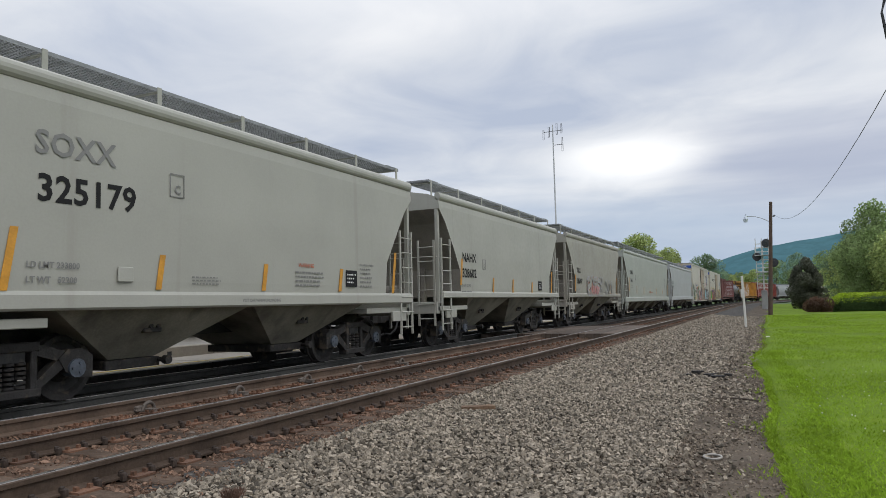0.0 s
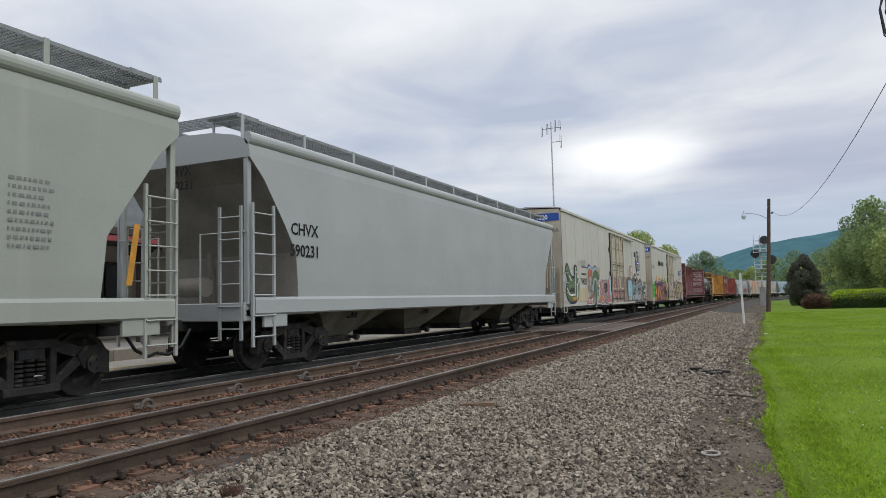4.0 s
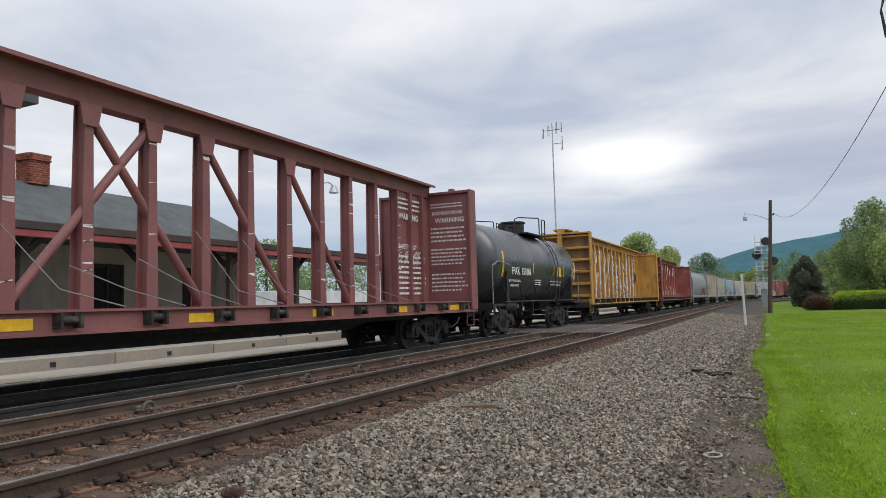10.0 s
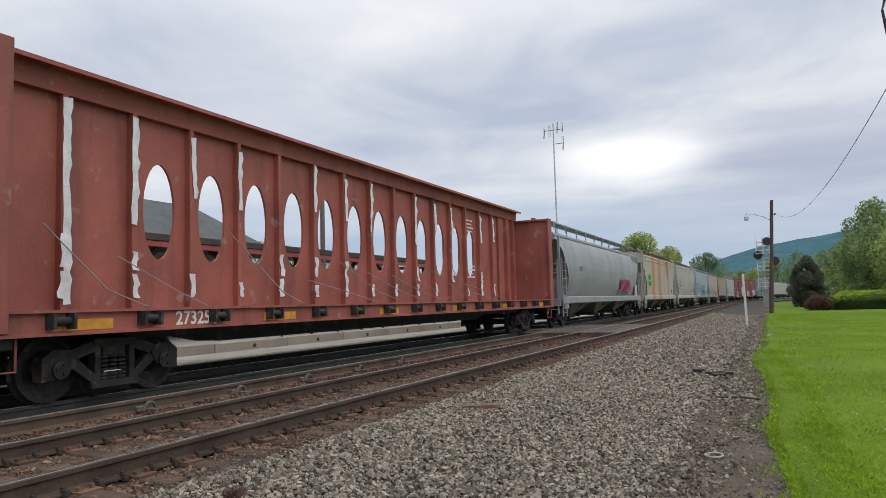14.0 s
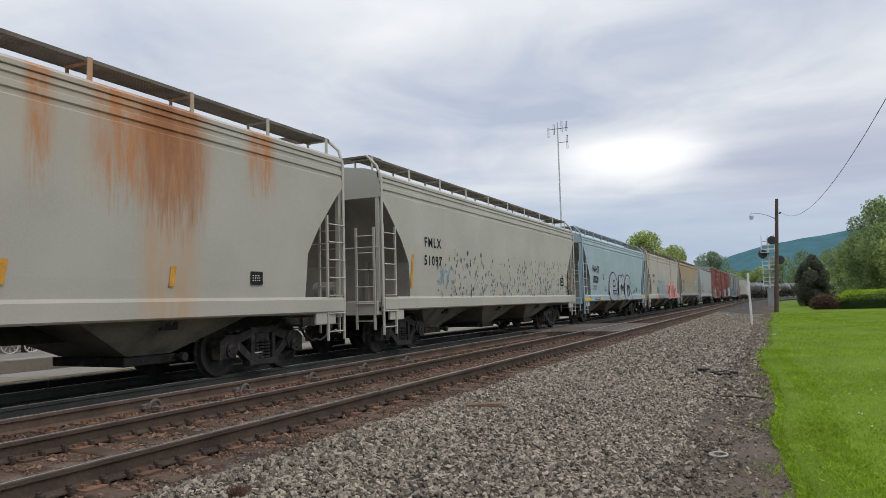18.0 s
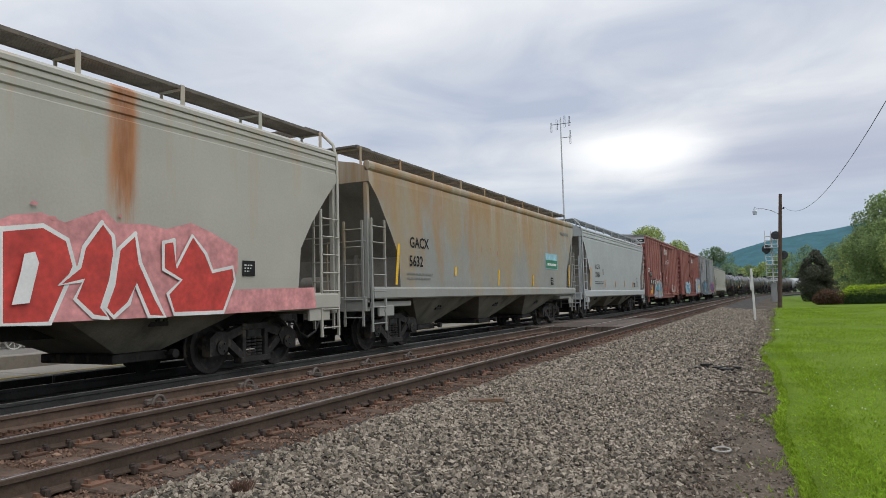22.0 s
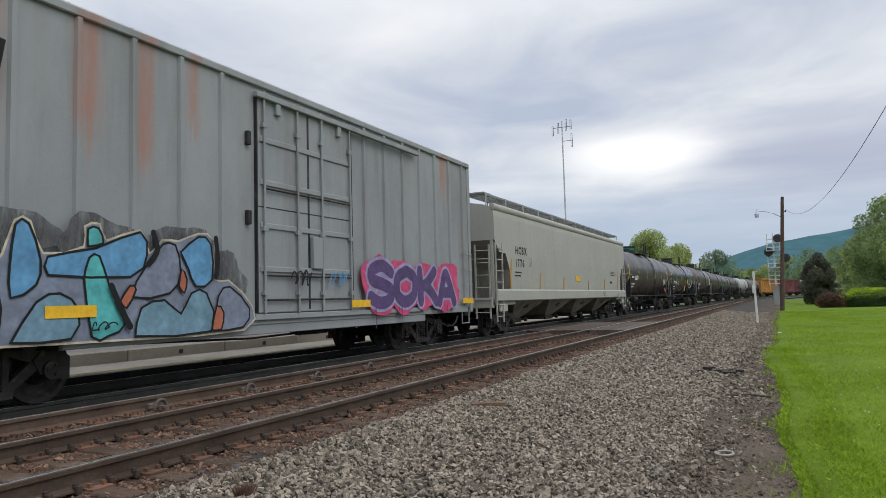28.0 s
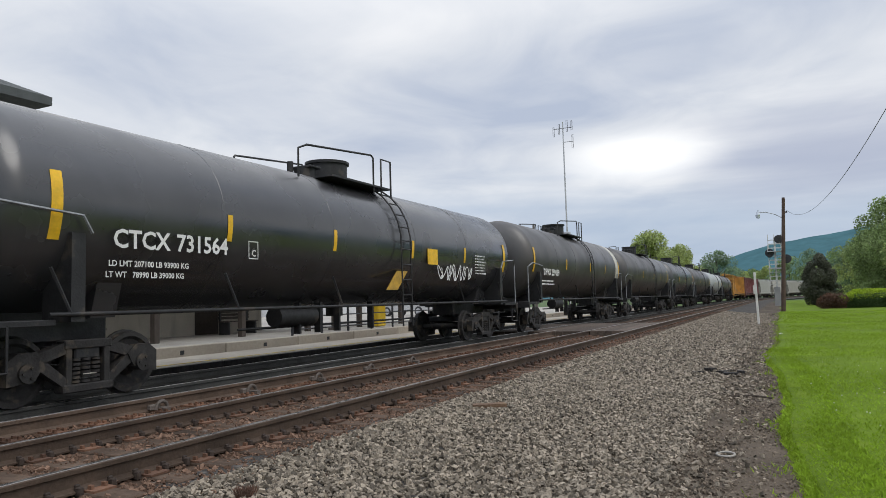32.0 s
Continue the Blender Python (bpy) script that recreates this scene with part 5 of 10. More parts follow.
def tank_car(name, label, s0, s1, shell="tankblack", r=1.46, zc=2.72, band=None, dome="black", stripes=None, xd=0.0, reach=0.62):
    """xd: place of the dome along the tank."""
    car, L = start_car(name, label, s0, s1)
    m = M[shell]
    H = L / 2 - 0.15
    prof = []
    hd = 0.62
    for k in range(9):
        a = math.pi / 2 * k / 8
        prof.append((-H + hd * (1 - math.cos(a)), r * math.sin(a)))
    prof = [(x, q) for x, q in prof]
    prof += [(-x, q) for x, q in reversed(prof)]
    n = 40
    rings = [[(x, math.cos(2 * math.pi * i / n) * max(q, 0.01), zc + math.sin(2 * math.pi * i / n) * max(q, 0.01)) for i in range(n)] for x, q in prof]
    part("tank_shell", MB().loft(rings), m, car, "long round tank with dished heads")
    for x in (-H * 0.55, -H * 0.2, H * 0.2, H * 0.55):
        ring = [[(x + dx, math.cos(2 * math.pi * i / n) * q, zc + math.sin(2 * math.pi * i / n) * q) for i in range(n)] for dx, q in ((-0.012, r), (-0.006, r + 0.006), (0.006, r + 0.006), (0.012, r))]
        part("weld_seam", MB().loft(ring, True, False), m, car)
    if band:
        ring = [[(H - hd - 0.02 + dx, math.cos(2 * math.pi * i / n) * q, zc + math.sin(2 * math.pi * i / n) * q) for i in range(n)] for dx, q in ((-0.75, r), (-0.749, r + 0.005), (-0.02, r + 0.005), (-0.018, r))]
        part("painted_band", MB().loft(ring, True, False), M["white"], car, "white band round the tank")
    zt = zc + r
    # fittings on top
    mb = MB()
    mb.cyl((0.1, 0, zt - 0.1), (0.1, 0, zt + 0.42), 0.47, 24)
    hous = part("dome_housing", mb, M["black"], car, at=pose(xd, 0, 0))
    if dome != "black":
        part("dome_band", MB().cyl((0.1, 0, zt + 0.2), (0.1, 0, zt + 0.36), 0.476, 24), M[dome], hous, "teal band round the dome")
    part("dome_lid", MB().cyl((0.1, 0, zt + 0.42), (0.1, 0, zt + 0.48), 0.52, 24), M["black"], hous)
    man = part("manway", MB().cyl((-0.75, 0, zt - 0.05), (-0.75, 0, zt + 0.2), 0.25, 14), M["black"], car, at=pose(xd, 0, 0))
    part("manway_cover", MB().box(-0.95, -0.55, -0.3, 0.3, zt + 0.20, zt + 0.25, 0.01), M["black"], man)
    part("valve", MB().cyl((-1.15, 0.1, zt - 0.05), (-1.15, 0.1, zt + 0.32), 0.07, 8), M["black"], car, at=pose(xd, 0, 0))
    for s in (-1, 1):
        pl = part("top_platform", MB().box(-1.2, 1.25, s * 0.55, s * 1.05, zt - 0.12, zt - 0.08), M["black"], car, at=pose(xd, 0, 0))
        mb = MB()
        z = zt + 0.62
        mb.tube([(-2.1, s * 0.85, zt - 0.25), (-2.1, s * 0.85, z - 0.28), (-1.95, s * 0.95, z - 0.2), (0.45, s * 1.0, z), (0.55, s * 1.0, z - 0.05), (0.55, s * 1.0, zt - 0.3)], 0.024, 6)
        part("guard_rail", mb, M["black"], car, at=pose(xd, 0, 0))
        mb = MB()
        mb.tube([(1.35, s * 1.0, zt - 0.3), (1.35, s * 1.0, z - 0.02), (0.9, s * 1.0, z - 0.02), (0.9, s * 1.0, zt - 0.3)], 0.024, 6)
        part("guard_hoop", mb, M["black"], car, at=pose(xd, 0, 0))
        # ladder bent round the shell
        arc = [(math.cos(a) * (r + 0.10) * s, zc + math.sin(a) * (r + 0.10)) for a in [radians(d) for d in (62, 48, 34, 20, 6, -6)]]
        arc += [(s * (r + 0.1), 1.9), (s * (r + 0.1), 0.65)]
        mb = MB()
        for x in (0.85, 1.3):
            mb.tube([(x, y, zz) for y, zz in arc], 0.02, 5)
        for k in range(11):
            a = radians(62 - 12 * k)
            if k < 6:
                y, zz = math.cos(a) * (r + 0.1) * s, zc + math.sin(a) * (r + 0.1)
            else:
                y, zz = s * (r + 0.1), 2.45 - (k - 6) * 0.36
            mb.cyl((0.85, y, zz), (1.3, y, zz), 0.016, 5)
        part("side_ladder", mb, M["black"], car, at=pose(xd, 0, 0))
        mb = MB()
        mb.tube([(-H + 0.9, s * 1.47, 1.16), (H - 0.9, s * 1.47, 1.16)], 0.03, 6)
        for x in [-H + 1.2 + (2 * H - 2.4) * k / 5 for k in range(6)]:
            mb.tube([(x, s * 1.47, 1.16), (x - 0.25, s * (r - 0.04), 1.75)], 0.022, 5)
        part("side_rail", mb, M["black"], car)
        for e in (-1, 1):
            mb = MB()
            mb.tube([(e * (H + 0.05), s * 1.42, 1.1), (e * (H + 0.05), s * 1.42, 2.35), (e * (H - 0.25), s * 1.5, 2.5), (e * (H - 1.3), s * 1.54, 2.42), (e * (H - 1.45), s * 1.52, 2.2)], 0.02, 5)
            part("end_hand_rail", mb, M["grate"], car)
            sill_step(car, e * (H - 0.15), 0.5, s * 1.45, 0.5, 1.05, M["black"])
    for e in (-1, 1):
        part("end_platform", MB().box(e * (H + 0.05), e * (H - 1.0), -1.46, 1.46, 1.02, 1.10, 0.01), M["black"], car)
        part("draft_sill", MB().box(e * (H - 0.2), e * (H - 2.6), -0.35, 0.35, 0.78, 1.30, 0.02), M["black"], car)
        part("end_sill", MB().box(e * (H + 0.15), e * (H + 0.06), -1.46, 1.46, 0.9, 1.12, 0.01), M["black"], car)
        for s in (-1, 1):
            part("bolster_web", MB().box(e * (H - 1.2), e * (H - 1.4), s * 0.9, s * 1.46, 1.06, 2.2), M["black"], car)
        mb = MB()
        mb.prism([(-0.9, 1.1), (0.9, 1.1), (1.15, 2.0), (0.75, 1.62), (0, 1.42), (-0.75, 1.62), (-1.15, 2.0)], "x", e * (H - 1.9), e * (H - 2.3))
        part("saddle", mb, m, car)
    part("bottom_outlet", MB().cyl((0.3, 0, zc - r - 0.22), (0.3, 0, zc - r + 0.1), 0.2, 12), M["black"], car)
    part("air_reservoir", MB().cyl((-2.6, -0.6, 0.98), (-1.4, -0.6, 0.98), 0.2, 12), M["black"], car)
    for x in (-1.9, -1.2, -0.5, 0.9):
        part("hanger", MB().box(x - 0.03, x + 0.03, -0.7, -0.55, 0.62, 1.25), M["black"], car)
    part("brake_pipe", MB().cyl((-3.5, -0.5, 0.78), (3.5, -0.5, 0.78), 0.025, 5), M["black"], car)
    if stripes:
        def curved(x, a0, a1, w, mm):
            q = MB()
            va = [radians(180 - (a0 + (a1 - a0) * k / 6)) for k in range(7)]
            vs = [(xx, math.cos(a) * (r + 0.008), zc + math.sin(a) * (r + 0.008)) for xx in (x - w / 2, x + w / 2) for a in va]
            q.add(vs, [(k, k + 1, 8 + k, 7 + k) for k in range(6)])
            part("reflector_stripe", q, M[mm], car)
        for x, a0, a1, w in stripes:
            curved(x, a0, a1, w, "stripe_yellow")
    running_gear(car, L, 1.9, reach, False, gear=False)
    return car, L


def wheel_rows(c):
    """Wheels roll as the car passes the platform; far off they keep still."""
    for w, x_in_car, x_in_truck in c["wheels"]:
        rows = [(0.0, 0.0)]
        for k in range(1, 32 * FPS):
            t = k / FPS
            x = travel(c["s"], t) + x_in_car
            if -1.0 < x < 21.0:
                rows.append((t, x / WHEEL_R))
        if len(rows) < 3:
            continue
        rows[0] = (0.0, rows[1][1])
        if rows[1][0] - 0.0 < 0.03:
            rows.pop(0)
        if rows[0][0] > 0:
            rows.insert(0, (0.0, rows[0][1]))
        rows.append((32.0, rows[-1][1]))
        walk(w, [(t, Matrix.Translation((x_in_truck, 0, WHEEL_R)) @ Matrix.Rotation(a, 4, "Y")) for t, a in rows])


def motions():
    for c in CARS:
        rows = []
        half = c["len"] / 2 - 2.0
        for k in range(33):
            s = travel(c["s"], float(k))
            xa, ya, _ = on_line(s - half, Y_TRAIN)
            xb, yb, _ = on_line(s + half, Y_TRAIN)
            rows.append((float(k), pose((xa + xb) / 2, (ya + yb) / 2, 0, 0, 0, math.degrees(math.atan2(yb - ya, xb - xa)))))
        walk(c["car"], rows)
        wheel_rows(c)


# ---------------------------------------------------------------- the setting
def sheet(name, material, fn, x0, x1, nx, y0, y1, ny, kind="structure", label="", category=""):
    xs = np.linspace(0, 1, nx + 1) ** 1.0 * (x1 - x0) + x0
    ys = np.linspace(y0, y1, ny + 1)
    v = [(x, y, fn(x, y)) for x in xs for y in ys]
    f = [(i * (ny + 1) + j, (i + 1) * (ny + 1) + j, (i + 1) * (ny + 1) + j + 1, i * (ny + 1) + j + 1) for i in range(nx) for j in range(ny)]
    me = bpy.data.meshes.new(name)
    me.from_pydata(v, [], f)
    me.polygons.foreach_set("use_smooth", [True] * len(f))
    me.materials.append(material)
    return tagged(new(name, me), label, category, "", kind)


G_GRASS = mat("mown_lawn", (0.106, 0.166, 0.014), 0.95, spec=0.1, var=0.22, scale=0.35, fine=9, bump=0.1, spots=((0.148, 0.212, 0.022), 0.3, 1.2))
G_FIELD = mat("rough_green_field", (0.055, 0.10, 0.022), 0.95, var=0.35, scale=0.05, fine=2, bump=0.1)
# near-black: the shade in the gaps between loose stones is painted in
G_BALLAST = mat("gap_shade_ballast_bed", (0.030, 0.026, 0.022), 0.95, var=0.45, scale=1.2, fine=24, bump=0.5, spots=((0.10, 0.09, 0.08), 0.3, 7))
G_PATH = mat("trodden_cinder_path", (0.088, 0.070, 0.053), 0.95, spec=0.15, var=0.42, scale=0.9, fine=28, bump=0.35, spots=((0.085, 0.071, 0.057), 0.3, 2.6))
G_BED = mat("oily_brown_track_bed", (0.088, 0.058, 0.041), 0.95, spec=0.15, var=0.45, scale=1.5, fine=26, bump=0.5, spots=((0.16, 0.13, 0.11), 0.25, 6))
G_STONE = mat("crushed_grey_stone", (0.212, 0.181, 0.141), 0.9, spec=0.3, var=0.25, scale=30, fine=70, bump=0.1, island=0.7)
G_STONE_P = mat("brown_grey_path_stone", (0.165, 0.134, 0.103), 0.95, spec=0.2, var=0.25, scale=30, fine=70, bump=0.1, island=0.5)
G_STONE_B = mat("rust_dusted_stone", (0.160, 0.100, 0.070), 0.9, spec=0.2, var=0.3, scale=20, fine=70, bump=0.1, island=0.45)
RAIL_SIDE = mat("rusty_rail_web", (0.068, 0.047, 0.034), 0.75, spec=0.25, var=0.3, scale=2, fine=30, bump=0.1, streak=((0.085, 0.058, 0.042), 0.15, 0.6, 9.0))
RAIL_RUST = mat("brown_rail_web", (0.095, 0.066, 0.048), 0.8, spec=0.25, var=0.3, scale=2, fine=30, bump=0.1)
RAIL_DARK = mat("dark_grey_rail_web", (0.045, 0.045, 0.041), 0.7, var=0.3, scale=2, fine=30, bump=0.1)
RAIL_TOP = mat("worn_rail_head", (0.33, 0.31, 0.29), 0.32, 0.85, var=0.2, scale=2)
# far track's ties: the shade beneath the train is put into their colour
TIE_B = mat("shade_black_tie_timber", (0.022, 0.020, 0.018), 0.95, var=0.4, scale=2, fine=18, bump=0.3, ob_rand=0.35)
PLATE_B = mat("dark_rusted_plate", (0.05, 0.035, 0.026), 0.9, var=0.35, scale=9, fine=40, bump=0.1, ob_rand=0.4)
TIE = mat("weathered_tie_timber", (0.095, 0.066, 0.048), 0.95, spec=0.2, var=0.35, scale=2, fine=18, bump=0.3, ob_rand=0.35)
PLATE = mat("orange_rusted_plate", (0.125, 0.064, 0.038), 0.9, var=0.35, scale=9, fine=40, bump=0.1, ob_rand=0.4)
CONC = mat("weathered_platform_concrete", (0.43, 0.382, 0.315), 0.9, var=0.15, scale=0.5, fine=14, bump=0.1, streak=((0.22, 0.20, 0.17), 0.2, 0.8, 1.2))
ASPH = mat("worn_asphalt", (0.16, 0.155, 0.15), 0.95, var=0.25, scale=0.6, fine=30, bump=0.15)


def ground_z(x, y):
    return -0.62


big = sheet("ground", G_FIELD, lambda x, y: -0.62, -900, 3500, 24, -2200, 2200, 24, label="flat green valley ground reaching the hills", category="ground")


def bed_z(y):
    """Height of the ballast across the line."""
    ks = [(-1.0, -0.46), (0.2, -0.44), (1.6, -0.43), (2.4, -0.40), (3.3, -0.31), (4.2, -0.215), (7.2, -0.20), (11.2, -0.21), (13.5, -0.30)]
    for (a, u), (b, w) in zip(ks, ks[1:]):
        if y <= b:
            return u + (w - u) * max(0.0, y - a) / (b - a)
    return -0.3


def strip(name, material, y0, y1, ny, s0, s1, ds, lift=0.0, amp=0.0, label="", category="", fn=None, edge=0.0):
    v, ns = [], int((s1 - s0) / ds)
    for i in range(ns + 1):
        s = s0 + (s1 - s0) * i / ns
        for j in range(ny + 1):
            y = y0 + (y1 - y0) * j / ny
            if edge and j == 0:
                y += edge * noise.noise((s * 0.6, 3.0, 0)) + edge * 0.5 * noise.noise((s * 2.1, 7.0, 0))
            px, py, _ = on_line(s, y)
            v.append((px, py, (fn or bed_z)(y) + lift + (amp * noise.noise((px * 1.7, py * 1.7, 0)) if amp else 0)))
    f = [(i * (ny + 1) + j, (i + 1) * (ny + 1) + j, (i + 1) * (ny + 1) + j + 1, i * (ny + 1) + j + 1) for i in range(ns) for j in range(ny)]
    me = bpy.data.meshes.new(name)
    me.from_pydata(v, [], f)
    me.polygons.foreach_set("use_smooth", [True] * len(f))
    me.materials.append(material)
    return tagged(new(name, me), label, category, "", "structure")


path = strip("path", G_PATH, -0.4, 2.6, 12, -20, 130, 0.6, 0.0, 0.03, "trodden cinder path between lawn and ballast", "path")
ballast = strip("ballast_bed", G_BALLAST, 2.2, 4.6, 8, -20, 320, 1.0, 0.004, 0.02, "crushed-stone ballast shoulder, near-black to paint shade between stones", "ballast")
bed = strip("track_bed", G_BED, 4.5, 11.25, 6, -60, 420, 2.0, 0.0, 0.0, "brown oily ballast between the tracks", "ballast")


# black strip that paints the train's shade onto the ballast
BED_SHADE = mat("shade_black_ballast", (0.008, 0.008, 0.008), 0.9, var=0.4, scale=2, fine=24, bump=0.5)
strip("oily_bed", BED_SHADE, 8.45, 11.30, 4, -60, 200, 2.0, 0.006, 0.0, "ballast under the train track, painted black as the train's shade", "ballast")


def lawn_edge(x):
    return 0.05 - 0.14 * min(1.0, max(0.0, (9 - x) / 4)) + 0.10 * noise.noise((x * 0.45, 1.5, 0)) + 0.06 * noise.noise((x * 1.6, 4.0, 0)) + 0.30 * noise.noise((x * 0.13, 9.0, 0)) + 0.35 * min(1.0, max(0.0, (x - 11) / 9))


def build_lawn():
    xs = list(np.linspace(-14, 40, 160)) + list(np.linspace(41, 150, 60))
    v, ny = [], 20
    for x in xs:
        e = lawn_edge(x)
        for j in range(ny + 1):
            k = j / ny
            y = e - 34 * k * k
            v.append((x, y, -0.47 + 0.075 * min(1, k * 25) + 0.03 * noise.noise((x * 0.3, y * 0.3, 2)) * min(1, k * 6) - (0.04 if j == 0 else 0)))
    f = [(i * (ny + 1) + j, i * (ny + 1) + j + 1, (i + 1) * (ny + 1) + j + 1, (i + 1) * (ny + 1) + j) for i in range(len(xs) - 1) for j in range(ny)]
    me = bpy.data.meshes.new("lawn")
    me.from_pydata(v, [], f)
    me.polygons.foreach_set("use_smooth", [True] * len(f))
    me.materials.append(G_GRASS)
    tagged(new("lawn", me), "bright green mown lawn beside the path", "lawn", "", "structure")


build_lawn()


# ---------------------------------------------------------------- rails
def rail(name, y, s0, s1, ds, label, web=None):
    """A flat-bottomed rail swept along the line: web and foot, and the worn head on top."""
    prof = [(-0.075, -0.185), (-0.075, -0.17), (-0.012, -0.145), (-0.010, -0.055), (-0.036, -0.045), (-0.036, -0.012), (-0.026, -0.004), (0.026, -0.004), (0.036, -0.012), (0.036, -0.045), (0.010, -0.055), (0.012, -0.145), (0.075, -0.17), (0.075, -0.185)]
    rings, tops = [], []
    n = max(1, int((s1 - s0) / ds))
    for i in range(n + 1):
        s = s0 + (s1 - s0) * i / n
        rings.append([(*on_line(s, y + u)[:2], w) for u, w in prof])
        tops.append([(*on_line(s, y + u)[:2], w) for u, w in ((-0.027, -0.006), (-0.024, 0.0), (0.024, 0.0), (0.027, -0.006))])
    ob = part(name, MB().loft(rings, False), web or RAIL_SIDE)
    tagged(ob, label, "rail", "rails", "structure")
    part("rail_head", MB().loft(tops, False), RAIL_TOP, ob, "bright worn running surface")
    return ob


Y_R1, Y_R2, Y_R4, Y_R5 = Y_NEAR - 0.755, Y_NEAR + 0.755, Y_TRAIN - 0.755, Y_TRAIN + 0.755
for y in (Y_R1, Y_R2, Y_R4, Y_R5):
    rail("rail", y, -60, 420, 3.0, "rusty steel rail with a worn bright head", RAIL_DARK if y > 8 else None)
Y_R3 = 7.86
rail("spare_rail", Y_R3, -30, 26, 3.0, "rusty steel rail of the crossover between the tracks", RAIL_RUST)


def tie_mesh(m, far_end=1.30):
    mb = MB()
    mb.box(-0.115, 0.115, -1.30, far_end, -0.36, -0.188, 0.012)
    return mb.mesh("tie", m)


def plate_mesh(m):
    mb = MB()
    mb.box(-0.10, 0.10, -0.19, 0.19, -0.190, -0.172)
    for x in (-0.06, 0.06):
        for y in (-0.105, 0.105):
            mb.box(x - 0.014, x + 0.014, y - 0.02, y + 0.02, -0.175, -0.140)
    return mb.mesh("tie_plate", m)


BRACE_X, BRACE_D = 7.0, 1.8


def lay_ties():
    r = random.Random(4)
    near = tagged(new("near_track_ties"), "row of weathered timber ties under the near track", "track", "", "structure")
    far = tagged(new("far_track_ties"), "row of weathered timber ties under the far track", "track", "", "structure")
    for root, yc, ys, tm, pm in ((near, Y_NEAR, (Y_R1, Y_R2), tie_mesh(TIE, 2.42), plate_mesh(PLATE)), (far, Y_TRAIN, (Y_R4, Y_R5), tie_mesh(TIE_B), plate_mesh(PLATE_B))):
        for i in range(112):
            x = -1.5 + 0.53 * i
            dy, rz = r.uniform(-0.05, 0.05), r.uniform(-1.2, 1.2)
            part("tie", tm, None, root, at=pose(x, yc + dy, r.uniform(-0.008, 0.0), 0, 0, rz))
            for y in ys:
                if root is near or y == Y_R4:
                    part("tie_plate", pm, None, root, at=pose(x, y, 0))
        mb = MB()
        for i in range(420):
            s = 58.0 + 0.53 * i
            px, py, a = on_line(s, yc)
            c, sn = math.cos(a), math.sin(a)
            vs = [(px + u * c - w * sn, py + u * sn + w * c, z) for z in (-0.3, -0.188) for u, w in ((-0.115, -1.3), (0.115, -1.3), (0.115, 1.3), (-0.115, 1.3))]
            mb.add(vs, [(4, 5, 6, 7), (0, 1, 5, 4), (1, 2, 6, 5), (2, 3, 7, 6), (3, 0, 4, 7)])
        ob = part("distant_ties", mb, TIE if root is near else TIE_B, root)
        ob["kind"] = "stuff"
    # spring anchors clipped to the rail foot beside the ties
    an = MB()
    an.box(-0.022, 0.022, -0.115, -0.06, -0.205, -0.135, 0.008)
    an.box(-0.022, 0.022, -0.075, -0.045, -0.17, -0.12, 0.006)
    am = an.mesh("rail_anchor", mat("rusty_black_anchor", (0.040, 0.027, 0.020), 0.85, var=0.3, scale=9, bump=0.1))
    for i in range(40):
        for y in (Y_R1, Y_R2):
            for side in (-1, 1):
                part("rail_anchor", am, None, near, at=pose(-1.5 + 0.53 * i + 0.145 * side, y, 0))
    # long base plates that carry the crossover rail beside the near track
    wp = MB()
    wp.box(-0.10, 0.10, -0.30, 0.24, -0.192, -0.170)
    for x in (-0.06, 0.06):
        for y in (-0.24, -0.14, 0.12):
            wp.box(x - 0.016, x + 0.016, y - 0.02, y + 0.02, -0.172, -0.138)
    wm = wp.mesh("base_plate", PLATE)
    for i in range(48):
        part("base_plate", wm, None, near, at=pose(-1.5 + 0.53 * i, Y_R3 - 0.08, 0))
    # ties and braces under the crossover rail
    br = MB()
    br.box(-0.05, 0.05, -0.30, -0.10, -0.18, -0.13)
    br.tube([(0.03 - 0.10 * math.cos(a), -0.13, -0.165 + 0.11 * math.sin(a)) for a in [radians(d) for d in range(0, 181, 22)]], 0.026, 6)
    br.box(-0.15, 0.02, -0.12, -0.04, -0.17, -0.09, 0.015)
    bm_ = br.mesh("rail_brace", mat("scaly_cast_iron", (0.12, 0.10, 0.085), 0.8, var=0.3, scale=8, bump=0.2))
    for i in range(5):
        ob = part("rail_brace", bm_, None, None, at=pose(BRACE_X + BRACE_D * i, Y_R3, 0))
        tagged(ob, "curved cast-iron brace against the crossover rail", "rail brace", "rail braces")


lay_ties()


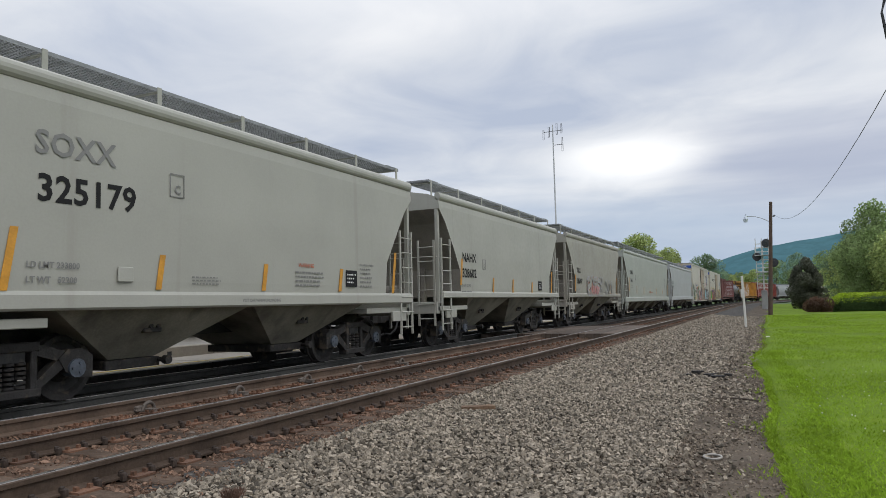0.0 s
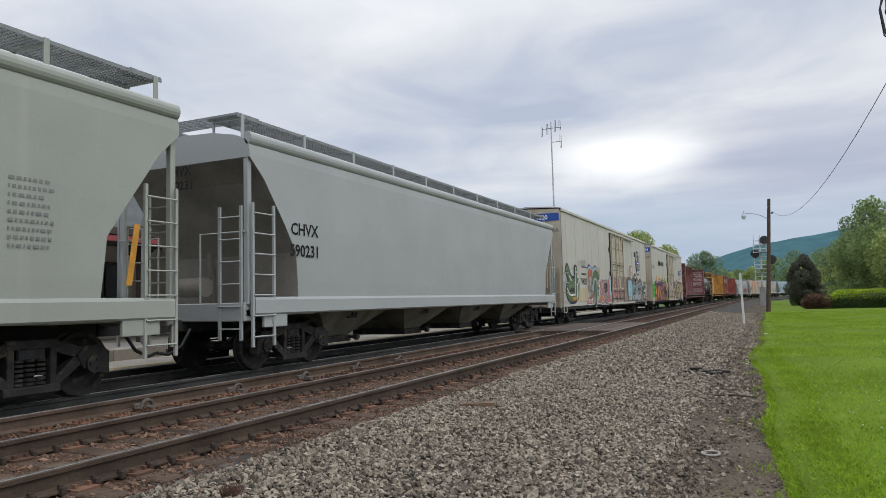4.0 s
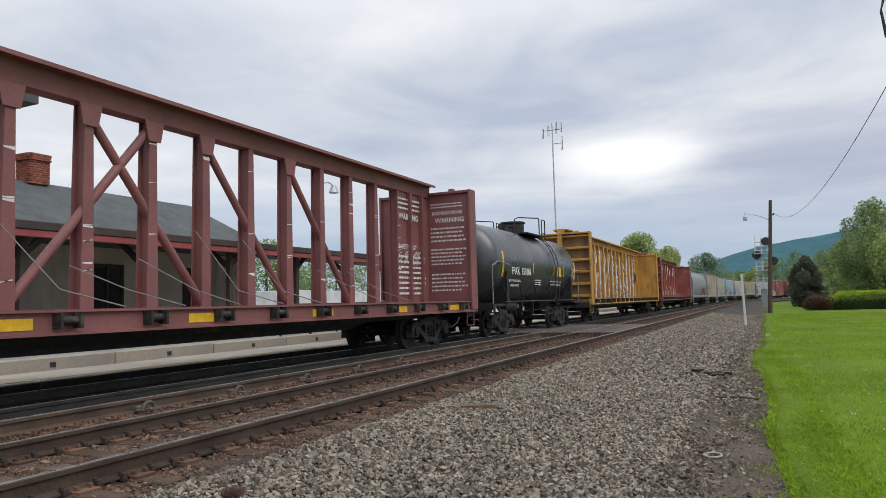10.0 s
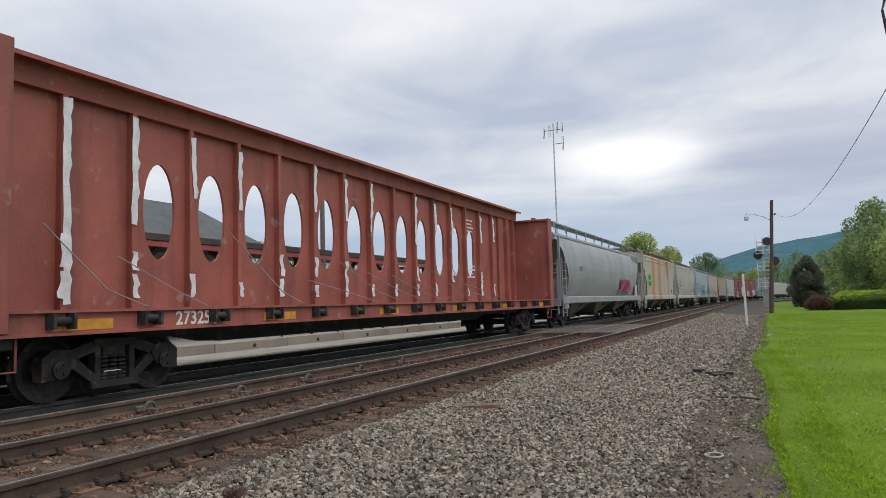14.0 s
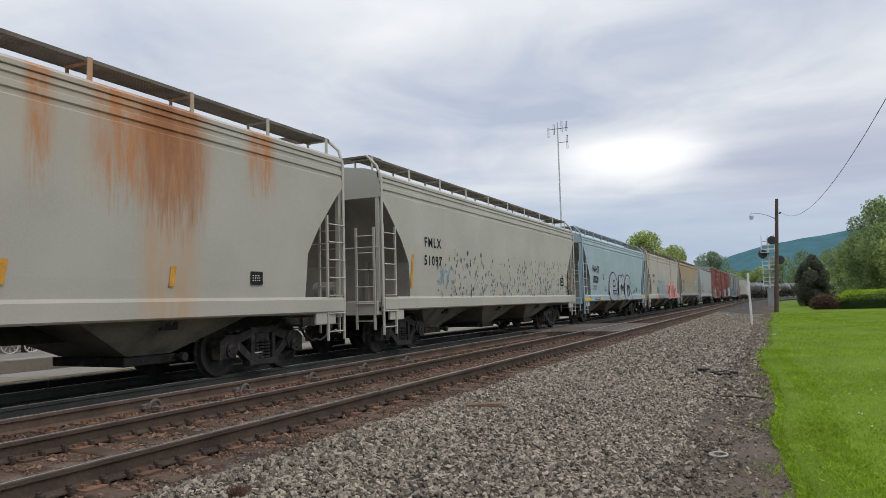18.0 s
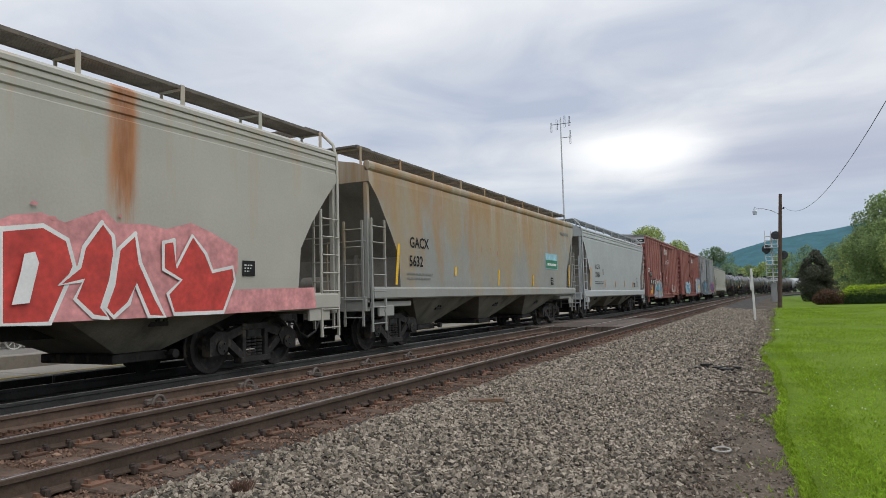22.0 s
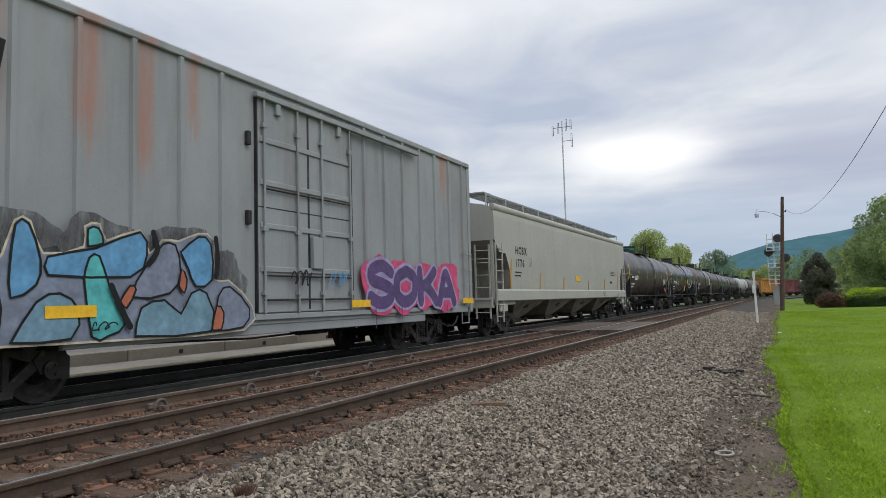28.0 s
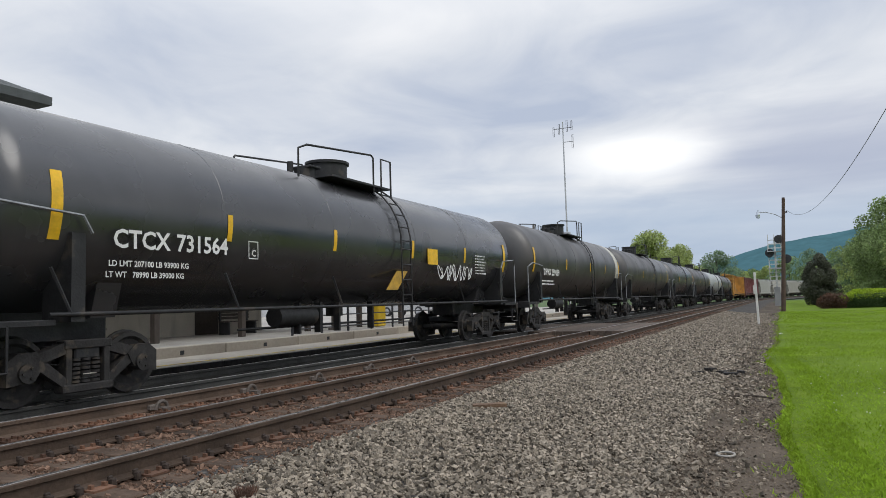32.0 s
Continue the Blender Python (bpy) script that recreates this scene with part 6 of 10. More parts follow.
# ---------------------------------------------------------------- loose stone
def stones(name, n, place, size, material, seed, label):
    """Crushed stones: small uneven boxes, all in one mesh."""
    g = np.random.default_rng(seed)
    base = np.array([(x, y, z) for z in (-1, 1) for y in (-1, 1) for x in (-1, 1)], float)
    fc = np.array([(0, 2, 3, 1), (4, 5, 7, 6), (0, 1, 5, 4), (2, 6, 7, 3), (0, 4, 6, 2), (1, 3, 7, 5)])
    P = place(g, n)
    n = len(P)
    v = base[None] * (1 + g.uniform(-0.45, 0.25, (n, 8, 3)))
    sc = g.uniform(0.55, 1.25, (n, 1, 1)) * size * np.stack([g.uniform(0.8, 1.3, n), g.uniform(0.6, 1.0, n), g.uniform(0.4, 0.75, n)], 1)[:, None, :]
    v = v * sc
    q = g.normal(size=(n, 4))
    q[:, 1:3] *= 0.45
    q /= np.linalg.norm(q, axis=1, keepdims=True)
    w, x, y, z = q.T
    Rm = np.stack([1 - 2 * (y * y + z * z), 2 * (x * y - z * w), 2 * (x * z + y * w), 2 * (x * y + z * w), 1 - 2 * (x * x + z * z), 2 * (y * z - x * w), 2 * (x * z - y * w), 2 * (y * z + x * w), 1 - 2 * (x * x + y * y)], 1).reshape(n, 3, 3)
    v = np.einsum("nij,nkj->nki", Rm, v) + P[:, None, :]
    f = (fc[None] + 8 * np.arange(n)[:, None, None]).reshape(-1, 4)
    me = bpy.data.meshes.new(name)
    me.from_pydata(v.reshape(-1, 3).tolist(), [], f.tolist())
    me.materials.append(material)
    return tagged(new(name, me), label, "stones", "", "stuff")


def on_bed(x, y, up):
    z = np.interp(y, [-1.0, 0.2, 1.6, 2.4, 3.3, 4.2, 7.2, 11.2], [-0.46, -0.44, -0.43, -0.40, -0.31, -0.215, -0.20, -0.21])
    return np.stack([x, y, z + up], 1)


def near_ballast(g, n):
    x = -3.0 + 16 * g.random(n) ** 0.95
    y = 4.25 - 3.25 * g.random(n) ** 1.25
    y = np.where(g.random(n) < 0.015, g.uniform(0.2, 1.6, n), y)
    return on_bed(x, y, g.uniform(0.0, 0.035, n))


def far_ballast(g, n):
    x = 12 + 48 * g.random(n) ** 1.5
    y = 4.3 - 3.2 * g.random(n) ** 1.35
    y = np.where(g.random(n) < 0.05, g.uniform(0.4, 2.0, n), y)
    return on_bed(x, y, g.uniform(0.0, 0.03, n))


def path_bits(g, n):
    x = 1.5 + 40 * g.random(n) ** 1.7
    y = -0.45 + 2.9 * g.random(n) ** 0.72
    return on_bed(x, y, g.uniform(-0.008, 0.010, n))


def path_stones(g, n):
    x = 1.5 + 36 * g.random(n) ** 1.5
    y = 0.15 + 2.2 * g.random(n) ** 0.5
    return on_bed(x, y, g.uniform(-0.008, 0.014, n))


def crib(g, n):
    """Stones fill the cribs between the ties and lie only here and there on them."""
    x = 0.5 + 30 * g.random(n) ** 1.2
    y = g.uniform(3.95, 8.3, n)
    off = np.abs((x + 1.5 + 0.265) % 0.53 - 0.265)
    keep = (off > 0.125) | (g.random(n) < 0.12)
    x, y = x[keep], y[keep]
    return on_bed(x, y, g.uniform(-0.03, 0.012, len(x)))


def dust(g, n):
    x = 0.5 + 22 * g.random(n) ** 1.3
    y = np.where(g.random(n) < 0.45, g.normal(4.35, 0.22, n), g.uniform(4.6, 8.2, n))
    return on_bed(x, y, g.uniform(-0.01, 0.022, n))


stones("ballast_stones", 52000, near_ballast, 0.0215, G_STONE, 1, "loose crushed grey ballast stones")
stones("far_ballast_stones", 34000, far_ballast, 0.033, G_STONE, 2, "loose crushed grey ballast stones farther along")
stones("path_pebbles", 60000, path_bits, 0.0125, G_STONE_P, 3, "small stones trodden into the path")
stones("path_stones", 9000, path_stones, 0.020, G_STONE, 8, "scattered crushed stones on the path")
stones("track_dust", 26000, dust, 0.011, G_STONE_B, 9, "fine rust-brown grit beside the rails")
stones("track_stones", 24000, crib, 0.026, G_STONE_B, 5, "rust-dusted stones between the rails")


def grass():
    g = np.random.default_rng(7)
    n = 300000
    x = -3.0 + 67 * g.random(n) ** 2.0
    y = -9.0 * g.random(n) ** 1.1
    e = np.interp(x, np.linspace(-5, 70, 500), [lawn_edge(k) for k in np.linspace(-5, 70, 500)])
    y = e + np.abs(g.normal(0, 0.06, n)) * (1 + 2.2 * (np.sin(x * 2.1) + np.sin(x * 5.3 + 1.0) > 0.5)) + y * (0.55 + np.maximum(x, 0.0) / 20)
    h = g.uniform(0.02, 0.05, n)
    a = g.uniform(0, 6.28, n)
    w = g.uniform(0.003, 0.006, n) * (1 + np.maximum(x, 0.0) / 12)
    near = g.random(n) < 0.08
    x = np.where(near, 2.5 + 20 * g.random(n) ** 1.4, x)
    e = np.interp(x, np.linspace(-5, 70, 500), [lawn_edge(k) for k in np.linspace(-5, 70, 500)])
    y = np.where(near, e + 0.03 - 0.7 * g.random(n) ** 1.5, y)
    lx, ly = g.normal(0, 0.03, n), g.normal(0, 0.03, n)
    z0 = -0.43 + 0.03 * np.clip((e - y) * 2, 0, 1)
    p0 = np.stack([x + np.cos(a) * w, y + np.sin(a) * w, z0], 1)
    p1 = np.stack([x - np.cos(a) * w, y - np.sin(a) * w, z0], 1)
    p2 = np.stack([x + lx, y + ly, z0 + h], 1)
    v = np.stack([p0, p1, p2], 1).reshape(-1, 3)
    me = bpy.data.meshes.new("grass")
    me.from_pydata(v.tolist(), [], np.arange(3 * n).reshape(-1, 3).tolist())
    me.materials.append(mat("grass_blades", (0.230, 0.345, 0.030), 0.8, var=0.22, scale=0.5, fine=6, bump=0, island=0.3, leaf=0.5, spec=0.15))
    tagged(new("grass", me), "short bright green grass blades", "grass", "", "stuff")
    # clover flowers
    mb, r = MB(), random.Random(8)
    for i in range(46):
        xx = 9 + r.random() * 14
        yy = lawn_edge(xx) - 0.4 - r.random() * 2.2
        mb.cyl((xx, yy, -0.34), (xx, yy, -0.328), 0.008, 6)
    ob = part("clover_flowers", mb, mat("white_clover", (0.65, 0.66, 0.60), 0.8))
    tagged(ob, "white clover heads in the lawn", "flowers", "", "stuff")


grass()


# ---------------------------------------------------------------- trees and hills
LEAF = {
    "green": mat("green_leaves", (0.235, 0.315, 0.125), 0.75, var=0.35, scale=0.25, fine=2, bump=0, island=0.35, leaf=0.5),
    "light": mat("light_spring_leaves", (0.36, 0.425, 0.155), 0.75, var=0.3, scale=0.25, fine=2, bump=0, island=0.35, leaf=0.5),
    "dark": mat("dark_green_needles", (0.120, 0.128, 0.090), 0.8, var=0.35, scale=0.3, fine=2, bump=0, island=0.35, leaf=0.5),
    "blue": mat("blue_green_leaves", (0.20, 0.285, 0.16), 0.75, var=0.35, scale=0.25, fine=2, bump=0, island=0.35, leaf=0.5),
    "brown": mat("grey_brown_twigs_and_leaves", (0.11, 0.115, 0.075), 0.85, var=0.35, scale=0.4, fine=2, bump=0, island=0.3, leaf=0.35),
    "hedge": mat("clipped_hedge_leaves", (0.06, 0.10, 0.03), 0.8, var=0.3, scale=0.5, fine=3, bump=0, island=0.35, leaf=0.5),
    "hedge_top": mat("fresh_yellow_green_shoots", (0.32, 0.43, 0.03), 0.75, var=0.25, scale=0.5, fine=3, bump=0, island=0.3, leaf=0.35),
    "red": mat("red_brown_shrub_leaves", (0.13, 0.075, 0.05), 0.8, var=0.3, scale=0.6, fine=3, bump=0, island=0.35, leaf=0.5),
}
BARK = mat("grey_brown_bark", (0.085, 0.068, 0.055), 0.95, var=0.3, scale=3, fine=20, bump=0.3)


def leaves(name, centres, radii, n, size, material, seed, parent, flat=1.0):
    """Many small leaf clumps on the shells of overlapping clouds."""
    g = np.random.default_rng(seed)
    c, r = np.array(centres), np.array(radii)
    k = g.choice(len(c), n, p=(r ** 2) / (r ** 2).sum())
    d = g.normal(size=(n, 3))
    d /= np.linalg.norm(d, axis=1, keepdims=True)
    p = c[k] + d * (r[k] * g.uniform(0.45, 1.08, n) ** 0.6)[:, None] * np.array([1, 1, flat])
    u = g.normal(size=(n, 3))
    u /= np.linalg.norm(u, axis=1, keepdims=True)
    w = np.cross(u, g.normal(size=(n, 3)))
    w /= np.linalg.norm(w, axis=1, keepdims=True)
    s = (size * g.uniform(0.5, 1.3, n))[:, None]
    v = np.stack([p - u * s, p + w * s * 0.6, p + u * s, p - w * s * 0.6], 1).reshape(-1, 3)
    me = bpy.data.meshes.new(name)
    me.from_pydata(v.tolist(), [], np.arange(4 * n).reshape(-1, 4).tolist())
    me.materials.append(material)
    ob = new(name, me)
    ob.parent = parent
    return ob


def tree(x, y, h, w, leaf, seed, label, n=4500, base=-0.5, low=0.22, clumps=26, size=0.30, name="tree", group="trees"):
    r = random.Random(seed)
    w, n, size = w * 1.28, int(n * 2.7), size * 0.58
    root = thing(name, label, "tree", group, at=pose(x, y, base))
    tr = MB()
    rings = []
    for k in range(6):
        f = k / 5
        rr = 0.028 * h * (1 - 0.8 * f)
        ox, oy = r.uniform(-.02, .02) * h * f, r.uniform(-.02, .02) * h * f
        rings.append([(ox + math.cos(a) * rr, oy + math.sin(a) * rr, f * h * 0.8) for a in [6.283 * i / 8 for i in range(8)]])
    tr.loft(rings)
    cs, rs = [], []
    for i in range(clumps):
        f = low + (1 - low) * (i + 0.5) / clumps
        prof = math.sin(math.pi * min(1, max(0.08, (f - low * 0.6) / (1 - low * 0.6))) ** 0.8) ** 0.7
        a, q = r.uniform(0, 6.28), w / 2 * prof * r.uniform(0.35, 0.85)
        c = (math.cos(a) * q, math.sin(a) * q, f * h * 0.95)
        cs.append(c)
        rs.append(max(0.5, w * r.uniform(0.10, 0.21) * (0.55 + 0.5 * prof)))
        if i % 2 == 0:
            tr.cyl((0, 0, max(0.2, f * h * 0.95 - q * 0.9)), c, 0.006 * h, 5, 0.002 * h)
    part("trunk", tr, BARK, root)
    leaves("crown", cs, rs, n, size, LEAF[leaf], seed, root)
    return root


# far side of the tracks
tree(150, 24.5, 14.6, 12.0, "light", 11, "light green leafy tree beyond the tracks", 8000, size=0.36)
tree(166, 20.5, 12.6, 10.5, "light", 12, "broad green tree beyond the tracks", 6500, size=0.36)
tree(205, 16.3, 13.6, 10.5, "blue", 13, "rounded blue-green tree beyond the tracks", 4200, size=0.38)
tree(215, 34.0, 12.5, 11, "green", 14, "green tree beyond the tracks", 2600, size=0.42)
tree(178, 27.0, 12.6, 9, "light", 15, "light green tree beyond the tracks", 2600, size=0.42)


def wood():
    """Woods behind the curve and along the lawn."""
    r = random.Random(21)
    rows = [(268, 30, 9.5, 9, "green"), (282, 22, 9, 8, "light"), (290, 14, 10, 9, "light"), (300, 6, 12.0, 10, "light"), (292, -2, 15, 12, "green"), (300, -10, 18.0, 13, "blue"), (285, -18, 17, 13, "green"),
            (300, -27, 16, 13, "light"), (270, -34, 17, 14, "green"), (310, 38, 9, 9, "green"), (320, 24, 9, 9, "green"), (330, 12, 12, 10, "green"), (262, -44, 18, 14, "blue"), (255, -56, 18, 15, "green")]
    for i, (x, y, h, w, lf) in enumerate(rows):
        tree(x, y, h, w, lf, 30 + i, "leafy tree in the woods behind the curve", 2200, size=0.52, clumps=20, low=0.1, group="woodland trees")


wood()
# the grove behind the hedge
tree(112, -13.2, 14.6, 8.0, "green", 51, "tall open-crowned tree behind the hedge", 5200, size=0.30, clumps=30)
tree(104, -11.6, 10.4, 7.5, "green", 52, "bushy green tree behind the hedge", 5200, size=0.28, low=0.05)
tree(118, -16.5, 15.2, 6.0, "brown", 53, "thin half-bare tree behind the hedge", 900, size=0.26)
tree(100, -15.5, 10.5, 9.0, "light", 54, "light green tree behind the hedge", 4800, size=0.28, low=0.05)
tree(108, -20.0, 13.5, 11.0, "green", 55, "green tree behind the hedge", 4200, size=0.32, low=0.05)
tree(122, -10.6, 8.4, 7.0, "light", 56, "light green tree behind the dark shrub", 3000, size=0.32, low=0.05)
tree(140, -11.5, 9.8, 7.0, "blue", 57, "blue-green tree behind the signal", 3200, size=0.34, low=0.08)
tree(150, -15.0, 12.5, 10.0, "green", 58, "green tree in the grove", 3000, size=0.36, low=0.05)
tree(92, -3.75, 6.0, 3.3, "dark", 59, "dark dense conifer bush at the lawn's end", 8000, size=0.19, low=0.0, clumps=70, name="bush", group="bushes")
tree(172, -16.5, 12.0, 9.0, "light", 60, "light green tree in the grove", 2600, size=0.4, low=0.05)


def hedge():
    root = thing("hedge", "long clipped hedge with yellow-green new growth on top", "hedge", at=pose(0, 0, 0))
    r = random.Random(3)
    core = MB()
    y0, y1 = -4.5, -26.0
    n = 34
    rings = []
    for i in range(n + 1):
        f = i / n
        y = y0 + (y1 - y0) * f
        k = min(1, 0.45 + f * 9)
        ht = 1.72 * k + 0.12 * noise.noise((y * 0.4, 0, 0))
        wd = 1.5 * min(1, 0.55 + f * 8)
        rings.append([(75 + u * wd, y, -0.5 + w * ht) for u, w in ((-1, 0), (-1.02, 0.45), (-0.97, 0.78), (-0.7, 0.95), (0, 1.0), (0.7, 0.95), (1, 0.75), (1, 0))])
    core.loft(rings, True)
    part("hedge_body", core, LEAF["hedge"], root, "dense dark green hedge side")

    def shell(nm, num, lo, hi, m, size, sd):
        g = np.random.default_rng(sd)
        f = g.random(num)
        ang = g.uniform(lo, hi, num)
        k, wd = np.minimum(1, 0.45 + f * 9), 1.55 * np.minimum(1, 0.55 + f * 8)
        ht = 1.75 * k
        y = y0 + (y1 - y0) * f + g.normal(0, 0.03, num)
        # a squarish section
        cx = -np.sign(np.cos(ang)) * np.abs(np.cos(ang)) ** 0.45
        cz = np.abs(np.sin(ang)) ** 0.55
        p = np.stack([75 + cx * wd, y, -0.5 + cz * ht], 1) + g.normal(0, 0.03, (num, 3))
        u = g.normal(size=(num, 3))
        u /= np.linalg.norm(u, axis=1, keepdims=True)
        w = np.cross(u, g.normal(size=(num, 3)))
        w /= np.linalg.norm(w, axis=1, keepdims=True)
        s = (size * g.uniform(0.6, 1.3, num))[:, None]
        v = np.stack([p - u * s, p + w * s * 0.6, p + u * s, p - w * s * 0.6], 1).reshape(-1, 3)
        me = bpy.data.meshes.new(nm)
        me.from_pydata(v.tolist(), [], np.arange(4 * num).reshape(-1, 4).tolist())
        me.materials.append(m)
        o = new(nm, me)
        o.parent = root

    shell("hedge_leaves", 14000, 0.02, 0.42, LEAF["hedge"], 0.075, 5)
    shell("new_growth", 26000, 0.34, 2.2, LEAF["hedge_top"], 0.075, 6)
    sh = thing("shrub", "rounded red-brown shrub at the hedge's end", "shrub", at=pose(73.2, -3.9, -0.5))
    cs = [(r.uniform(-.5, .5), r.uniform(-.75, .75), r.uniform(0.35, 1.0)) for _ in range(16)]
    leaves("shrub_leaves", cs, [r.uniform(0.42, 0.62) for _ in cs], 5200, 0.085, LEAF["red"], 9, sh)
    st = MB()
    for i in range(8):
        a = i * 0.785
        st.cyl((math.cos(a) * 0.1, math.sin(a) * 0.1, -0.05), (math.cos(a) * 0.6, math.sin(a) * 0.7, 1.0), 0.02, 5)
    part("stems", st, BARK, sh)


hedge()


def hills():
    # distance haze is put into the hillside's blue-green base colour
    hm = mat("hazed_far_hillside", (0.062, 0.135, 0.155), 1.0, var=0.12, scale=0.012, fine=0.05, bump=0, spec=0.0)
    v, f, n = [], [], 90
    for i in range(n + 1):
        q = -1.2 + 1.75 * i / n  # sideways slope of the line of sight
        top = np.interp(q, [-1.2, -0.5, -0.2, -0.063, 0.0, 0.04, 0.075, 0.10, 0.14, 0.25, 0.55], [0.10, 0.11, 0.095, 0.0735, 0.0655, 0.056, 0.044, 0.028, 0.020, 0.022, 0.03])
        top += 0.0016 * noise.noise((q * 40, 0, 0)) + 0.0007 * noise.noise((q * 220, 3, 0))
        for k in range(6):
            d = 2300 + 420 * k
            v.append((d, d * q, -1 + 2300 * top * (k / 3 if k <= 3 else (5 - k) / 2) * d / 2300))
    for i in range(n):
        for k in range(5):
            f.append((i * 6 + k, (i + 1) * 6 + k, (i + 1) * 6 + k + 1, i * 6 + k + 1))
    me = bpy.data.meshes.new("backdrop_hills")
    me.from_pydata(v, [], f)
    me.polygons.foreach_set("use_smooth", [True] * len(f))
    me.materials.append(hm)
    tagged(new("backdrop_hills", me), "wooded ridge in the far distance, haze painted in as blue-green", "hill", "", "structure")


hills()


# ---------------------------------------------------------------- poles, signal, mast
WOODPOLE = mat("weathered_brown_pole_timber", (0.085, 0.055, 0.042), 0.95, var=0.25, scale=2, fine=20, bump=0.2, streak=((0.05, 0.035, 0.03), 0.3, 9, 0.4))
STEEL = mat("galvanised_steel", (0.45, 0.46, 0.47), 0.5, 0.4, var=0.15, scale=4)
DARKSTEEL = mat("dark_painted_steel", (0.035, 0.036, 0.04), 0.6, var=0.3, scale=4)
WHITEPAINT = mat("chalky_white_paint", (0.62, 0.61, 0.58), 0.7, var=0.12, scale=3, spots=((0.35, 0.32, 0.28), 0.15, 5))


def utility_pole():
    x, y = 65.0, 0.15
    p = thing("utility_pole", "leaning brown timber utility pole with a lamp arm", "utility pole", at=pose(x, y, -0.5, 0, 0, 0) @ pose(0, 0, 0, 3.2, 0, 0))
    mb = MB()
    mb.cyl((0, 0, -0.2), (0, 0, 9.62), 0.19, 12, 0.13)
    part("pole", mb, WOODPOLE, p)
    mb = MB()
    mb.tube([(0, 0.12, 7.95), (0, 0.7, 8.25), (0, 1.3, 8.42), (0, 1.85, 8.42)], 0.03, 6)
    part("lamp_arm", mb, STEEL, p)
    mb = MB()
    mb.cyl((0, 1.95, 8.20), (0, 1.95, 8.42), 0.17, 10, 0.11)
    mb.cyl((0, 1.95, 7.92), (0, 1.95, 8.20), 0.15, 10, 0.2)
    mb.cyl((0, 1.95, 8.42), (0, 1.95, 8.60), 0.05, 8)
    part("lamp_head", mb, mat("frosted_lamp_glass", (0.55, 0.60, 0.68), 0.3), p, "round glass lamp under a metal cap")
    mb = MB()
    mb.cyl((0, -0.15, 8.40), (0, -0.26, 8.40), 0.06, 8)
    mb.cyl((0, -0.26, 8.35), (0, -0.26, 8.52), 0.05, 8)
    part("insulator", mb, DARKSTEEL, p)


utility_pole()


def wire(name, a, b, sag, r, label, n=22):
    mb = MB()
    a, b = Vector(a), Vector(b)
    pts = [a.lerp(b, i / n) + Vector((0, 0, -sag * 4 * (i / n) * (1 - i / n))) for i in range(n + 1)]
    mb.tube(pts, r, 5)
    ob = part(name, mb, DARKSTEEL)
    tagged(ob, label, "cable", "overhead wires")


PX, PY = 15.6, -2.98
wire("overhead_wire", (65.0, -0.62, 7.98), (12.0, -3.25, 7.06), 1.96, 0.010, "sagging overhead cable between utility poles")


def transformer_pole():
    p = thing("transformer_pole", "timber utility pole carrying a grey transformer can", "utility pole", at=pose(PX, PY, -0.18))
    mb = MB()
    mb.cyl((0, 0, -0.5), (0, 0, 11.0), 0.16, 12, 0.12)
    part("pole", mb, WOODPOLE, p)
    mb = MB()
    mb.cyl((0, 0.42, 6.75), (0, 0.42, 7.55), 0.23, 18)
    can = part("transformer_can", mb, mat("grey_transformer_paint", (0.20, 0.20, 0.21), 0.5), p, "grey cylindrical transformer can")
    part("lid", MB().cyl((0, 0.42, 7.55), (0, 0.42, 7.60), 0.25, 18), STEEL, can)
    part("base_rim", MB().cyl((0, 0.42, 6.70), (0, 0.42, 6.75), 0.245, 18), DARKSTEEL, can)
    part("hanger_bracket", MB().box(-0.06, 0.06, 0.1, 0.25, 6.9, 7.4), DARKSTEEL, can)
    for yy in (0.30, 0.54):
        part("bushing", MB().cyl((0, yy, 7.6), (0, yy, 7.78), 0.055, 8, 0.03), DARKSTEEL, can)
    for k, (dy, dz, dx) in enumerate(((0.50, 5.95, 0.0), (0.36, 6.0, 0.2), (0.30, 6.25, -0.1))):
        mb = MB()
        mb.tube([(0, 0.64, 7.3 - 0.1 * k), (dx * 0.4, 0.74, 6.8), (dx * 0.7, 0.68, 6.3), (dx, dy, dz), (dx, dy - 0.18, dz + 0.1), (0, 0.1, dz + 0.6)], 0.014, 5)
        part("drop_wire", mb, DARKSTEEL, p)


transformer_pole()


def marker_post():
    p = thing("marker_post", "tall white-painted trackside marker post", "post", at=pose(39.8, 1.27, -0.46) @ pose(0, 0, 0, -1.5, 0, 0))
    mb = MB()
    mb.box(-0.05, 0.05, -0.055, 0.055, -0.1, 2.72, 0.012)
    part("post", mb, WHITEPAINT, p)
    mb = MB()
    mb.box(-0.07, -0.052, -0.06, 0.12, 1.6, 2.05)
    part("plate", mb, WHITEPAINT, p)


marker_post()


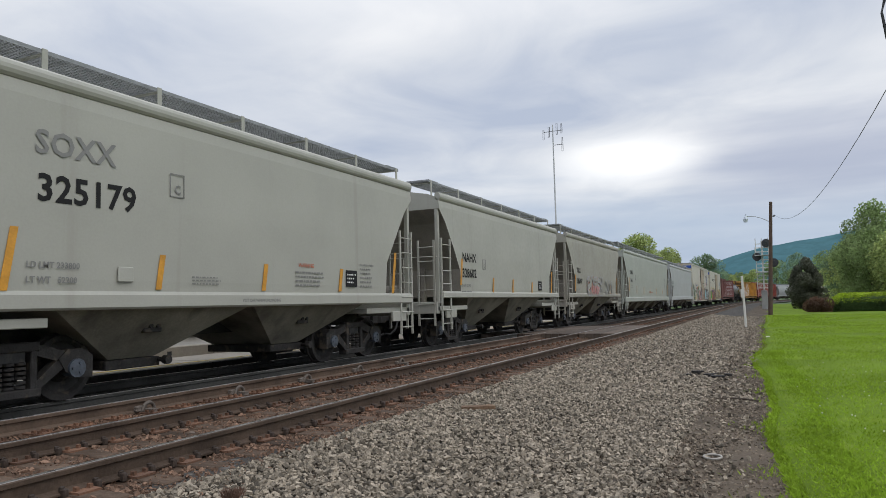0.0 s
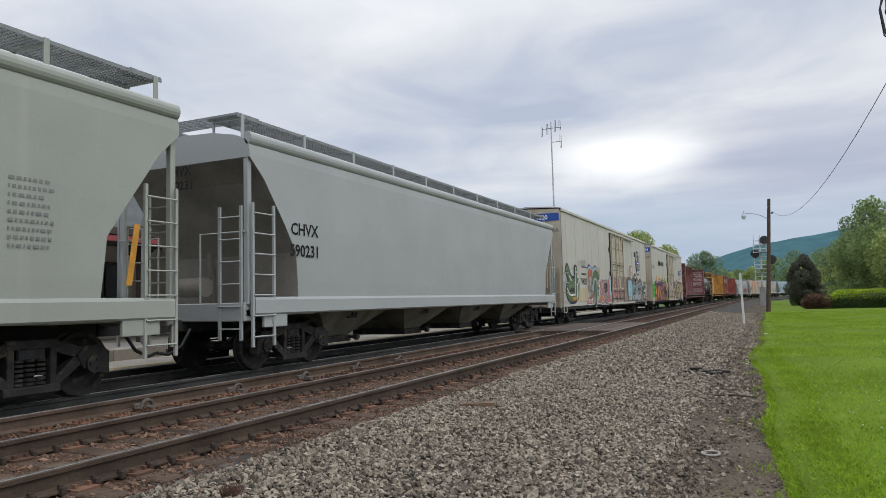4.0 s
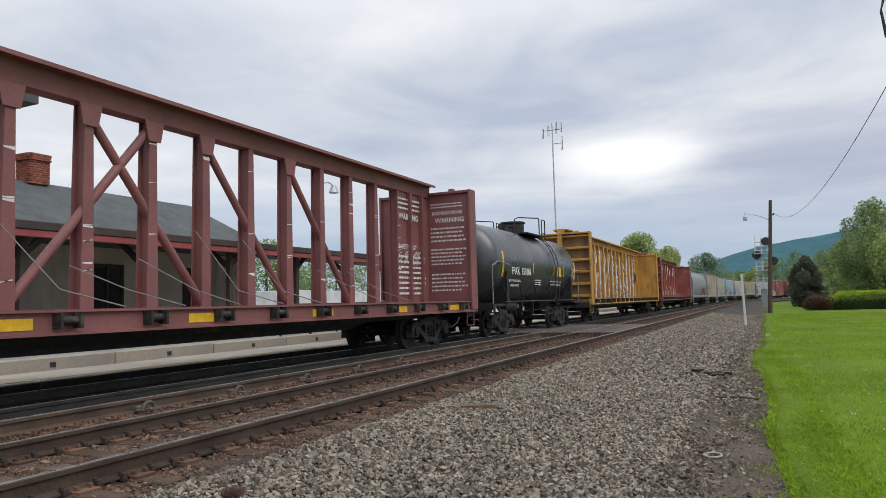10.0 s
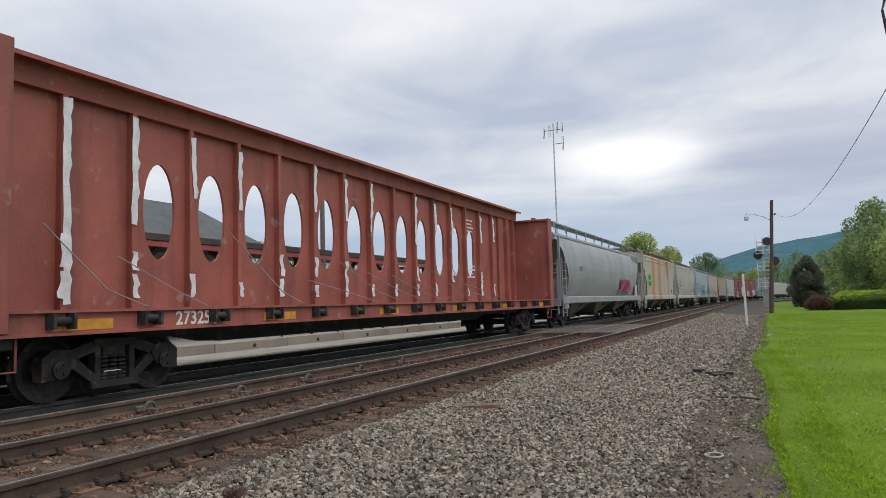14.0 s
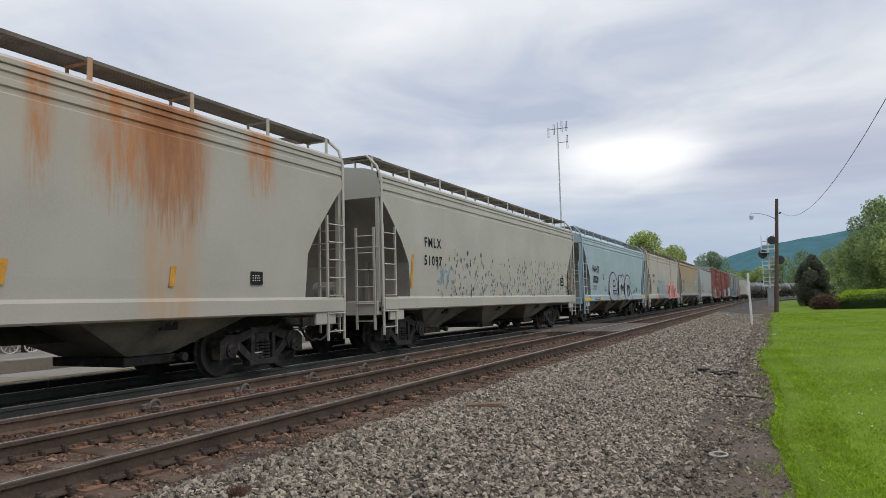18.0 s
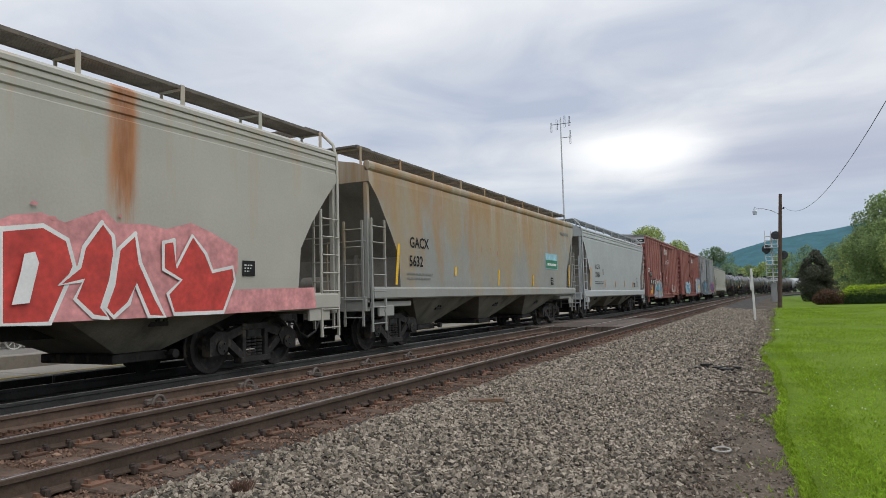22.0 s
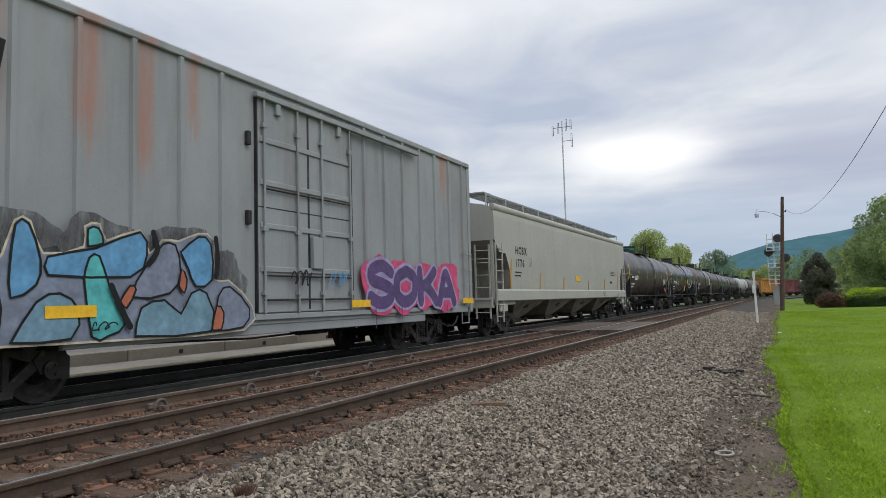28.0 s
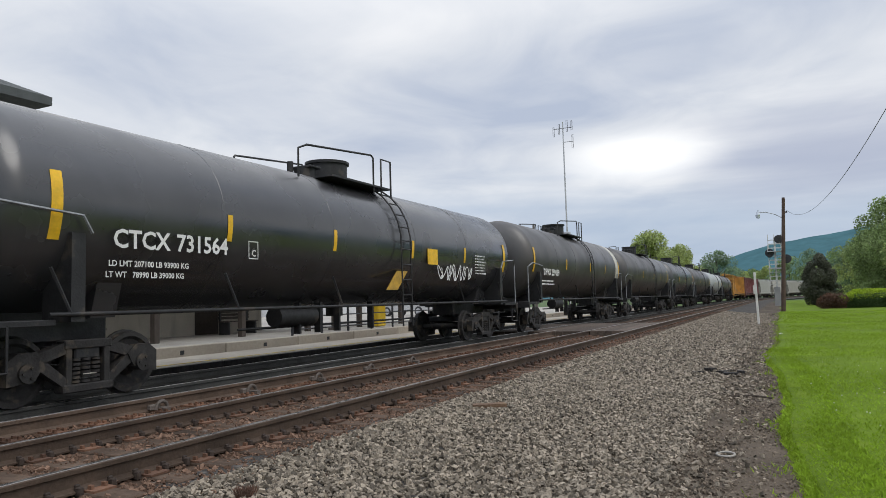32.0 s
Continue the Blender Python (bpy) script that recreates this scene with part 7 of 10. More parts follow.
def signal():
    """A white caged ladder mast with black round targets."""
    p = thing("railway_signal", "white steel signal mast with black round targets and a caged ladder", "signal", at=pose(96.0, 0.75, -0.3))
    mb = MB()
    mb.cyl((0.5, 0, -0.1), (0.5, 0, 8.4), 0.11, 10)
    part("mast", mb, STEEL, p)
    part("mast_base", MB().box(0.15, 0.85, -0.35, 0.35, -0.2, 2.2, 0.03), mat("grey_signal_case", (0.30, 0.30, 0.30), 0.6), p, "grey equipment case at the foot")
    for yy in (-0.72, 0.0, 0.72):
        part("ladder_stile", MB().box(-0.05, 0.05, yy - 0.045, yy + 0.045, 2.3, 8.7), WHITEPAINT, p)
    for k in range(12):
        part("rung", MB().box(-0.06, 0.06, -0.75, 0.75, 2.45 + 0.5 * k, 2.55 + 0.5 * k), WHITEPAINT, p)
    for z in (4.4, 6.5):
        part("service_platform", MB().box(-0.9, 0.5, -0.85, 0.85, z, z + 0.08), STEEL, p)
    for yy, zz, xx in ((-0.50, 8.05, -0.3), (0.62, 6.40, -0.3), (-1.28, 5.60, -0.3)):
        mb = MB()
        mb.cyl((xx, yy, zz), (xx - 0.05, yy, zz), 0.52, 22)
        mb.box(xx, xx + 0.4, yy - 0.2, yy + 0.2, zz - 0.55, zz + 0.4, 0.03)
        hd = part("signal_head", mb, DARKSTEEL, p, "round black target with hooded lamps")
        part("head_bracket", MB().box(xx + 0.4, 0.4, yy - 0.04, yy + 0.04, zz - 0.3, zz - 0.2), STEEL, hd)
        for k in range(3):
            part("lamp_hood", MB().cyl((xx - 0.05, yy, zz + 0.26 - 0.26 * k), (xx - 0.32, yy, zz + 0.26 - 0.26 * k), 0.10, 10), DARKSTEEL, hd)
    mb = MB()
    mb.tube([(-0.8, -0.8, 6.55), (-0.8, -0.8, 7.5), (-0.8, 0.8, 7.5), (-0.8, 0.8, 6.55)], 0.03, 5)
    part("guard_rail", mb, WHITEPAINT, p)


signal()


def antenna():
    x, y = 71.2, 20.0
    p = thing("antenna_mast", "slim radio mast with folded-dipole antenna arms", "antenna", at=pose(x, y, -0.3))
    mb = MB()
    mb.cyl((0, 0, 0), (0, 0, 20.1), 0.11, 8, 0.06)
    part("mast", mb, STEEL, p)
    for yy, z0, z1 in ((0.95, 18.6, 19.6), (0.35, 18.8, 19.9), (-0.5, 19.0, 20.2), (-1.05, 17.2, 18.6), (-1.0, 19.1, 20.1)):
        m2 = MB()
        m2.tube([(0, yy, z0), (0, yy, z1)], 0.028, 5)
        m2.tube([(0, yy + 0.14, z0), (0, yy + 0.14, z1), (0, yy, z1), (0, yy, z0), (0, yy + 0.14, z0)], 0.018, 4)
        part("dipole", m2, DARKSTEEL, p)
    for z in (19.4, 17.9):
        part("cross_arm", MB().tube([(0, 1.0 if z > 19 else 0.0, z), (0, -1.1, z)], 0.03, 5), DARKSTEEL, p)
    mb = MB()
    mb.box(-0.3, 0.3, -0.3, 0.3, 7.4, 8.4, 0.03)
    part("equipment_box", mb, STEEL, p)


antenna()


# ---------------------------------------------------------------- platform and station
PAVE = mat("worn_pale_paving", (0.33, 0.31, 0.275), 0.95, var=0.2, scale=0.6, fine=25, bump=0.12)


def platform():
    root = tagged(new("platform"), "low concrete station platform with a worn yellow line", "platform", "", "structure")
    r = random.Random(5)
    slab = MB().box(0, 3.96, 11.32, 13.08, -0.42, 0.045, 0.012).mesh("platform_slab", CONC)
    for i in range(24):
        part("platform_slab", slab, None, root, at=pose(-20 + 4.0 * i, 0, r.uniform(-0.004, 0.004)))
    # added near-black boards stand in for the shaded band below the edge
    face = mat("edge_shade_black", (0.012, 0.011, 0.010), 0.85, var=0.35, scale=1.5, fine=18, bump=0.2)
    for i in range(24):
        part("edge_board", MB().box(-19.99 + 4.0 * i, -16.03 + 4.0 * i, 11.255, 11.318, -0.42, 0.02, 0.008), face, root, "near-black board added as shade along the platform edge")
    line = mat("worn_yellow_line_paint", (0.48, 0.35, 0.075), 0.8, var=0.25, scale=3, fine=12, bump=0, spots=((0.30, 0.27, 0.20), 0.35, 4))
    for i in range(24):
        part("yellow_line", MB().box(-19.98 + 4.0 * i, -16.06 + 4.0 * i, 11.40, 11.52, 0.05, 0.054), line, root)
    curb = MB().box(0, 2.97, 13.08, 13.36, -0.4, 0.30, 0.02).mesh("curb_block", CONC)
    for i in range(34):
        part("curb_block", curb, None, root, at=pose(-22 + 3.0 * i, 0, r.uniform(-0.008, 0.008)))
    hole = MB().box(-0.06, 0.06, 13.07, 13.09, 0.10, 0.20)
    hm = hole.mesh("drain_slot", DARKSTEEL)
    for i in range(34):
        part("drain_slot", hm, None, root, at=pose(-20.5 + 3.0 * i, -0.002, 0))
    tagged(part("station_pavement", MB().box(-40, 78, 13.36, 60, -0.45, 0.28), PAVE), "worn asphalt forecourt behind the platform", "pavement", "", "structure")


platform()
WALLM = mat("weathered_beige_stucco", (0.52, 0.48, 0.41), 0.9, var=0.15, scale=0.8, streak=((0.20, 0.18, 0.15), 0.25, 2, 0.3))
ROOFM = mat("dark_grey_green_shingle", (0.085, 0.092, 0.092), 0.9, var=0.2, scale=1.5, fine=22, bump=0.2)
FASCIA = mat("faded_red_fascia_paint", (0.34, 0.075, 0.075), 0.7, var=0.2, scale=1.0, fine=12)
TRIM = mat("dark_brown_trim", (0.06, 0.048, 0.04), 0.8, var=0.2, scale=2)
BRICK = mat("red_chimney_brick", (0.26, 0.085, 0.055), 0.9, var=0.2, scale=5, fine=30, bump=0.1, ob_rand=0.3)
GLASS = mat("dim_window_glass", (0.03, 0.033, 0.036), 0.12, var=0.2, bump=0)


def station():
    st = thing("station_building", "long low stucco station with a grey hip roof and red canopy", "building", at=pose(0, 0, 0.28))
    x0, x1, y0, y1, ze, zr = -9.0, 21.6, 18.4, 24.0, 3.25, 5.1
    mb = MB()
    mb.box(x0, x1, y0, y0 + 0.25, 0, ze)
    mb.box(x0, x1, y1 - 0.25, y1, 0, ze)
    mb.box(x0, x0 + 0.25, y0 + 0.25, y1 - 0.25, 0, ze)
    mb.box(x1 - 0.25, x1, y0 + 0.25, y1 - 0.25, 0, ze)
    part("wall", mb, WALLM, st)
    ym = 21.2
    ex0, ex1, ey0, ey1 = x0 - 0.6, x1 + 0.6, 17.9, 24.5
    rx0, rx1 = x0 + 2.2, 21.3
    mb = MB()
    mb.add([(ex0, ey0, ze), (ex1, ey0, ze), (rx1, ym, zr), (rx0, ym, zr), (ex0, ey1, ze), (ex1, ey1, ze), (ex0, ey0, ze - 0.15), (ex1, ey0, ze - 0.15), (ex0, ey1, ze - 0.15), (ex1, ey1, ze - 0.15)],
           [(0, 1, 2, 3), (5, 4, 3, 2), (1, 5, 2), (4, 0, 3), (0, 6, 7, 1), (1, 7, 9, 5), (5, 9, 8, 4), (4, 8, 6, 0), (6, 8, 9, 7)])
    part("roof", mb, ROOFM, st, "dark grey hip roof")
    # chimney in brick courses
    cx, cy = 14.6, 21.2
    core = part("chimney", MB().box(cx - 0.27, cx + 0.27, cy - 0.27, cy + 0.27, zr - 0.7, zr + 0.80), TRIM, st, "square red brick chimney with a stepped cap")
    bk = MB().box(-0.105, 0.105, -0.05, 0.05, 0, 0.066, 0.004).mesh("brick", BRICK)
    for c in range(13):
        o = 0.0 if c < 10 else 0.055
        z = zr - 0.10 + 0.075 * c
        for s in range(4):
            for k in range(3):
                u = -0.215 + 0.215 * k + (0.03 if c % 2 else -0.03)
                m = pose(cx, cy, z, 0, 0, 90 * s) @ pose(u, -0.285 - o, 0)
                part("brick", bk, None, core, at=m)
    # canopy
    mb = MB()
    mb.box(-14, 31.0, 15.0, 18.3, 2.84, 2.96)
    part("canopy_roof", mb, ROOFM, st)
    mb = MB()
    mb.box(-14, 31.0, 14.93, 15.0, 2.62, 2.78, 0.01)
    mb.box(30.93, 31.0, 15.0, 18.3, 2.62, 2.78, 0.01)
    part("fascia", mb, FASCIA, st, "faded red canopy fascia")
    mb = MB()
    mb.box(-14, 31.0, 14.9, 14.98, 2.79, 2.98, 0.01)
    part("gutter", mb, TRIM, st)
    for i in range(13):
        x = -10 + 3.4 * i
        mb = MB()
        mb.box(x - 0.09, x + 0.09, 15.35, 15.53, 0, 2.8, 0.012)
        mb.prism([(15.5, 2.1), (16.4, 2.8), (16.2, 2.8), (15.5, 2.3)], "x", x - 0.05, x + 0.05)
        mb.prism([(x + 0.05, 2.2), (x + 0.75, 2.8), (x + 0.55, 2.8), (x + 0.05, 2.4)], "y", 15.38, 15.46)
        part("canopy_post", mb, TRIM, st)
    for i in range(8):
        x = -6.5 + 3.6 * i
        if i % 3 == 1:
            mb = MB()
            mb.box(x - 0.55, x + 0.55, y0 - 0.03, y0 + 0.02, 0.0, 2.35, 0.01)
            d = part("door", mb, TRIM, st, "dark panelled door")
            for zz in (0.35, 1.3):
                q = MB()
                q.box(x - 0.4, x + 0.4, y0 - 0.055, y0 - 0.032, zz, zz + 0.75, 0.01)
                part("door_panel", q, TRIM, d)
        else:
            mb = MB()
            for a, b, c, d_ in ((x - 0.6, x + 0.6, 0.85, 0.95), (x - 0.6, x + 0.6, 2.25, 2.35), (x - 0.6, x - 0.5, 0.95, 2.25), (x + 0.5, x + 0.6, 0.95, 2.25), (x - 0.03, x + 0.03, 0.95, 2.25)):
                mb.box(a, b, y0 - 0.05, y0 + 0.01, c, d_)
            w = part("window", mb, TRIM, st, "tall sash window in a dark frame")
            for k in (-1, 1):
                part("pane", MB().box(x + k * 0.265 - 0.23, x + k * 0.265 + 0.23, y0 - 0.02, y0 - 0.008, 0.96, 2.24), GLASS, w)
    # two-storey block with a wide eave
    tb = thing("station_tower", "two-storey pale stucco block with a wide dark eave", "building", at=pose(0, 0, 0.28))
    mb = MB()
    mb.box(2.0, 14.4, 24.6, 34.0, 0, 8.3)
    part("wall", mb, mat("cream_stucco", (0.46, 0.42, 0.34), 0.9, var=0.12, scale=0.8), tb)
    mb = MB()
    mb.add([(0.4, 23.0, 8.25), (16.0, 23.0, 8.25), (16.0, 35.6, 8.25), (0.4, 35.6, 8.25), (6.5, 29.3, 11.6), (9.5, 29.3, 11.6), (0.4, 23.0, 8.55), (16.0, 23.0, 8.55), (16.0, 35.6, 8.55), (0.4, 35.6, 8.55)],
           [(0, 3, 2, 1), (0, 1, 7, 6), (1, 2, 8, 7), (2, 3, 9, 8), (3, 0, 6, 9), (6, 7, 5, 4), (7, 8, 5), (8, 9, 4, 5), (9, 6, 4)])
    part("roof", mb, ROOFM, tb, "dark hip roof with deep eaves")
    for k in range(4):
        x = 3.6 + 3.0 * k
        mb = MB()
        mb.box(x - 0.5, x + 0.5, 24.56, 24.62, 5.6, 7.3)
        w = part("window", mb, TRIM, tb)
        part("pane", MB().box(x - 0.42, x + 0.42, 24.53, 24.555, 5.68, 7.22), GLASS, w)


station()


def lamp_post(x, y, h):
    p = thing("lamp_post", "tall grey platform lamp post with a bracket lamp", "lamp post", "platform lamps", at=pose(x, y, 0.28))
    mb = MB()
    mb.cyl((0, 0, -0.3), (0, 0, h), 0.10, 10, 0.08)
    mb.box(-0.16, 0.16, -0.16, 0.16, -0.05, 0.08, 0.02)
    part("post", mb, mat("brown_grey_post_paint", (0.12, 0.105, 0.095), 0.7), p)
    mb = MB()
    mb.tube([(0, 0, h - 0.9), (0.15, 0, h - 0.5), (0.5, 0, h - 0.42), (0.8, 0, h - 0.5)], 0.025, 6)
    part("bracket", mb, STEEL, p)
    mb = MB()
    mb.cyl((0.85, 0, h - 0.5), (0.85, 0, h - 0.78), 0.10, 10, 0.2)
    part("lamp_head", mb, STEEL, p)


lamp_post(21.6, 15.0, 6.0)
lamp_post(47.0, 15.6, 6.2)


def fence():
    f = thing("platform_fence", "black pipe railing along the platform's back", "fence", at=pose(0, 0, 0.28))
    for i in range(16):
        x = 17.6 + 1.55 * i
        part("post", MB().box(x - 0.03, x + 0.03, 13.75, 13.81, 0, 1.0), DARKSTEEL, f)
    for k, z in enumerate((0.18, 0.58, 0.98)):
        part("rail", MB().cyl((17.6, 13.78, z), (40.9, 13.78, z), 0.022, 6), DARKSTEEL, f)
    c = thing("service_cart", "yellow service box standing on the platform", "box", at=pose(24.3, 14.8, 0.28))
    part("body", MB().box(-0.3, 0.3, -0.25, 0.25, 0.02, 0.95, 0.03), mat("yellow_box_paint", (0.60, 0.40, 0.02), 0.5), c)
    part("lid", MB().box(-0.33, 0.33, -0.28, 0.28, 0.95, 1.02, 0.02), DARKSTEEL, c)


fence()


def parked_car(x, y, rz, col, label):
    c = thing("parked_car", label, "car", "parked cars", at=pose(x, y, 0.28, 0, 0, rz))
    pm = mat("car_paint_" + label.split()[0], col, 0.25, 0.1, var=0.05, bump=0)
    sec = [(-2.25, 0.35), (-2.28, 0.75), (-1.95, 0.98), (-1.45, 1.02), (-0.85, 1.42), (0.55, 1.45), (1.15, 1.02), (2.05, 0.86), (2.28, 0.62), (2.25, 0.32)]
    body = MB()
    body.loft([[(u, y0 * (0.86 if w > 1.1 else 1.0), w) for u, w in sec] for y0 in (-0.88, -0.86, 0.86, 0.88)], False)
    part("body", body, pm, c)
    for s in (-1, 1):
        part("side_window", MB().prism([(-1.25, 1.05), (-0.8, 1.36), (0.5, 1.39), (0.95, 1.05)], "y", s * 0.80, s * 0.885), GLASS, c)
        for x2 in (-1.42, 1.42):
            w = part("wheel", MB().cyl((x2, s * 0.70, 0.33), (x2, s * 0.91, 0.33), 0.33, 18), DARKSTEEL, c)
            part("rim", MB().cyl((x2, s * 0.90, 0.33), (x2, s * 0.925, 0.33), 0.21, 12), STEEL, w)
        part("head_lamp", MB().box(2.18, 2.27, s * 0.5, s * 0.8, 0.62, 0.76, 0.02), WHITEPAINT, c)
    part("bumper", MB().box(2.2, 2.32, -0.8, 0.8, 0.35, 0.52, 0.03), DARKSTEEL, c)




def flower_wagon():
    c = thing("wagon", "small white wooden wagon with spoked wheels before the station", "wagon", at=pose(10.2, 15.6, 0.28, 0, 0, -4))
    for k in range(4):
        part("slat", MB().box(-0.34, 0.34, -0.2 + 0.1 * k, -0.12 + 0.1 * k, 0.32, 0.36), WHITEPAINT, c)
    part("side_board", MB().box(-0.36, 0.36, -0.24, -0.21, 0.30, 0.52, 0.006), WHITEPAINT, c)
    for x, q in ((-0.24, 0.20), (0.24, 0.16)):
        for y in (-0.28, 0.28):
            w = part("wheel", MB().tube([(x + math.cos(a) * q, y, q + math.sin(a) * q) for a in [6.283 * i / 16 for i in range(17)]], 0.018, 6), WHITEPAINT, c)
            for i in range(4):
                a = i * 0.785
                part("spoke", MB().cyl((x - math.cos(a) * q, y, q - math.sin(a) * q), (x + math.cos(a) * q, y, q + math.sin(a) * q), 0.01, 5), WHITEPAINT, w)
        part("axle", MB().cyl((x, -0.28, q), (x, 0.28, q), 0.016, 6), WHITEPAINT, c)


def bench(x, y):
    b = thing("bench", "dark slatted platform bench before the station wall", "bench", "platform benches", at=pose(x, y, 0.28))
    for k in range(4):
        part("seat_slat", MB().box(-0.8, 0.8, -0.2 + 0.11 * k, -0.11 + 0.11 * k, 0.43, 0.46, 0.005), TRIM, b)
        part("back_slat", MB().box(-0.8, 0.8, 0.25, 0.28, 0.52 + 0.11 * k, 0.61 + 0.11 * k, 0.005), TRIM, b)
    for s in (-1, 1):
        part("leg", MB().box(s * 0.62, s * 0.70, -0.2, 0.24, 0.0, 0.425, 0.01), DARKSTEEL, b)
        part("back_post", MB().box(s * 0.62, s * 0.70, 0.20, 0.25, 0.425, 0.98), DARKSTEEL, b)


flower_wagon()
bench(12.1, 16.4)
bench(19.0, 17.2)
parked_car(44.0, 24.0, 80, (0.50, 0.50, 0.50), "pale hatchback parked behind the platform")
parked_car(56.0, 24.5, 80, (0.15, 0.16, 0.18), "dark saloon parked behind the platform")
tagged(part("depot_wall", MB().box(52, 75, 40, 46, 0.2, 2.7, 0.05), mat("pale_metal_siding", (0.55, 0.56, 0.56), 0.7, var=0.15, scale=1)), "low pale shed behind the station", "building")
tree(64, 52, 9, 9, "green", 81, "green tree behind the station", 2200, size=0.3)
tree(90, 60, 9, 12, "green", 82, "green tree behind the station", 2200, size=0.34)


def crossing():
    root = tagged(new("crossing_deck"), "timber crossing deck laid between the rails", "crossing", "", "structure")
    pm = MB().box(-1.9, 1.9, -0.13, 0.13, -0.20, -0.015, 0.012).mesh("plank", mat("grey_crossing_plank", (0.092, 0.070, 0.055), 0.95, var=0.25, scale=2, fine=16, bump=0.2, ob_rand=0.25))
    for y in [Y_R1 + 0.25 + 0.27 * k for k in range(5)] + [Y_R2 + 0.28 + 0.27 * k for k in range(8)] + [Y_R4 + 0.25 + 0.27 * k for k in range(5)]:
        for k in range(2):
            part("plank", pm, None, root, at=pose(27.2 + 3.85 * k, y, 0))


crossing()


# ---------------------------------------------------------------- litter on the path
def litter():
    w = part("wood_scrap", MB().prism([(-0.23, -0.035), (0.24, -0.05), (0.22, 0.04), (-0.20, 0.05)], "z", 0.0, 0.045), mat("split_brown_wood", (0.15, 0.095, 0.06), 0.95, var=0.3, scale=6, fine=30, bump=0.2), at=pose(8.78, 3.64, -0.232, 6, 0, -52))
    tagged(w, "short split piece of brown timber on the ballast", "wood")
    ring = MB().tube([(math.cos(a) * 0.11, math.sin(a) * 0.085, 0) for a in [6.283 * i / 18 for i in range(19)]], 0.012, 6)
    tagged(part("metal_ring", ring, mat("dull_galvanised_ring", (0.33, 0.31, 0.28), 0.6, 0.3), at=pose(7.62, 0.62, -0.412)), "oval galvanised metal ring lying on the path", "ring")
    r = random.Random(6)
    dk = mat("charred_debris", (0.022, 0.020, 0.019), 0.95, var=0.4, scale=8, bump=0.3)
    for i in range(14):
        x, y = 15.3 + r.uniform(-0.35, 0.35), 0.85 + 0.85 * (i / 13) + r.uniform(-.05, .05)
        mb = MB()
        blobs = [(math.cos(a) * r.uniform(0.03, 0.10), math.sin(a) * r.uniform(0.03, 0.07)) for a in [6.283 * k / 7 for k in range(7)]]
        mb.prism([(1.3 * u, 1.3 * w) for u, w in blobs], "z", -0.01, r.uniform(0.03, 0.08))
        tagged(part("debris", mb, dk, at=pose(x, y, -0.415, 0, 0, r.uniform(0, 360))), "dark charred scrap lying on the path", "debris", "charred scraps")
    tagged(part("stick", MB().tube([(0, 0, 0), (0.1, 0.3, 0.02), (0.05, 0.62, 0.01)], 0.015, 5), BARK, at=pose(11.9, 0.25, -0.42)), "thin crooked stick at the lawn's edge", "stick")
    tuft = MB()
    for i in range(260):
        a, q, h = r.uniform(0, 6.28), r.uniform(0.0, 0.075), r.uniform(0.02, 0.085)
        d = r.uniform(0.01, 0.05)
        tuft.cyl((math.cos(a) * q, math.sin(a) * q, -0.01), (math.cos(a) * (q + d), math.sin(a) * (q + d), h), 0.004, 4, 0.0015)
    tagged(part("dried_weed", tuft, mat("dry_brown_weed", (0.115, 0.062, 0.042), 0.95, var=0.4, scale=9, fine=40, bump=0.1), at=pose(4.20, 3.75, -0.245)), "dried red-brown weed clump among the stones", "weed")
    tagged(part("paper_scrap", MB().prism([(-0.16, -0.05), (0.13, -0.08), (0.17, 0.05), (-0.1, 0.08)], "z", 0, 0.03), WHITEPAINT, at=pose(30.2, 0.2, -0.42)), "crumpled white paper at the lawn's edge", "litter")


litter()


# ---------------------------------------------------------------- the train
SIDE = -1.616
BK, WL, GL = M["lettering"], M["white_lettering"], M["grey_lettering"]


def placard(car, x, z, y=SIDE, w=0.42, h=0.34):
    part("data_plate", MB().box(x, x + w, y - 0.006, y, z, z + h), BK, car, "black stencilled data panel")
    bars(car, x + 0.04, z + 0.05, y - 0.007, w - 0.1, h - 0.1, 3, WL, int(x * 10))


def frame_mark(car, x, z, y=SIDE, s=0.28, m=None):
    mb = MB()
    for a, b, c, d in ((x, x + s, z, z + 0.015), (x, x + s, z + s * 1.2, z + s * 1.2 + 0.015), (x, x + 0.015, z, z + s * 1.2), (x + s - 0.015, x + s, z, z + s * 1.2)):
        mb.box(a, b, y - 0.004, y, c, d)
    part("clearance_mark", mb, m or GL, car)
    letter(car, "C", s * 0.45, x + s * 0.3, z + s * 0.2, y - 0.005, m or GL)


def reporting(car, mark, number, x, z1, z2, h, y=SIDE, m=None, end=True, L=None, sp=1.0, endz=3.55):
    letter(car, mark, h, x, z1, y, m or BK, spacing=sp)
    letter(car, number, h, x - 0.03, z2, y, m or BK, spacing=sp)
    if end and L:
        letter(car, mark, 0.16, 0.35, endz, -L / 2 - 0.012, m or BK, end=True)
        letter(car, number, 0.16, 0.35, endz - 0.26, -L / 2 - 0.012, m or BK, end=True)


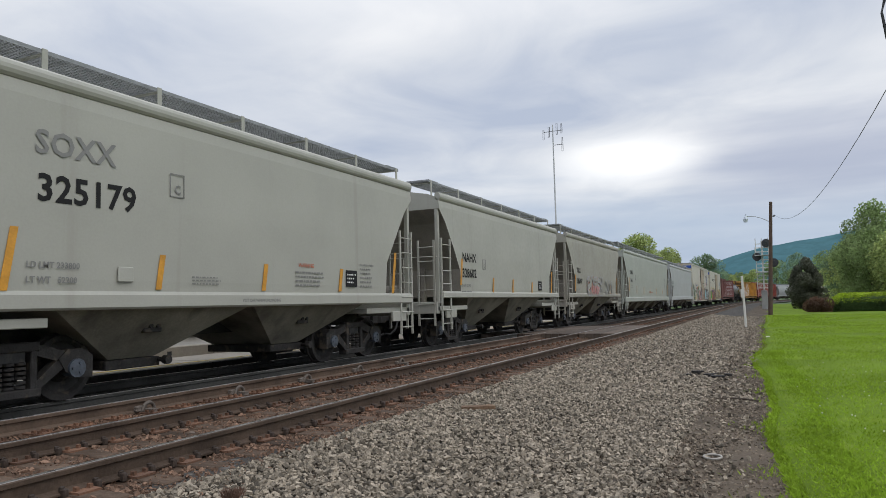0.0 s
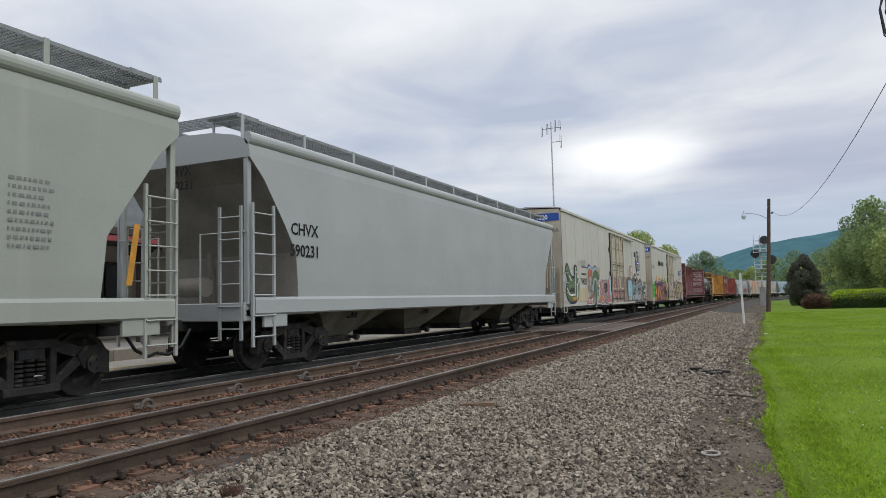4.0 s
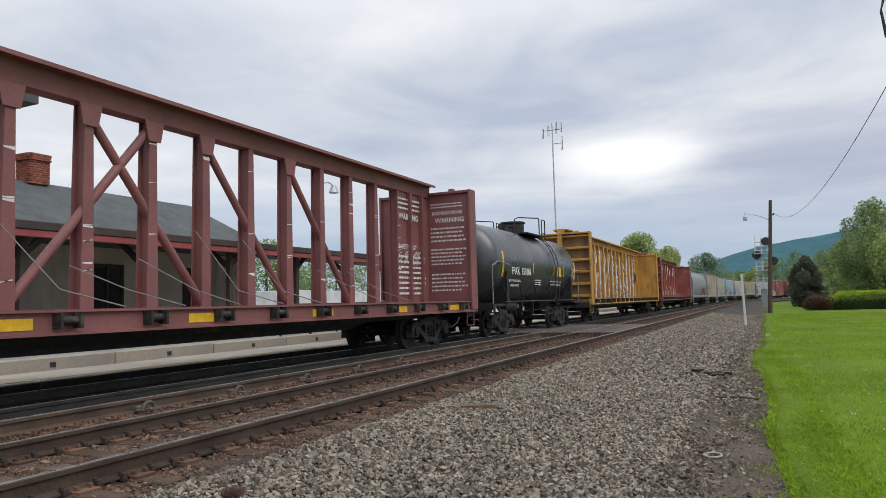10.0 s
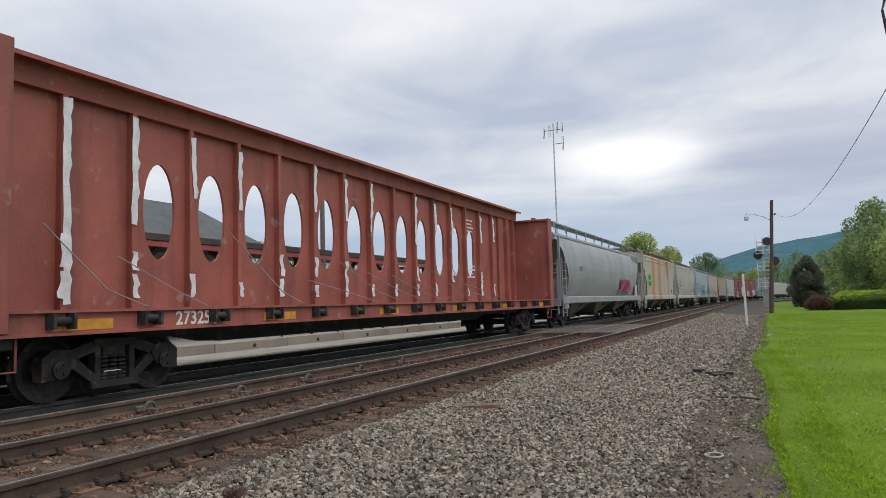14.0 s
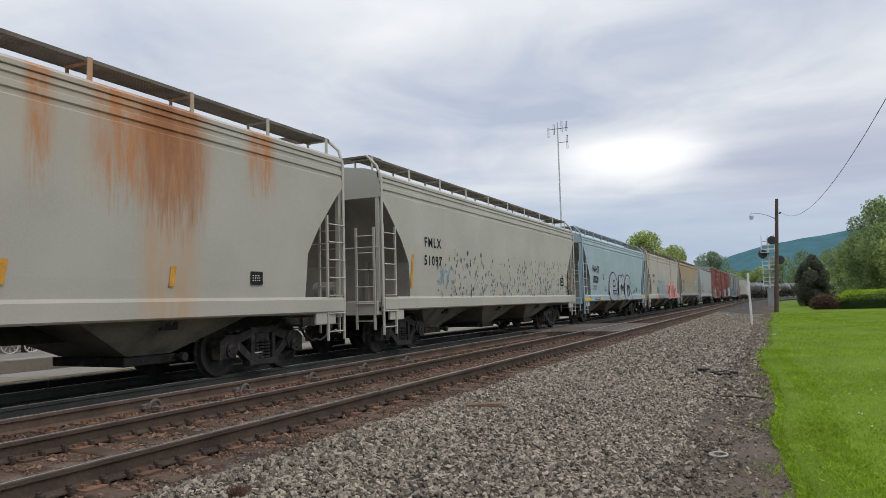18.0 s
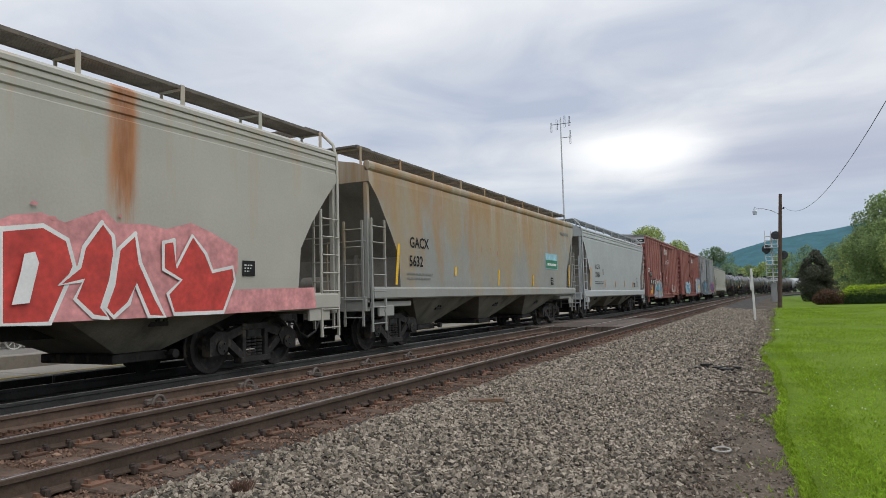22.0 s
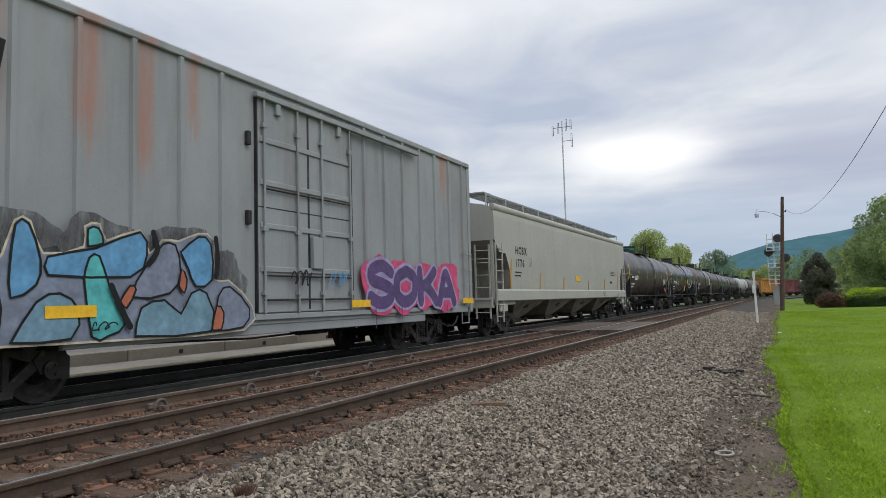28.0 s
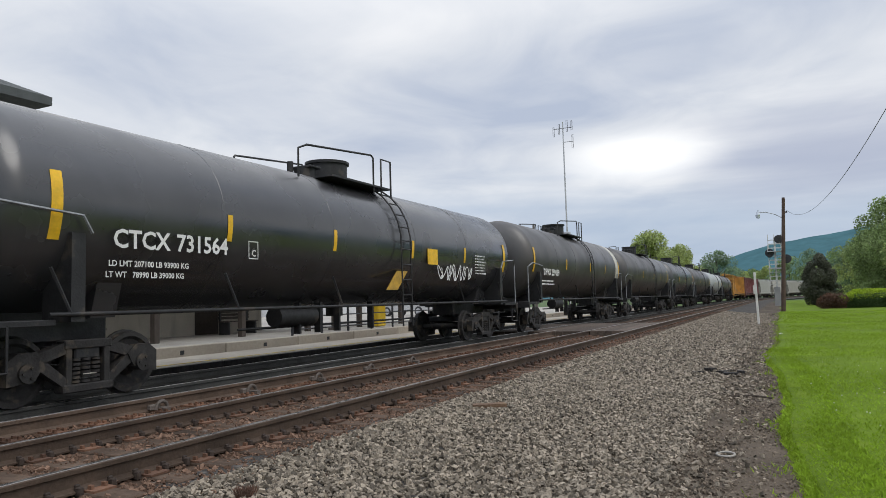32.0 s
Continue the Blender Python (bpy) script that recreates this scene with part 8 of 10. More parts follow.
HOPPERS = "pale covered hopper car coupled in the moving train"
car, L = hopper("hopper_car", "pale beige two-bay covered hopper car with black lettering", -214.9, -203.4, "pale", 2,
                stripes=[(-4.4, 1.45, 0.75), (-2.15, 1.48, 0.5), (0.15, 1.48, 0.46), (2.52, 1.48, 0.46), (4.72, 1.45, 0.95)], blue=True, zs0=1.21, zs1=1.45)
letter(car, "SOXX", 0.29, -4.05, 3.13, SIDE, GL, spacing=1.05)
letter(car, "325179", 0.33, -4.02, 2.55, SIDE, BK, spacing=1.05)
frame_mark(car, -1.95, 2.85)
letter(car, "LD LMT 233800", 0.075, -4.13, 1.73, SIDE, GL)
letter(car, "LT WT   52200", 0.075, -4.13, 1.55, SIDE, GL)
letter(car, "WARNING", 0.07, 1.15, 1.93, SIDE, M["g_rustred"])
bars(car, 1.05, 1.55, SIDE, 0.9, 0.32, 4, GL, 2)
bars(car, -1.5, 1.55, SIDE, 0.6, 0.15, 3, GL, 3)
bars(car, 3.3, 1.55, SIDE, 0.55, 0.55, 6, GL, 4)
placard(car, 2.75, 1.58)
letter(car, "VISIT CAR WHEN UNLOADING", 0.05, -0.4, 1.29, -1.634, GL)
part("card_holder", MB().box(-2.85, -2.6, SIDE - 0.02, SIDE, 1.58, 1.78, 0.006), M["pale"], car)

car, L = hopper("hopper_car", "pale beige two-bay covered hopper car with stencilled marks", -201.77, -190.38, "pale", 2,
                stripes=[(-4.39, 1.7, 0.75), (-1.86, 1.5, 0.45), (0, 1.5, 0.45), (2.1, 1.5, 0.4), (4.6, 1.5, 0.85)], blue=True, zs0=1.33, zs1=1.52)
reporting(car, "NAHX", "328602", -4.25, 2.38, 1.93, 0.25, L=L)
frame_mark(car, -2.7, 2.2, s=0.24)
letter(car, "LD LMT  232900", 0.07, -4.35, 1.66, SIDE, GL)
bars(car, -4.35, 1.45, SIDE, 0.8, 0.12, 1, GL, 5)
placard(car, 2.9, 1.6)

car, L = hopper("hopper_car", "dusty pale two-bay covered hopper car with faint red scrawls", -188.8, -177.28, "pale_dirty", 2, stripes=[(-4.6, 1.6, 0.75), (-1.9, 1.5, 0.45), (3.0, 1.5, 0.45), (4.7, 1.5, 0.9)], blue=True, zs0=1.33, zs1=1.52)
reporting(car, "TILX", "335047", -4.22, 2.45, 1.96, 0.23, L=L)
letter(car, "LD LMT 232700", 0.065, -4.4, 1.66, SIDE, GL)
graffiti(car, "SUFER", -2.4, 1.4, 0.95, -1.632, M["pale_dirty"], M["g_haze"], None, None, 0.9, 3, 0, 0.03)
scrawl(car, -1.9, 1.45, 1.9, 0.45, -1.66, M["g_pink"], 9, 7, 0.022)
graffiti(car, "COI", 1.6, 1.45, 0.8, -1.632, M["pale_dirty"], M["g_haze"], None, None, 1.0, 4, 0, 0.03)
scrawl(car, -2.4, 1.55, 2.6, 0.85, SIDE, M["g_rustred"], 8, 7, 0.015)

car, L = hopper("hopper_car", "pale grey-green four-bay covered hopper car", -175.82, -155.99, "pale_green", 4, top=0.05, board_up=0.08,
                stripes=[(-8.53, 1.7, 0.85), (-5.84, 1.5, 0.55), (-3.06, 1.5, 0.5), (-0.28, 1.5, 0.45), (2.7, 1.5, 0.45), (5.9, 1.5, 0.45), (9.0, 1.5, 0.85)])
reporting(car, "SNHX", "5246", -7.93, 2.76, 2.26, 0.24, L=L)
frame_mark(car, -6.2, 2.4, s=0.26)
letter(car, "LD LMT 219700", 0.07, -8.0, 2.02, SIDE, GL)
letter(car, "LT WT  67300", 0.07, -8.0, 1.88, SIDE, GL)
bars(car, -0.9, 1.62, SIDE, 1.9, 0.1, 2, M["g_rustred"], 7)
bars(car, 7.3, 1.9, SIDE, 0.6, 0.9, 9, GL, 8)

car, L = hopper("hopper_car", "grey-white covered hopper car with dented side", -154.4, -135.81, "light_grey", 4, stripes=[(8.2, 1.6, 0.8)])
reporting(car, "CHVX", "590231", -8.2, 2.48, 2.08, 0.22, L=L)

# refrigerated cars
def reefer(label, s0, s1, door_at):
    car, L = boxcar("refrigerator_car", label, s0, s1, "white", "white_end", z0=0.80, z1=5.07, door_at=door_at, door_w=3.6, door="white_end", smooth=True)
    running_gear(car, L, 2.7, 1.3)
    part("end_band", MB().box(-L / 2 - 0.014, -L / 2 - 0.008, -1.45, 1.45, 4.55, 4.88), M["blue_band"], car, "blue band across the end")
    letter(car, "EXCESS HEIGHT CAR", 0.17, 0.85, 4.05, -L / 2 - 0.016, GL, end=True)
    bars(car, 0.5, 3.35, -L / 2 - 0.016, 1.0, 0.45, 5, GL, 3, end=True)
    for z in (2.2, 3.0, 3.9):
        part("panel_seam", MB().box(-L / 2 - 0.016, -L / 2 - 0.008, -1.5, 1.5, z, z + 0.015), M["white_end"], car)
    part("service_hatch", MB().box(-L / 2 - 0.05, -L / 2 - 0.01, -0.35, 0.4, 1.75, 2.25, 0.01), M["black"], car)
    for k in range(14):
        x = -L / 2 + 0.8 + (L - 1.6) * k / 13
        if abs(x - door_at) < 2.0:
            continue
        part("panel_seam", MB().box(x - 0.008, x + 0.008, -1.524, -1.519, 1.0, 4.85), M["white_end"], car)
    return car, L


def end_machinery(car, L):
    """Steel frame, tank and machinery that fill the gap behind a refrigerator car."""
    mach = MB()
    for q in (-0.9, 0.5):
        mach.box(L / 2 + 0.22, L / 2 + 0.34, q - 0.06, q + 0.06, 0.8, 3.35, 0.01)
        mach.box(L / 2 + 0.98, L / 2 + 1.06, q - 0.04, q + 0.04, 0.8, 3.2, 0.01)
    for z in (1.7, 2.35, 3.05):
        mach.box(L / 2 + 0.24, L / 2 + 1.05, -0.92, -0.86, z, z + 0.06)
    mach.box(L / 2 + 0.30, L / 2 + 0.95, -0.85, 0.5, 0.75, 1.9, 0.02)
    mach.box(L / 2 + 0.02, L / 2 + 0.30, -1.3, 0.9, 2.05, 2.3, 0.02)
    for z in (1.2, 2.7):
        mach.tube([(L / 2 + 0.25, -1.25, z), (L / 2 + 1.1, -1.25, z), (L / 2 + 1.1, 0.5, z)], 0.025, 6)
    part("refrigeration_unit", mach, M["black"], car, "black steel frame and machinery on the end")


RS = -1.527
car, L = reefer("off-white refrigerator car covered in graffiti with a round emblem", -134.26, -111.57, 0.55)
letter(car, "794030", 0.30, -8.24, 1.80, RS - 0.006, BK)
bars(car, -8.0, 2.17, RS - 0.006, 1.0, 0.24, 1, BK, 12)
part("clean_panel", MB().box(-8.45, -6.75, RS - 0.003, RS, 1.2, 2.6), M["white"], car)
part("primer_patch", MB().box(-8.6, -6.9, RS - 0.005, RS, 1.0, 1.62), mat("tan_primer", (0.50, 0.42, 0.27), 0.7), car)
graffiti(car, "R", -11.0, 0.98, 1.62, RS, M["g_green"], M["g_black"], M["g_silver"], M["g_white"], 1.5, 21, 0, 0.13)
graffiti(car, "L", -9.6, 0.98, 1.25, RS, M["g_green"], M["g_white"], None, M["g_white"], 1.1, 22, 0, 0.10)
spray(car, [(-7.9, 2.6), (-7.2, 2.61), (-6.8, 2.58), (-6.5, 2.74), (-6.1, 2.7), (-5.75, 2.58), (-5.15, 2.74), (-4.6, 2.6), (-4.25, 2.3)], 0.13, RS - 0.001, M["g_purple"])
spray(car, [(-6.78, 2.5), (-6.3, 2.69), (-5.8, 2.54), (-5.2, 2.68), (-4.55, 2.54), (-4.2, 2.2), (-4.3, 1.7)], 0.09, RS - 0.006, M["g_sky"])
shape(car, [(-6.78, 2.42), (-6.5, 2.6), (-6.25, 2.64), (-5.9, 2.56), (-5.73, 2.46), (-5.97, 2.10), (-6.35, 2.2), (-6.42, 2.0), (-6.15, 1.62), (-5.7, 1.3), (-5.62, 1.06), (-5.83, 0.84), (-7.05, 0.86), (-6.74, 1.2), (-6.39, 1.24), (-6.24, 1.42), (-6.5, 1.7), (-6.76, 1.9)], RS - 0.014, M["g_brick"], M["g_chalk"], 0.06)
shape(car, [(-6.07, 2.0), (-5.73, 2.4), (-5.16, 2.60), (-4.52, 2.48), (-4.25, 2.18), (-4.46, 1.34), (-4.85, 1.25), (-4.72, 1.9), (-4.98, 2.1), (-5.35, 2.13), (-5.64, 2.05), (-5.76, 1.6), (-5.60, 1.2), (-5.85, 1.2), (-6.07, 1.63)], RS - 0.024, M["g_moss"], M["g_chalk"], 0.06)
shape(car, [(-5.39, 2.0), (-5.2, 2.08), (-5.0, 2.0), (-4.97, 0.85), (-5.39, 0.85)], RS - 0.028, M["g_moss"], M["g_chalk"], 0.05)
shape(car, [(-6.6, 1.35), (-6.35, 1.4), (-6.3, 1.55), (-6.6, 1.85), (-6.68, 1.6)], RS - 0.030, M["g_smoke"], WL, 0.03)
for k in range(6):
    part("sprayed_dot", MB().box(-5.55, -5.50, RS - 0.036, RS - 0.034, 1.25 + 0.13 * k, 1.31 + 0.13 * k), M["blue_band"], car)
for z, w_, sd in ((1.98, 0.55, 1), (1.83, 0.2, 2), (1.70, 0.45, 3), (1.45, 0.35, 4), (1.32, 0.3, 5)):
    scrawl(car, -4.75, z, w_, 0.10, RS - 0.034, WL, 300 + sd, 5, 0.008)
scrawl(car, -6.1, 1.5, 0.25, 0.3, RS - 0.034, WL, 310, 3, 0.010)
scrawl(car, -6.9, 0.86, 1.0, 0.28, RS - 0.026, WL, 311, 6, 0.014)
shape(car, [(-4.9, 0.85), (-4.2, 1.3), (-4.1, 1.6), (-4.5, 1.95), (-4.3, 2.05), (-3.7, 2.13), (-3.2, 2.1), (-2.7, 2.17), (-2.2, 2.1), (-1.3, 2.31), (-1.3, 0.86)], RS - 0.010, M["g_smoke"], M["g_silver"], 0.04)
shape(car, [(-4.4, 2.0), (-3.75, 2.08), (-3.5, 1.75), (-2.75, 0.95), (-3.4, 0.86), (-3.85, 1.4)], RS - 0.018, M["g_rose"], WL, 0.03)
shape(car, [(-4.75, 0.87), (-3.95, 0.86), (-3.2, 1.45), (-2.6, 2.1), (-3.2, 2.06), (-3.9, 1.45)], RS - 0.024, M["g_rose"], WL, 0.03)
shape(car, [(-2.7, 1.1), (-2.3, 1.5), (-2.2, 2.08), (-1.75, 2.12), (-1.8, 1.4), (-1.4, 0.9), (-2.3, 0.88)], RS - 0.020, M["g_rose"], WL, 0.03)
shape(car, [(-1.7, 2.15), (-1.4, 2.25), (-1.35, 1.1), (-1.6, 1.3)], RS - 0.022, M["g_sky"], WL, 0.03)


def dots(car, x0, x1, z0, z1, n, y, m, seed, q=0.05):
    r = random.Random(seed)
    for i in range(n):
        mb = MB()
        blob(mb, r.uniform(x0, x1), r.uniform(z0, z1), q * r.uniform(0.5, 1.3), q * r.uniform(0.5, 1.3), y - 0.0003 * i, r, 8, 0.2, 0.001)
        part("sprayed_dot", mb, m, car)


dots(car, -4.6, -1.4, 0.95, 2.0, 70, RS - 0.034, WL, 312)
shape(car, [(-1.25, 0.86), (-1.3, 2.25), (-0.6, 2.3), (0.3, 2.22), (1.2, 2.34), (2.0, 2.28), (2.45, 2.3), (2.45, 1.02), (1.0, 1.0), (-0.4, 1.0)], -1.586, M["g_clay"], None)
shape(car, [(2.40, 0.86), (2.45, 2.28), (2.9, 2.4), (3.3, 2.3), (3.5, 1.6), (3.7, 0.86)], RS - 0.006, M["g_clay"], None)
for k, p_ in enumerate(([(-1.1, 2.2), (-0.5, 2.2), (-0.1, 1.7), (-0.7, 1.3), (-1.15, 1.6)], [(0.0, 1.1), (0.2, 2.1), (0.75, 2.2), (0.9, 1.6), (0.55, 1.1)], [(1.2, 1.3), (1.15, 2.2), (1.55, 2.25), (1.75, 1.5), (1.5, 1.1)], [(1.9, 1.2), (2.0, 2.1), (2.3, 2.2), (2.35, 1.3)], [(-1.1, 1.05), (-0.3, 1.1), (0.1, 1.35), (-0.6, 1.5)])):
    shape(car, p_, -1.588 - 0.0006 * k, M["g_rose"], M["g_smoke"], 0.03)
dots(car, -1.1, 2.3, 1.1, 2.15, 60, -1.594, WL, 314)
graffiti(car, "JFK", 4.45, 2.55, 0.62, RS, M["g_white"], M["g_rustred"], None, M["g_pink"], 1.15, 28, 0, 0.09, plain=True)
shape(car, [(3.45, 0.86), (3.4, 2.1), (3.75, 2.36), (4.6, 2.42), (5.1, 2.28), (5.5, 2.32), (5.75, 2.42), (6.0, 2.44), (6.5, 2.36), (6.95, 2.3), (7.18, 2.43), (7.58, 2.36), (7.84, 2.2), (8.29, 2.36), (8.8, 2.33), (9.15, 2.26), (9.4, 2.05), (10.0, 1.66), (10.6, 1.3), (11.2, 1.1), (11.15, 0.86)], RS - 0.004, M["g_umber"], M["g_clay"], 0.05)
for k, p_ in enumerate(([(5.4, 0.9), (5.5, 2.0), (5.9, 1.9), (5.95, 1.3), (5.7, 0.9)], [(6.9, 1.2), (7.0, 2.25), (7.3, 2.36), (7.6, 2.28), (7.9, 1.9), (7.6, 1.2)], [(8.0, 0.95), (7.9, 2.1), (8.3, 2.28), (8.7, 2.1), (8.9, 1.5), (8.9, 0.95)], [(6.0, 0.9), (6.2, 1.2), (6.8, 1.2), (7.2, 0.9)])):
    shape(car, p_, RS - 0.010 - 0.002 * k, M["g_taupe"], M["g_black"], 0.03)
shape(car, [(8.75, 2.2), (9.15, 2.2), (9.7, 1.5), (9.9, 0.95), (9.3, 0.92), (9.0, 1.6)], RS - 0.020, M["g_moss"], M["g_silver"], 0.035)
for k, p_ in enumerate(([(7.75, 2.0), (8.0, 2.1), (8.35, 1.5), (8.2, 1.45), (7.9, 1.75)], [(8.6, 1.75), (8.75, 1.7), (9.2, 1.0), (9.0, 0.95)], [(6.3, 1.0), (6.6, 1.45), (7.2, 1.4), (7.4, 1.1), (6.9, 0.95)])):
    shape(car, p_, RS - 0.026 - 0.001 * k, M["g_haze"], None, 0.03, 2)
for k, (x_, z_, w_, h_) in enumerate(((5.3, 1.35, 2.2, 0.65), (7.2, 1.5, 1.9, 0.55), (5.4, 0.95, 1.0, 0.35), (7.4, 1.0, 1.2, 0.3), (9.3, 0.95, 1.0, 0.4))):
    scrawl(car, x_, z_, w_, h_, RS - 0.032 - 0.003 * k, M["g_sky"] if k % 2 == 0 else M["g_silver"], 320 + k, 6 if k else 8, 0.016)
shape(car, [(3.9, 1.0), (3.95, 2.05), (4.5, 2.2), (5.2, 2.1), (5.35, 1.5), (5.0, 0.95)], RS - 0.024, M["g_sky"], M["g_haze"], 0.04)
tag(car, "YOBETS", 5.5, 1.40, 0.72, 0.55, RS - 0.046, M["g_frost"], 0.045, 61)
tag(car, "MOPE", 8.3, 1.60, 0.55, 0.32, RS - 0.046, M["g_frost"], 0.035, 62)
tag(car, "HELP", 5.3, 0.93, 0.34, 0.26, RS - 0.046, M["g_frost"], 0.04, 63)
tag(car, "DOPE", 7.3, 0.95, 0.32, 0.26, RS - 0.046, WL, 0.03, 64)
part("air_slot", MB().box(6.62, 6.74, RS - 0.05, RS, 3.78, 4.12, 0.01), M["black"], car)
part("air_slot", MB().box(6.62, 6.74, RS - 0.05, RS, 1.95, 2.3, 0.01), M["black"], car)
part("rust_run", MB().box(5.62, 5.66, RS - 0.004, RS, 3.7, 4.75), M["rusty_orange"], car)
part("sill_hatch", MB().box(7.3, 8.2, RS - 0.06, RS, 1.62, 1.70, 0.01), M["truck"], car)
end_machinery(car, L)
scrawl(car, 6.15, 2.45, 0.8, 0.25, RS - 0.004, BK, 330, 5, 0.014)
scrawl(car, 9.9, 1.6, 1.0, 0.6, RS - 0.004, BK, 331, 6, 0.016)
scrawl(car, 10.7, 1.35, 0.5, 0.18, RS - 0.006, BK, 332, 5, 0.009)
part("data_plate", MB().box(9.85, 10.3, RS - 0.044, RS - 0.040, 1.22, 1.55), WL, car, "white data plate with two dark panels")
for x_ in (9.88, 10.09):
    part("plate_panel", MB().box(x_, x_ + 0.17, RS - 0.047, RS - 0.0445, 1.30, 1.48), BK, car)
part("yellow_sign", MB().box(10.4, 10.75, RS - 0.044, RS - 0.040, 0.96, 1.12), M["stripe_yellow"], car)
letter(car, "CLOSE AND LOCK DOORS", 0.06, 0.9, 2.9, RS - 0.06, GL)
letter(car, "BEFORE MOVING CAR", 0.06, 0.9, 2.8, RS - 0.06, GL)
tag(car, "DISORDER", -8.50, 2.70, 0.24, 0.175, RS - 0.004, GL, 0.020, 31)
scrawl(car, -5.0, 2.3, 0.8, 0.35, RS, BK, 32, 3)
DKG = mat("dark_green_black_emblem", (0.012, 0.028, 0.028), 0.5)
for rr, mm, dy in ((0.86, M["g_taupe"], 0.004), (0.80, DKG, 0.008), (0.50, M["white_end"], 0.012)):
    part("round_emblem", MB().cyl((7.85, RS, 3.40), (7.85, RS - dy, 3.40), rr, 32), mm, car, "dark round emblem with a blue centre")
part("emblem_cross", MB().box(7.72, 7.98, RS - 0.018, RS - 0.014, 2.92, 3.88), M["blue_band"], car)
part("emblem_bar", MB().box(7.37, 8.33, RS - 0.022, RS - 0.0185, 3.28, 3.52), M["blue_band"], car)
part("emblem_name", MB().box(7.45, 8.25, RS - 0.026, RS - 0.0225, 3.35, 3.45), WL, car)
for k in range(26):
    a = radians(-60 + 300 * k / 25) if k < 19 else radians(-112 + 44 * (k - 19) / 6)
    c, q = (7.85 + math.cos(a) * 0.65, 3.40 + math.sin(a) * 0.65), 0.085
    part("emblem_stroke", MB().prism([(c[0] - math.cos(a) * q - math.sin(a) * 0.022, c[1] - math.sin(a) * q + math.cos(a) * 0.022), (c[0] - math.cos(a) * q + math.sin(a) * 0.022, c[1] - math.sin(a) * q - math.cos(a) * 0.022), (c[0] + math.cos(a) * q + math.sin(a) * 0.022, c[1] + math.sin(a) * q - math.cos(a) * 0.022), (c[0] + math.cos(a) * q - math.sin(a) * 0.022, c[1] + math.sin(a) * q + math.cos(a) * 0.022)], "y", RS - 0.013, RS - 0.009), WL, car)
for k, x in enumerate((-9.9, -4.3, 1.2, 4.0, 9.6)):
    part("reflector_stripe", MB().box(x, x + 0.7, RS - 0.03, RS - 0.027, 1.06, 1.2), M["stripe"], car)
part("small_sign", MB().box(-4.2, -3.95, RS - 0.02, RS, 2.45, 2.7), M["stripe_yellow"], car)
part("wall_hatch", MB().box(-3.1, -2.4, RS - 0.03, RS, 1.45, 1.95, 0.01), M["black"], car)
letter(car, "794030", 0.2, -0.1, 4.62, -L / 2 - 0.018, WL, end=True)

car, L = reefer("off-white refrigerator car with bright purple and orange graffiti", -108.63, -88.23, 0.45)
letter(car, "ARMN 111004", 0.36, -6.8, 3.62, RS - 0.006, BK, fat=0.022)
letter(car, "ARMN 111004", 0.19, 0.35, 4.62, -L / 2 - 0.018, WL, end=True)
part("green_paint_patch", MB().box(-10.1, -9.2, RS - 0.02, RS, 1.05, 2.1), M["green_paint"], car)
shape(car, [(-5.0, 2.4), (-4.56, 2.8), (-4.23, 2.76), (-4.02, 2.2), (-4.4, 2.0)], RS - 0.004, M["g_amber"], None, soft=1)
shape(car, [(-8.6, 2.3), (-8.2, 2.75), (-7.7, 2.7), (-7.4, 2.2)], RS - 0.004, M["g_amber"], None, soft=1)
for k, p_ in enumerate(([(-4.05, 2.2), (-4.0, 2.36), (-3.85, 2.38), (-3.78, 2.54), (-3.5, 2.62), (-3.3, 2.5), (-3.29, 2.3), (-3.5, 2.2), (-3.63, 2.0)], [(-5.9, 2.3), (-5.75, 2.46), (-5.49, 2.5), (-5.25, 2.52), (-5.15, 2.4)], [(-9.4, 1.9), (-9.3, 2.2), (-9.0, 2.3), (-8.8, 2.1)],
                        [(-2.2, 0.82), (-2.03, 1.34), (-1.9, 1.42), (-1.72, 1.4), (-1.61, 1.2), (-1.5, 1.0), (-1.37, 0.84)], [(-4.6, 0.92), (-4.3, 0.95), (-4.07, 0.9), (-4.07, 0.82), (-4.6, 0.82)], [(-7.0, 2.3), (-6.8, 2.55), (-6.4, 2.58), (-6.2, 2.4)])):
    shape(car, p_, RS - 0.006, M["g_leaf"], BK, 0.03)
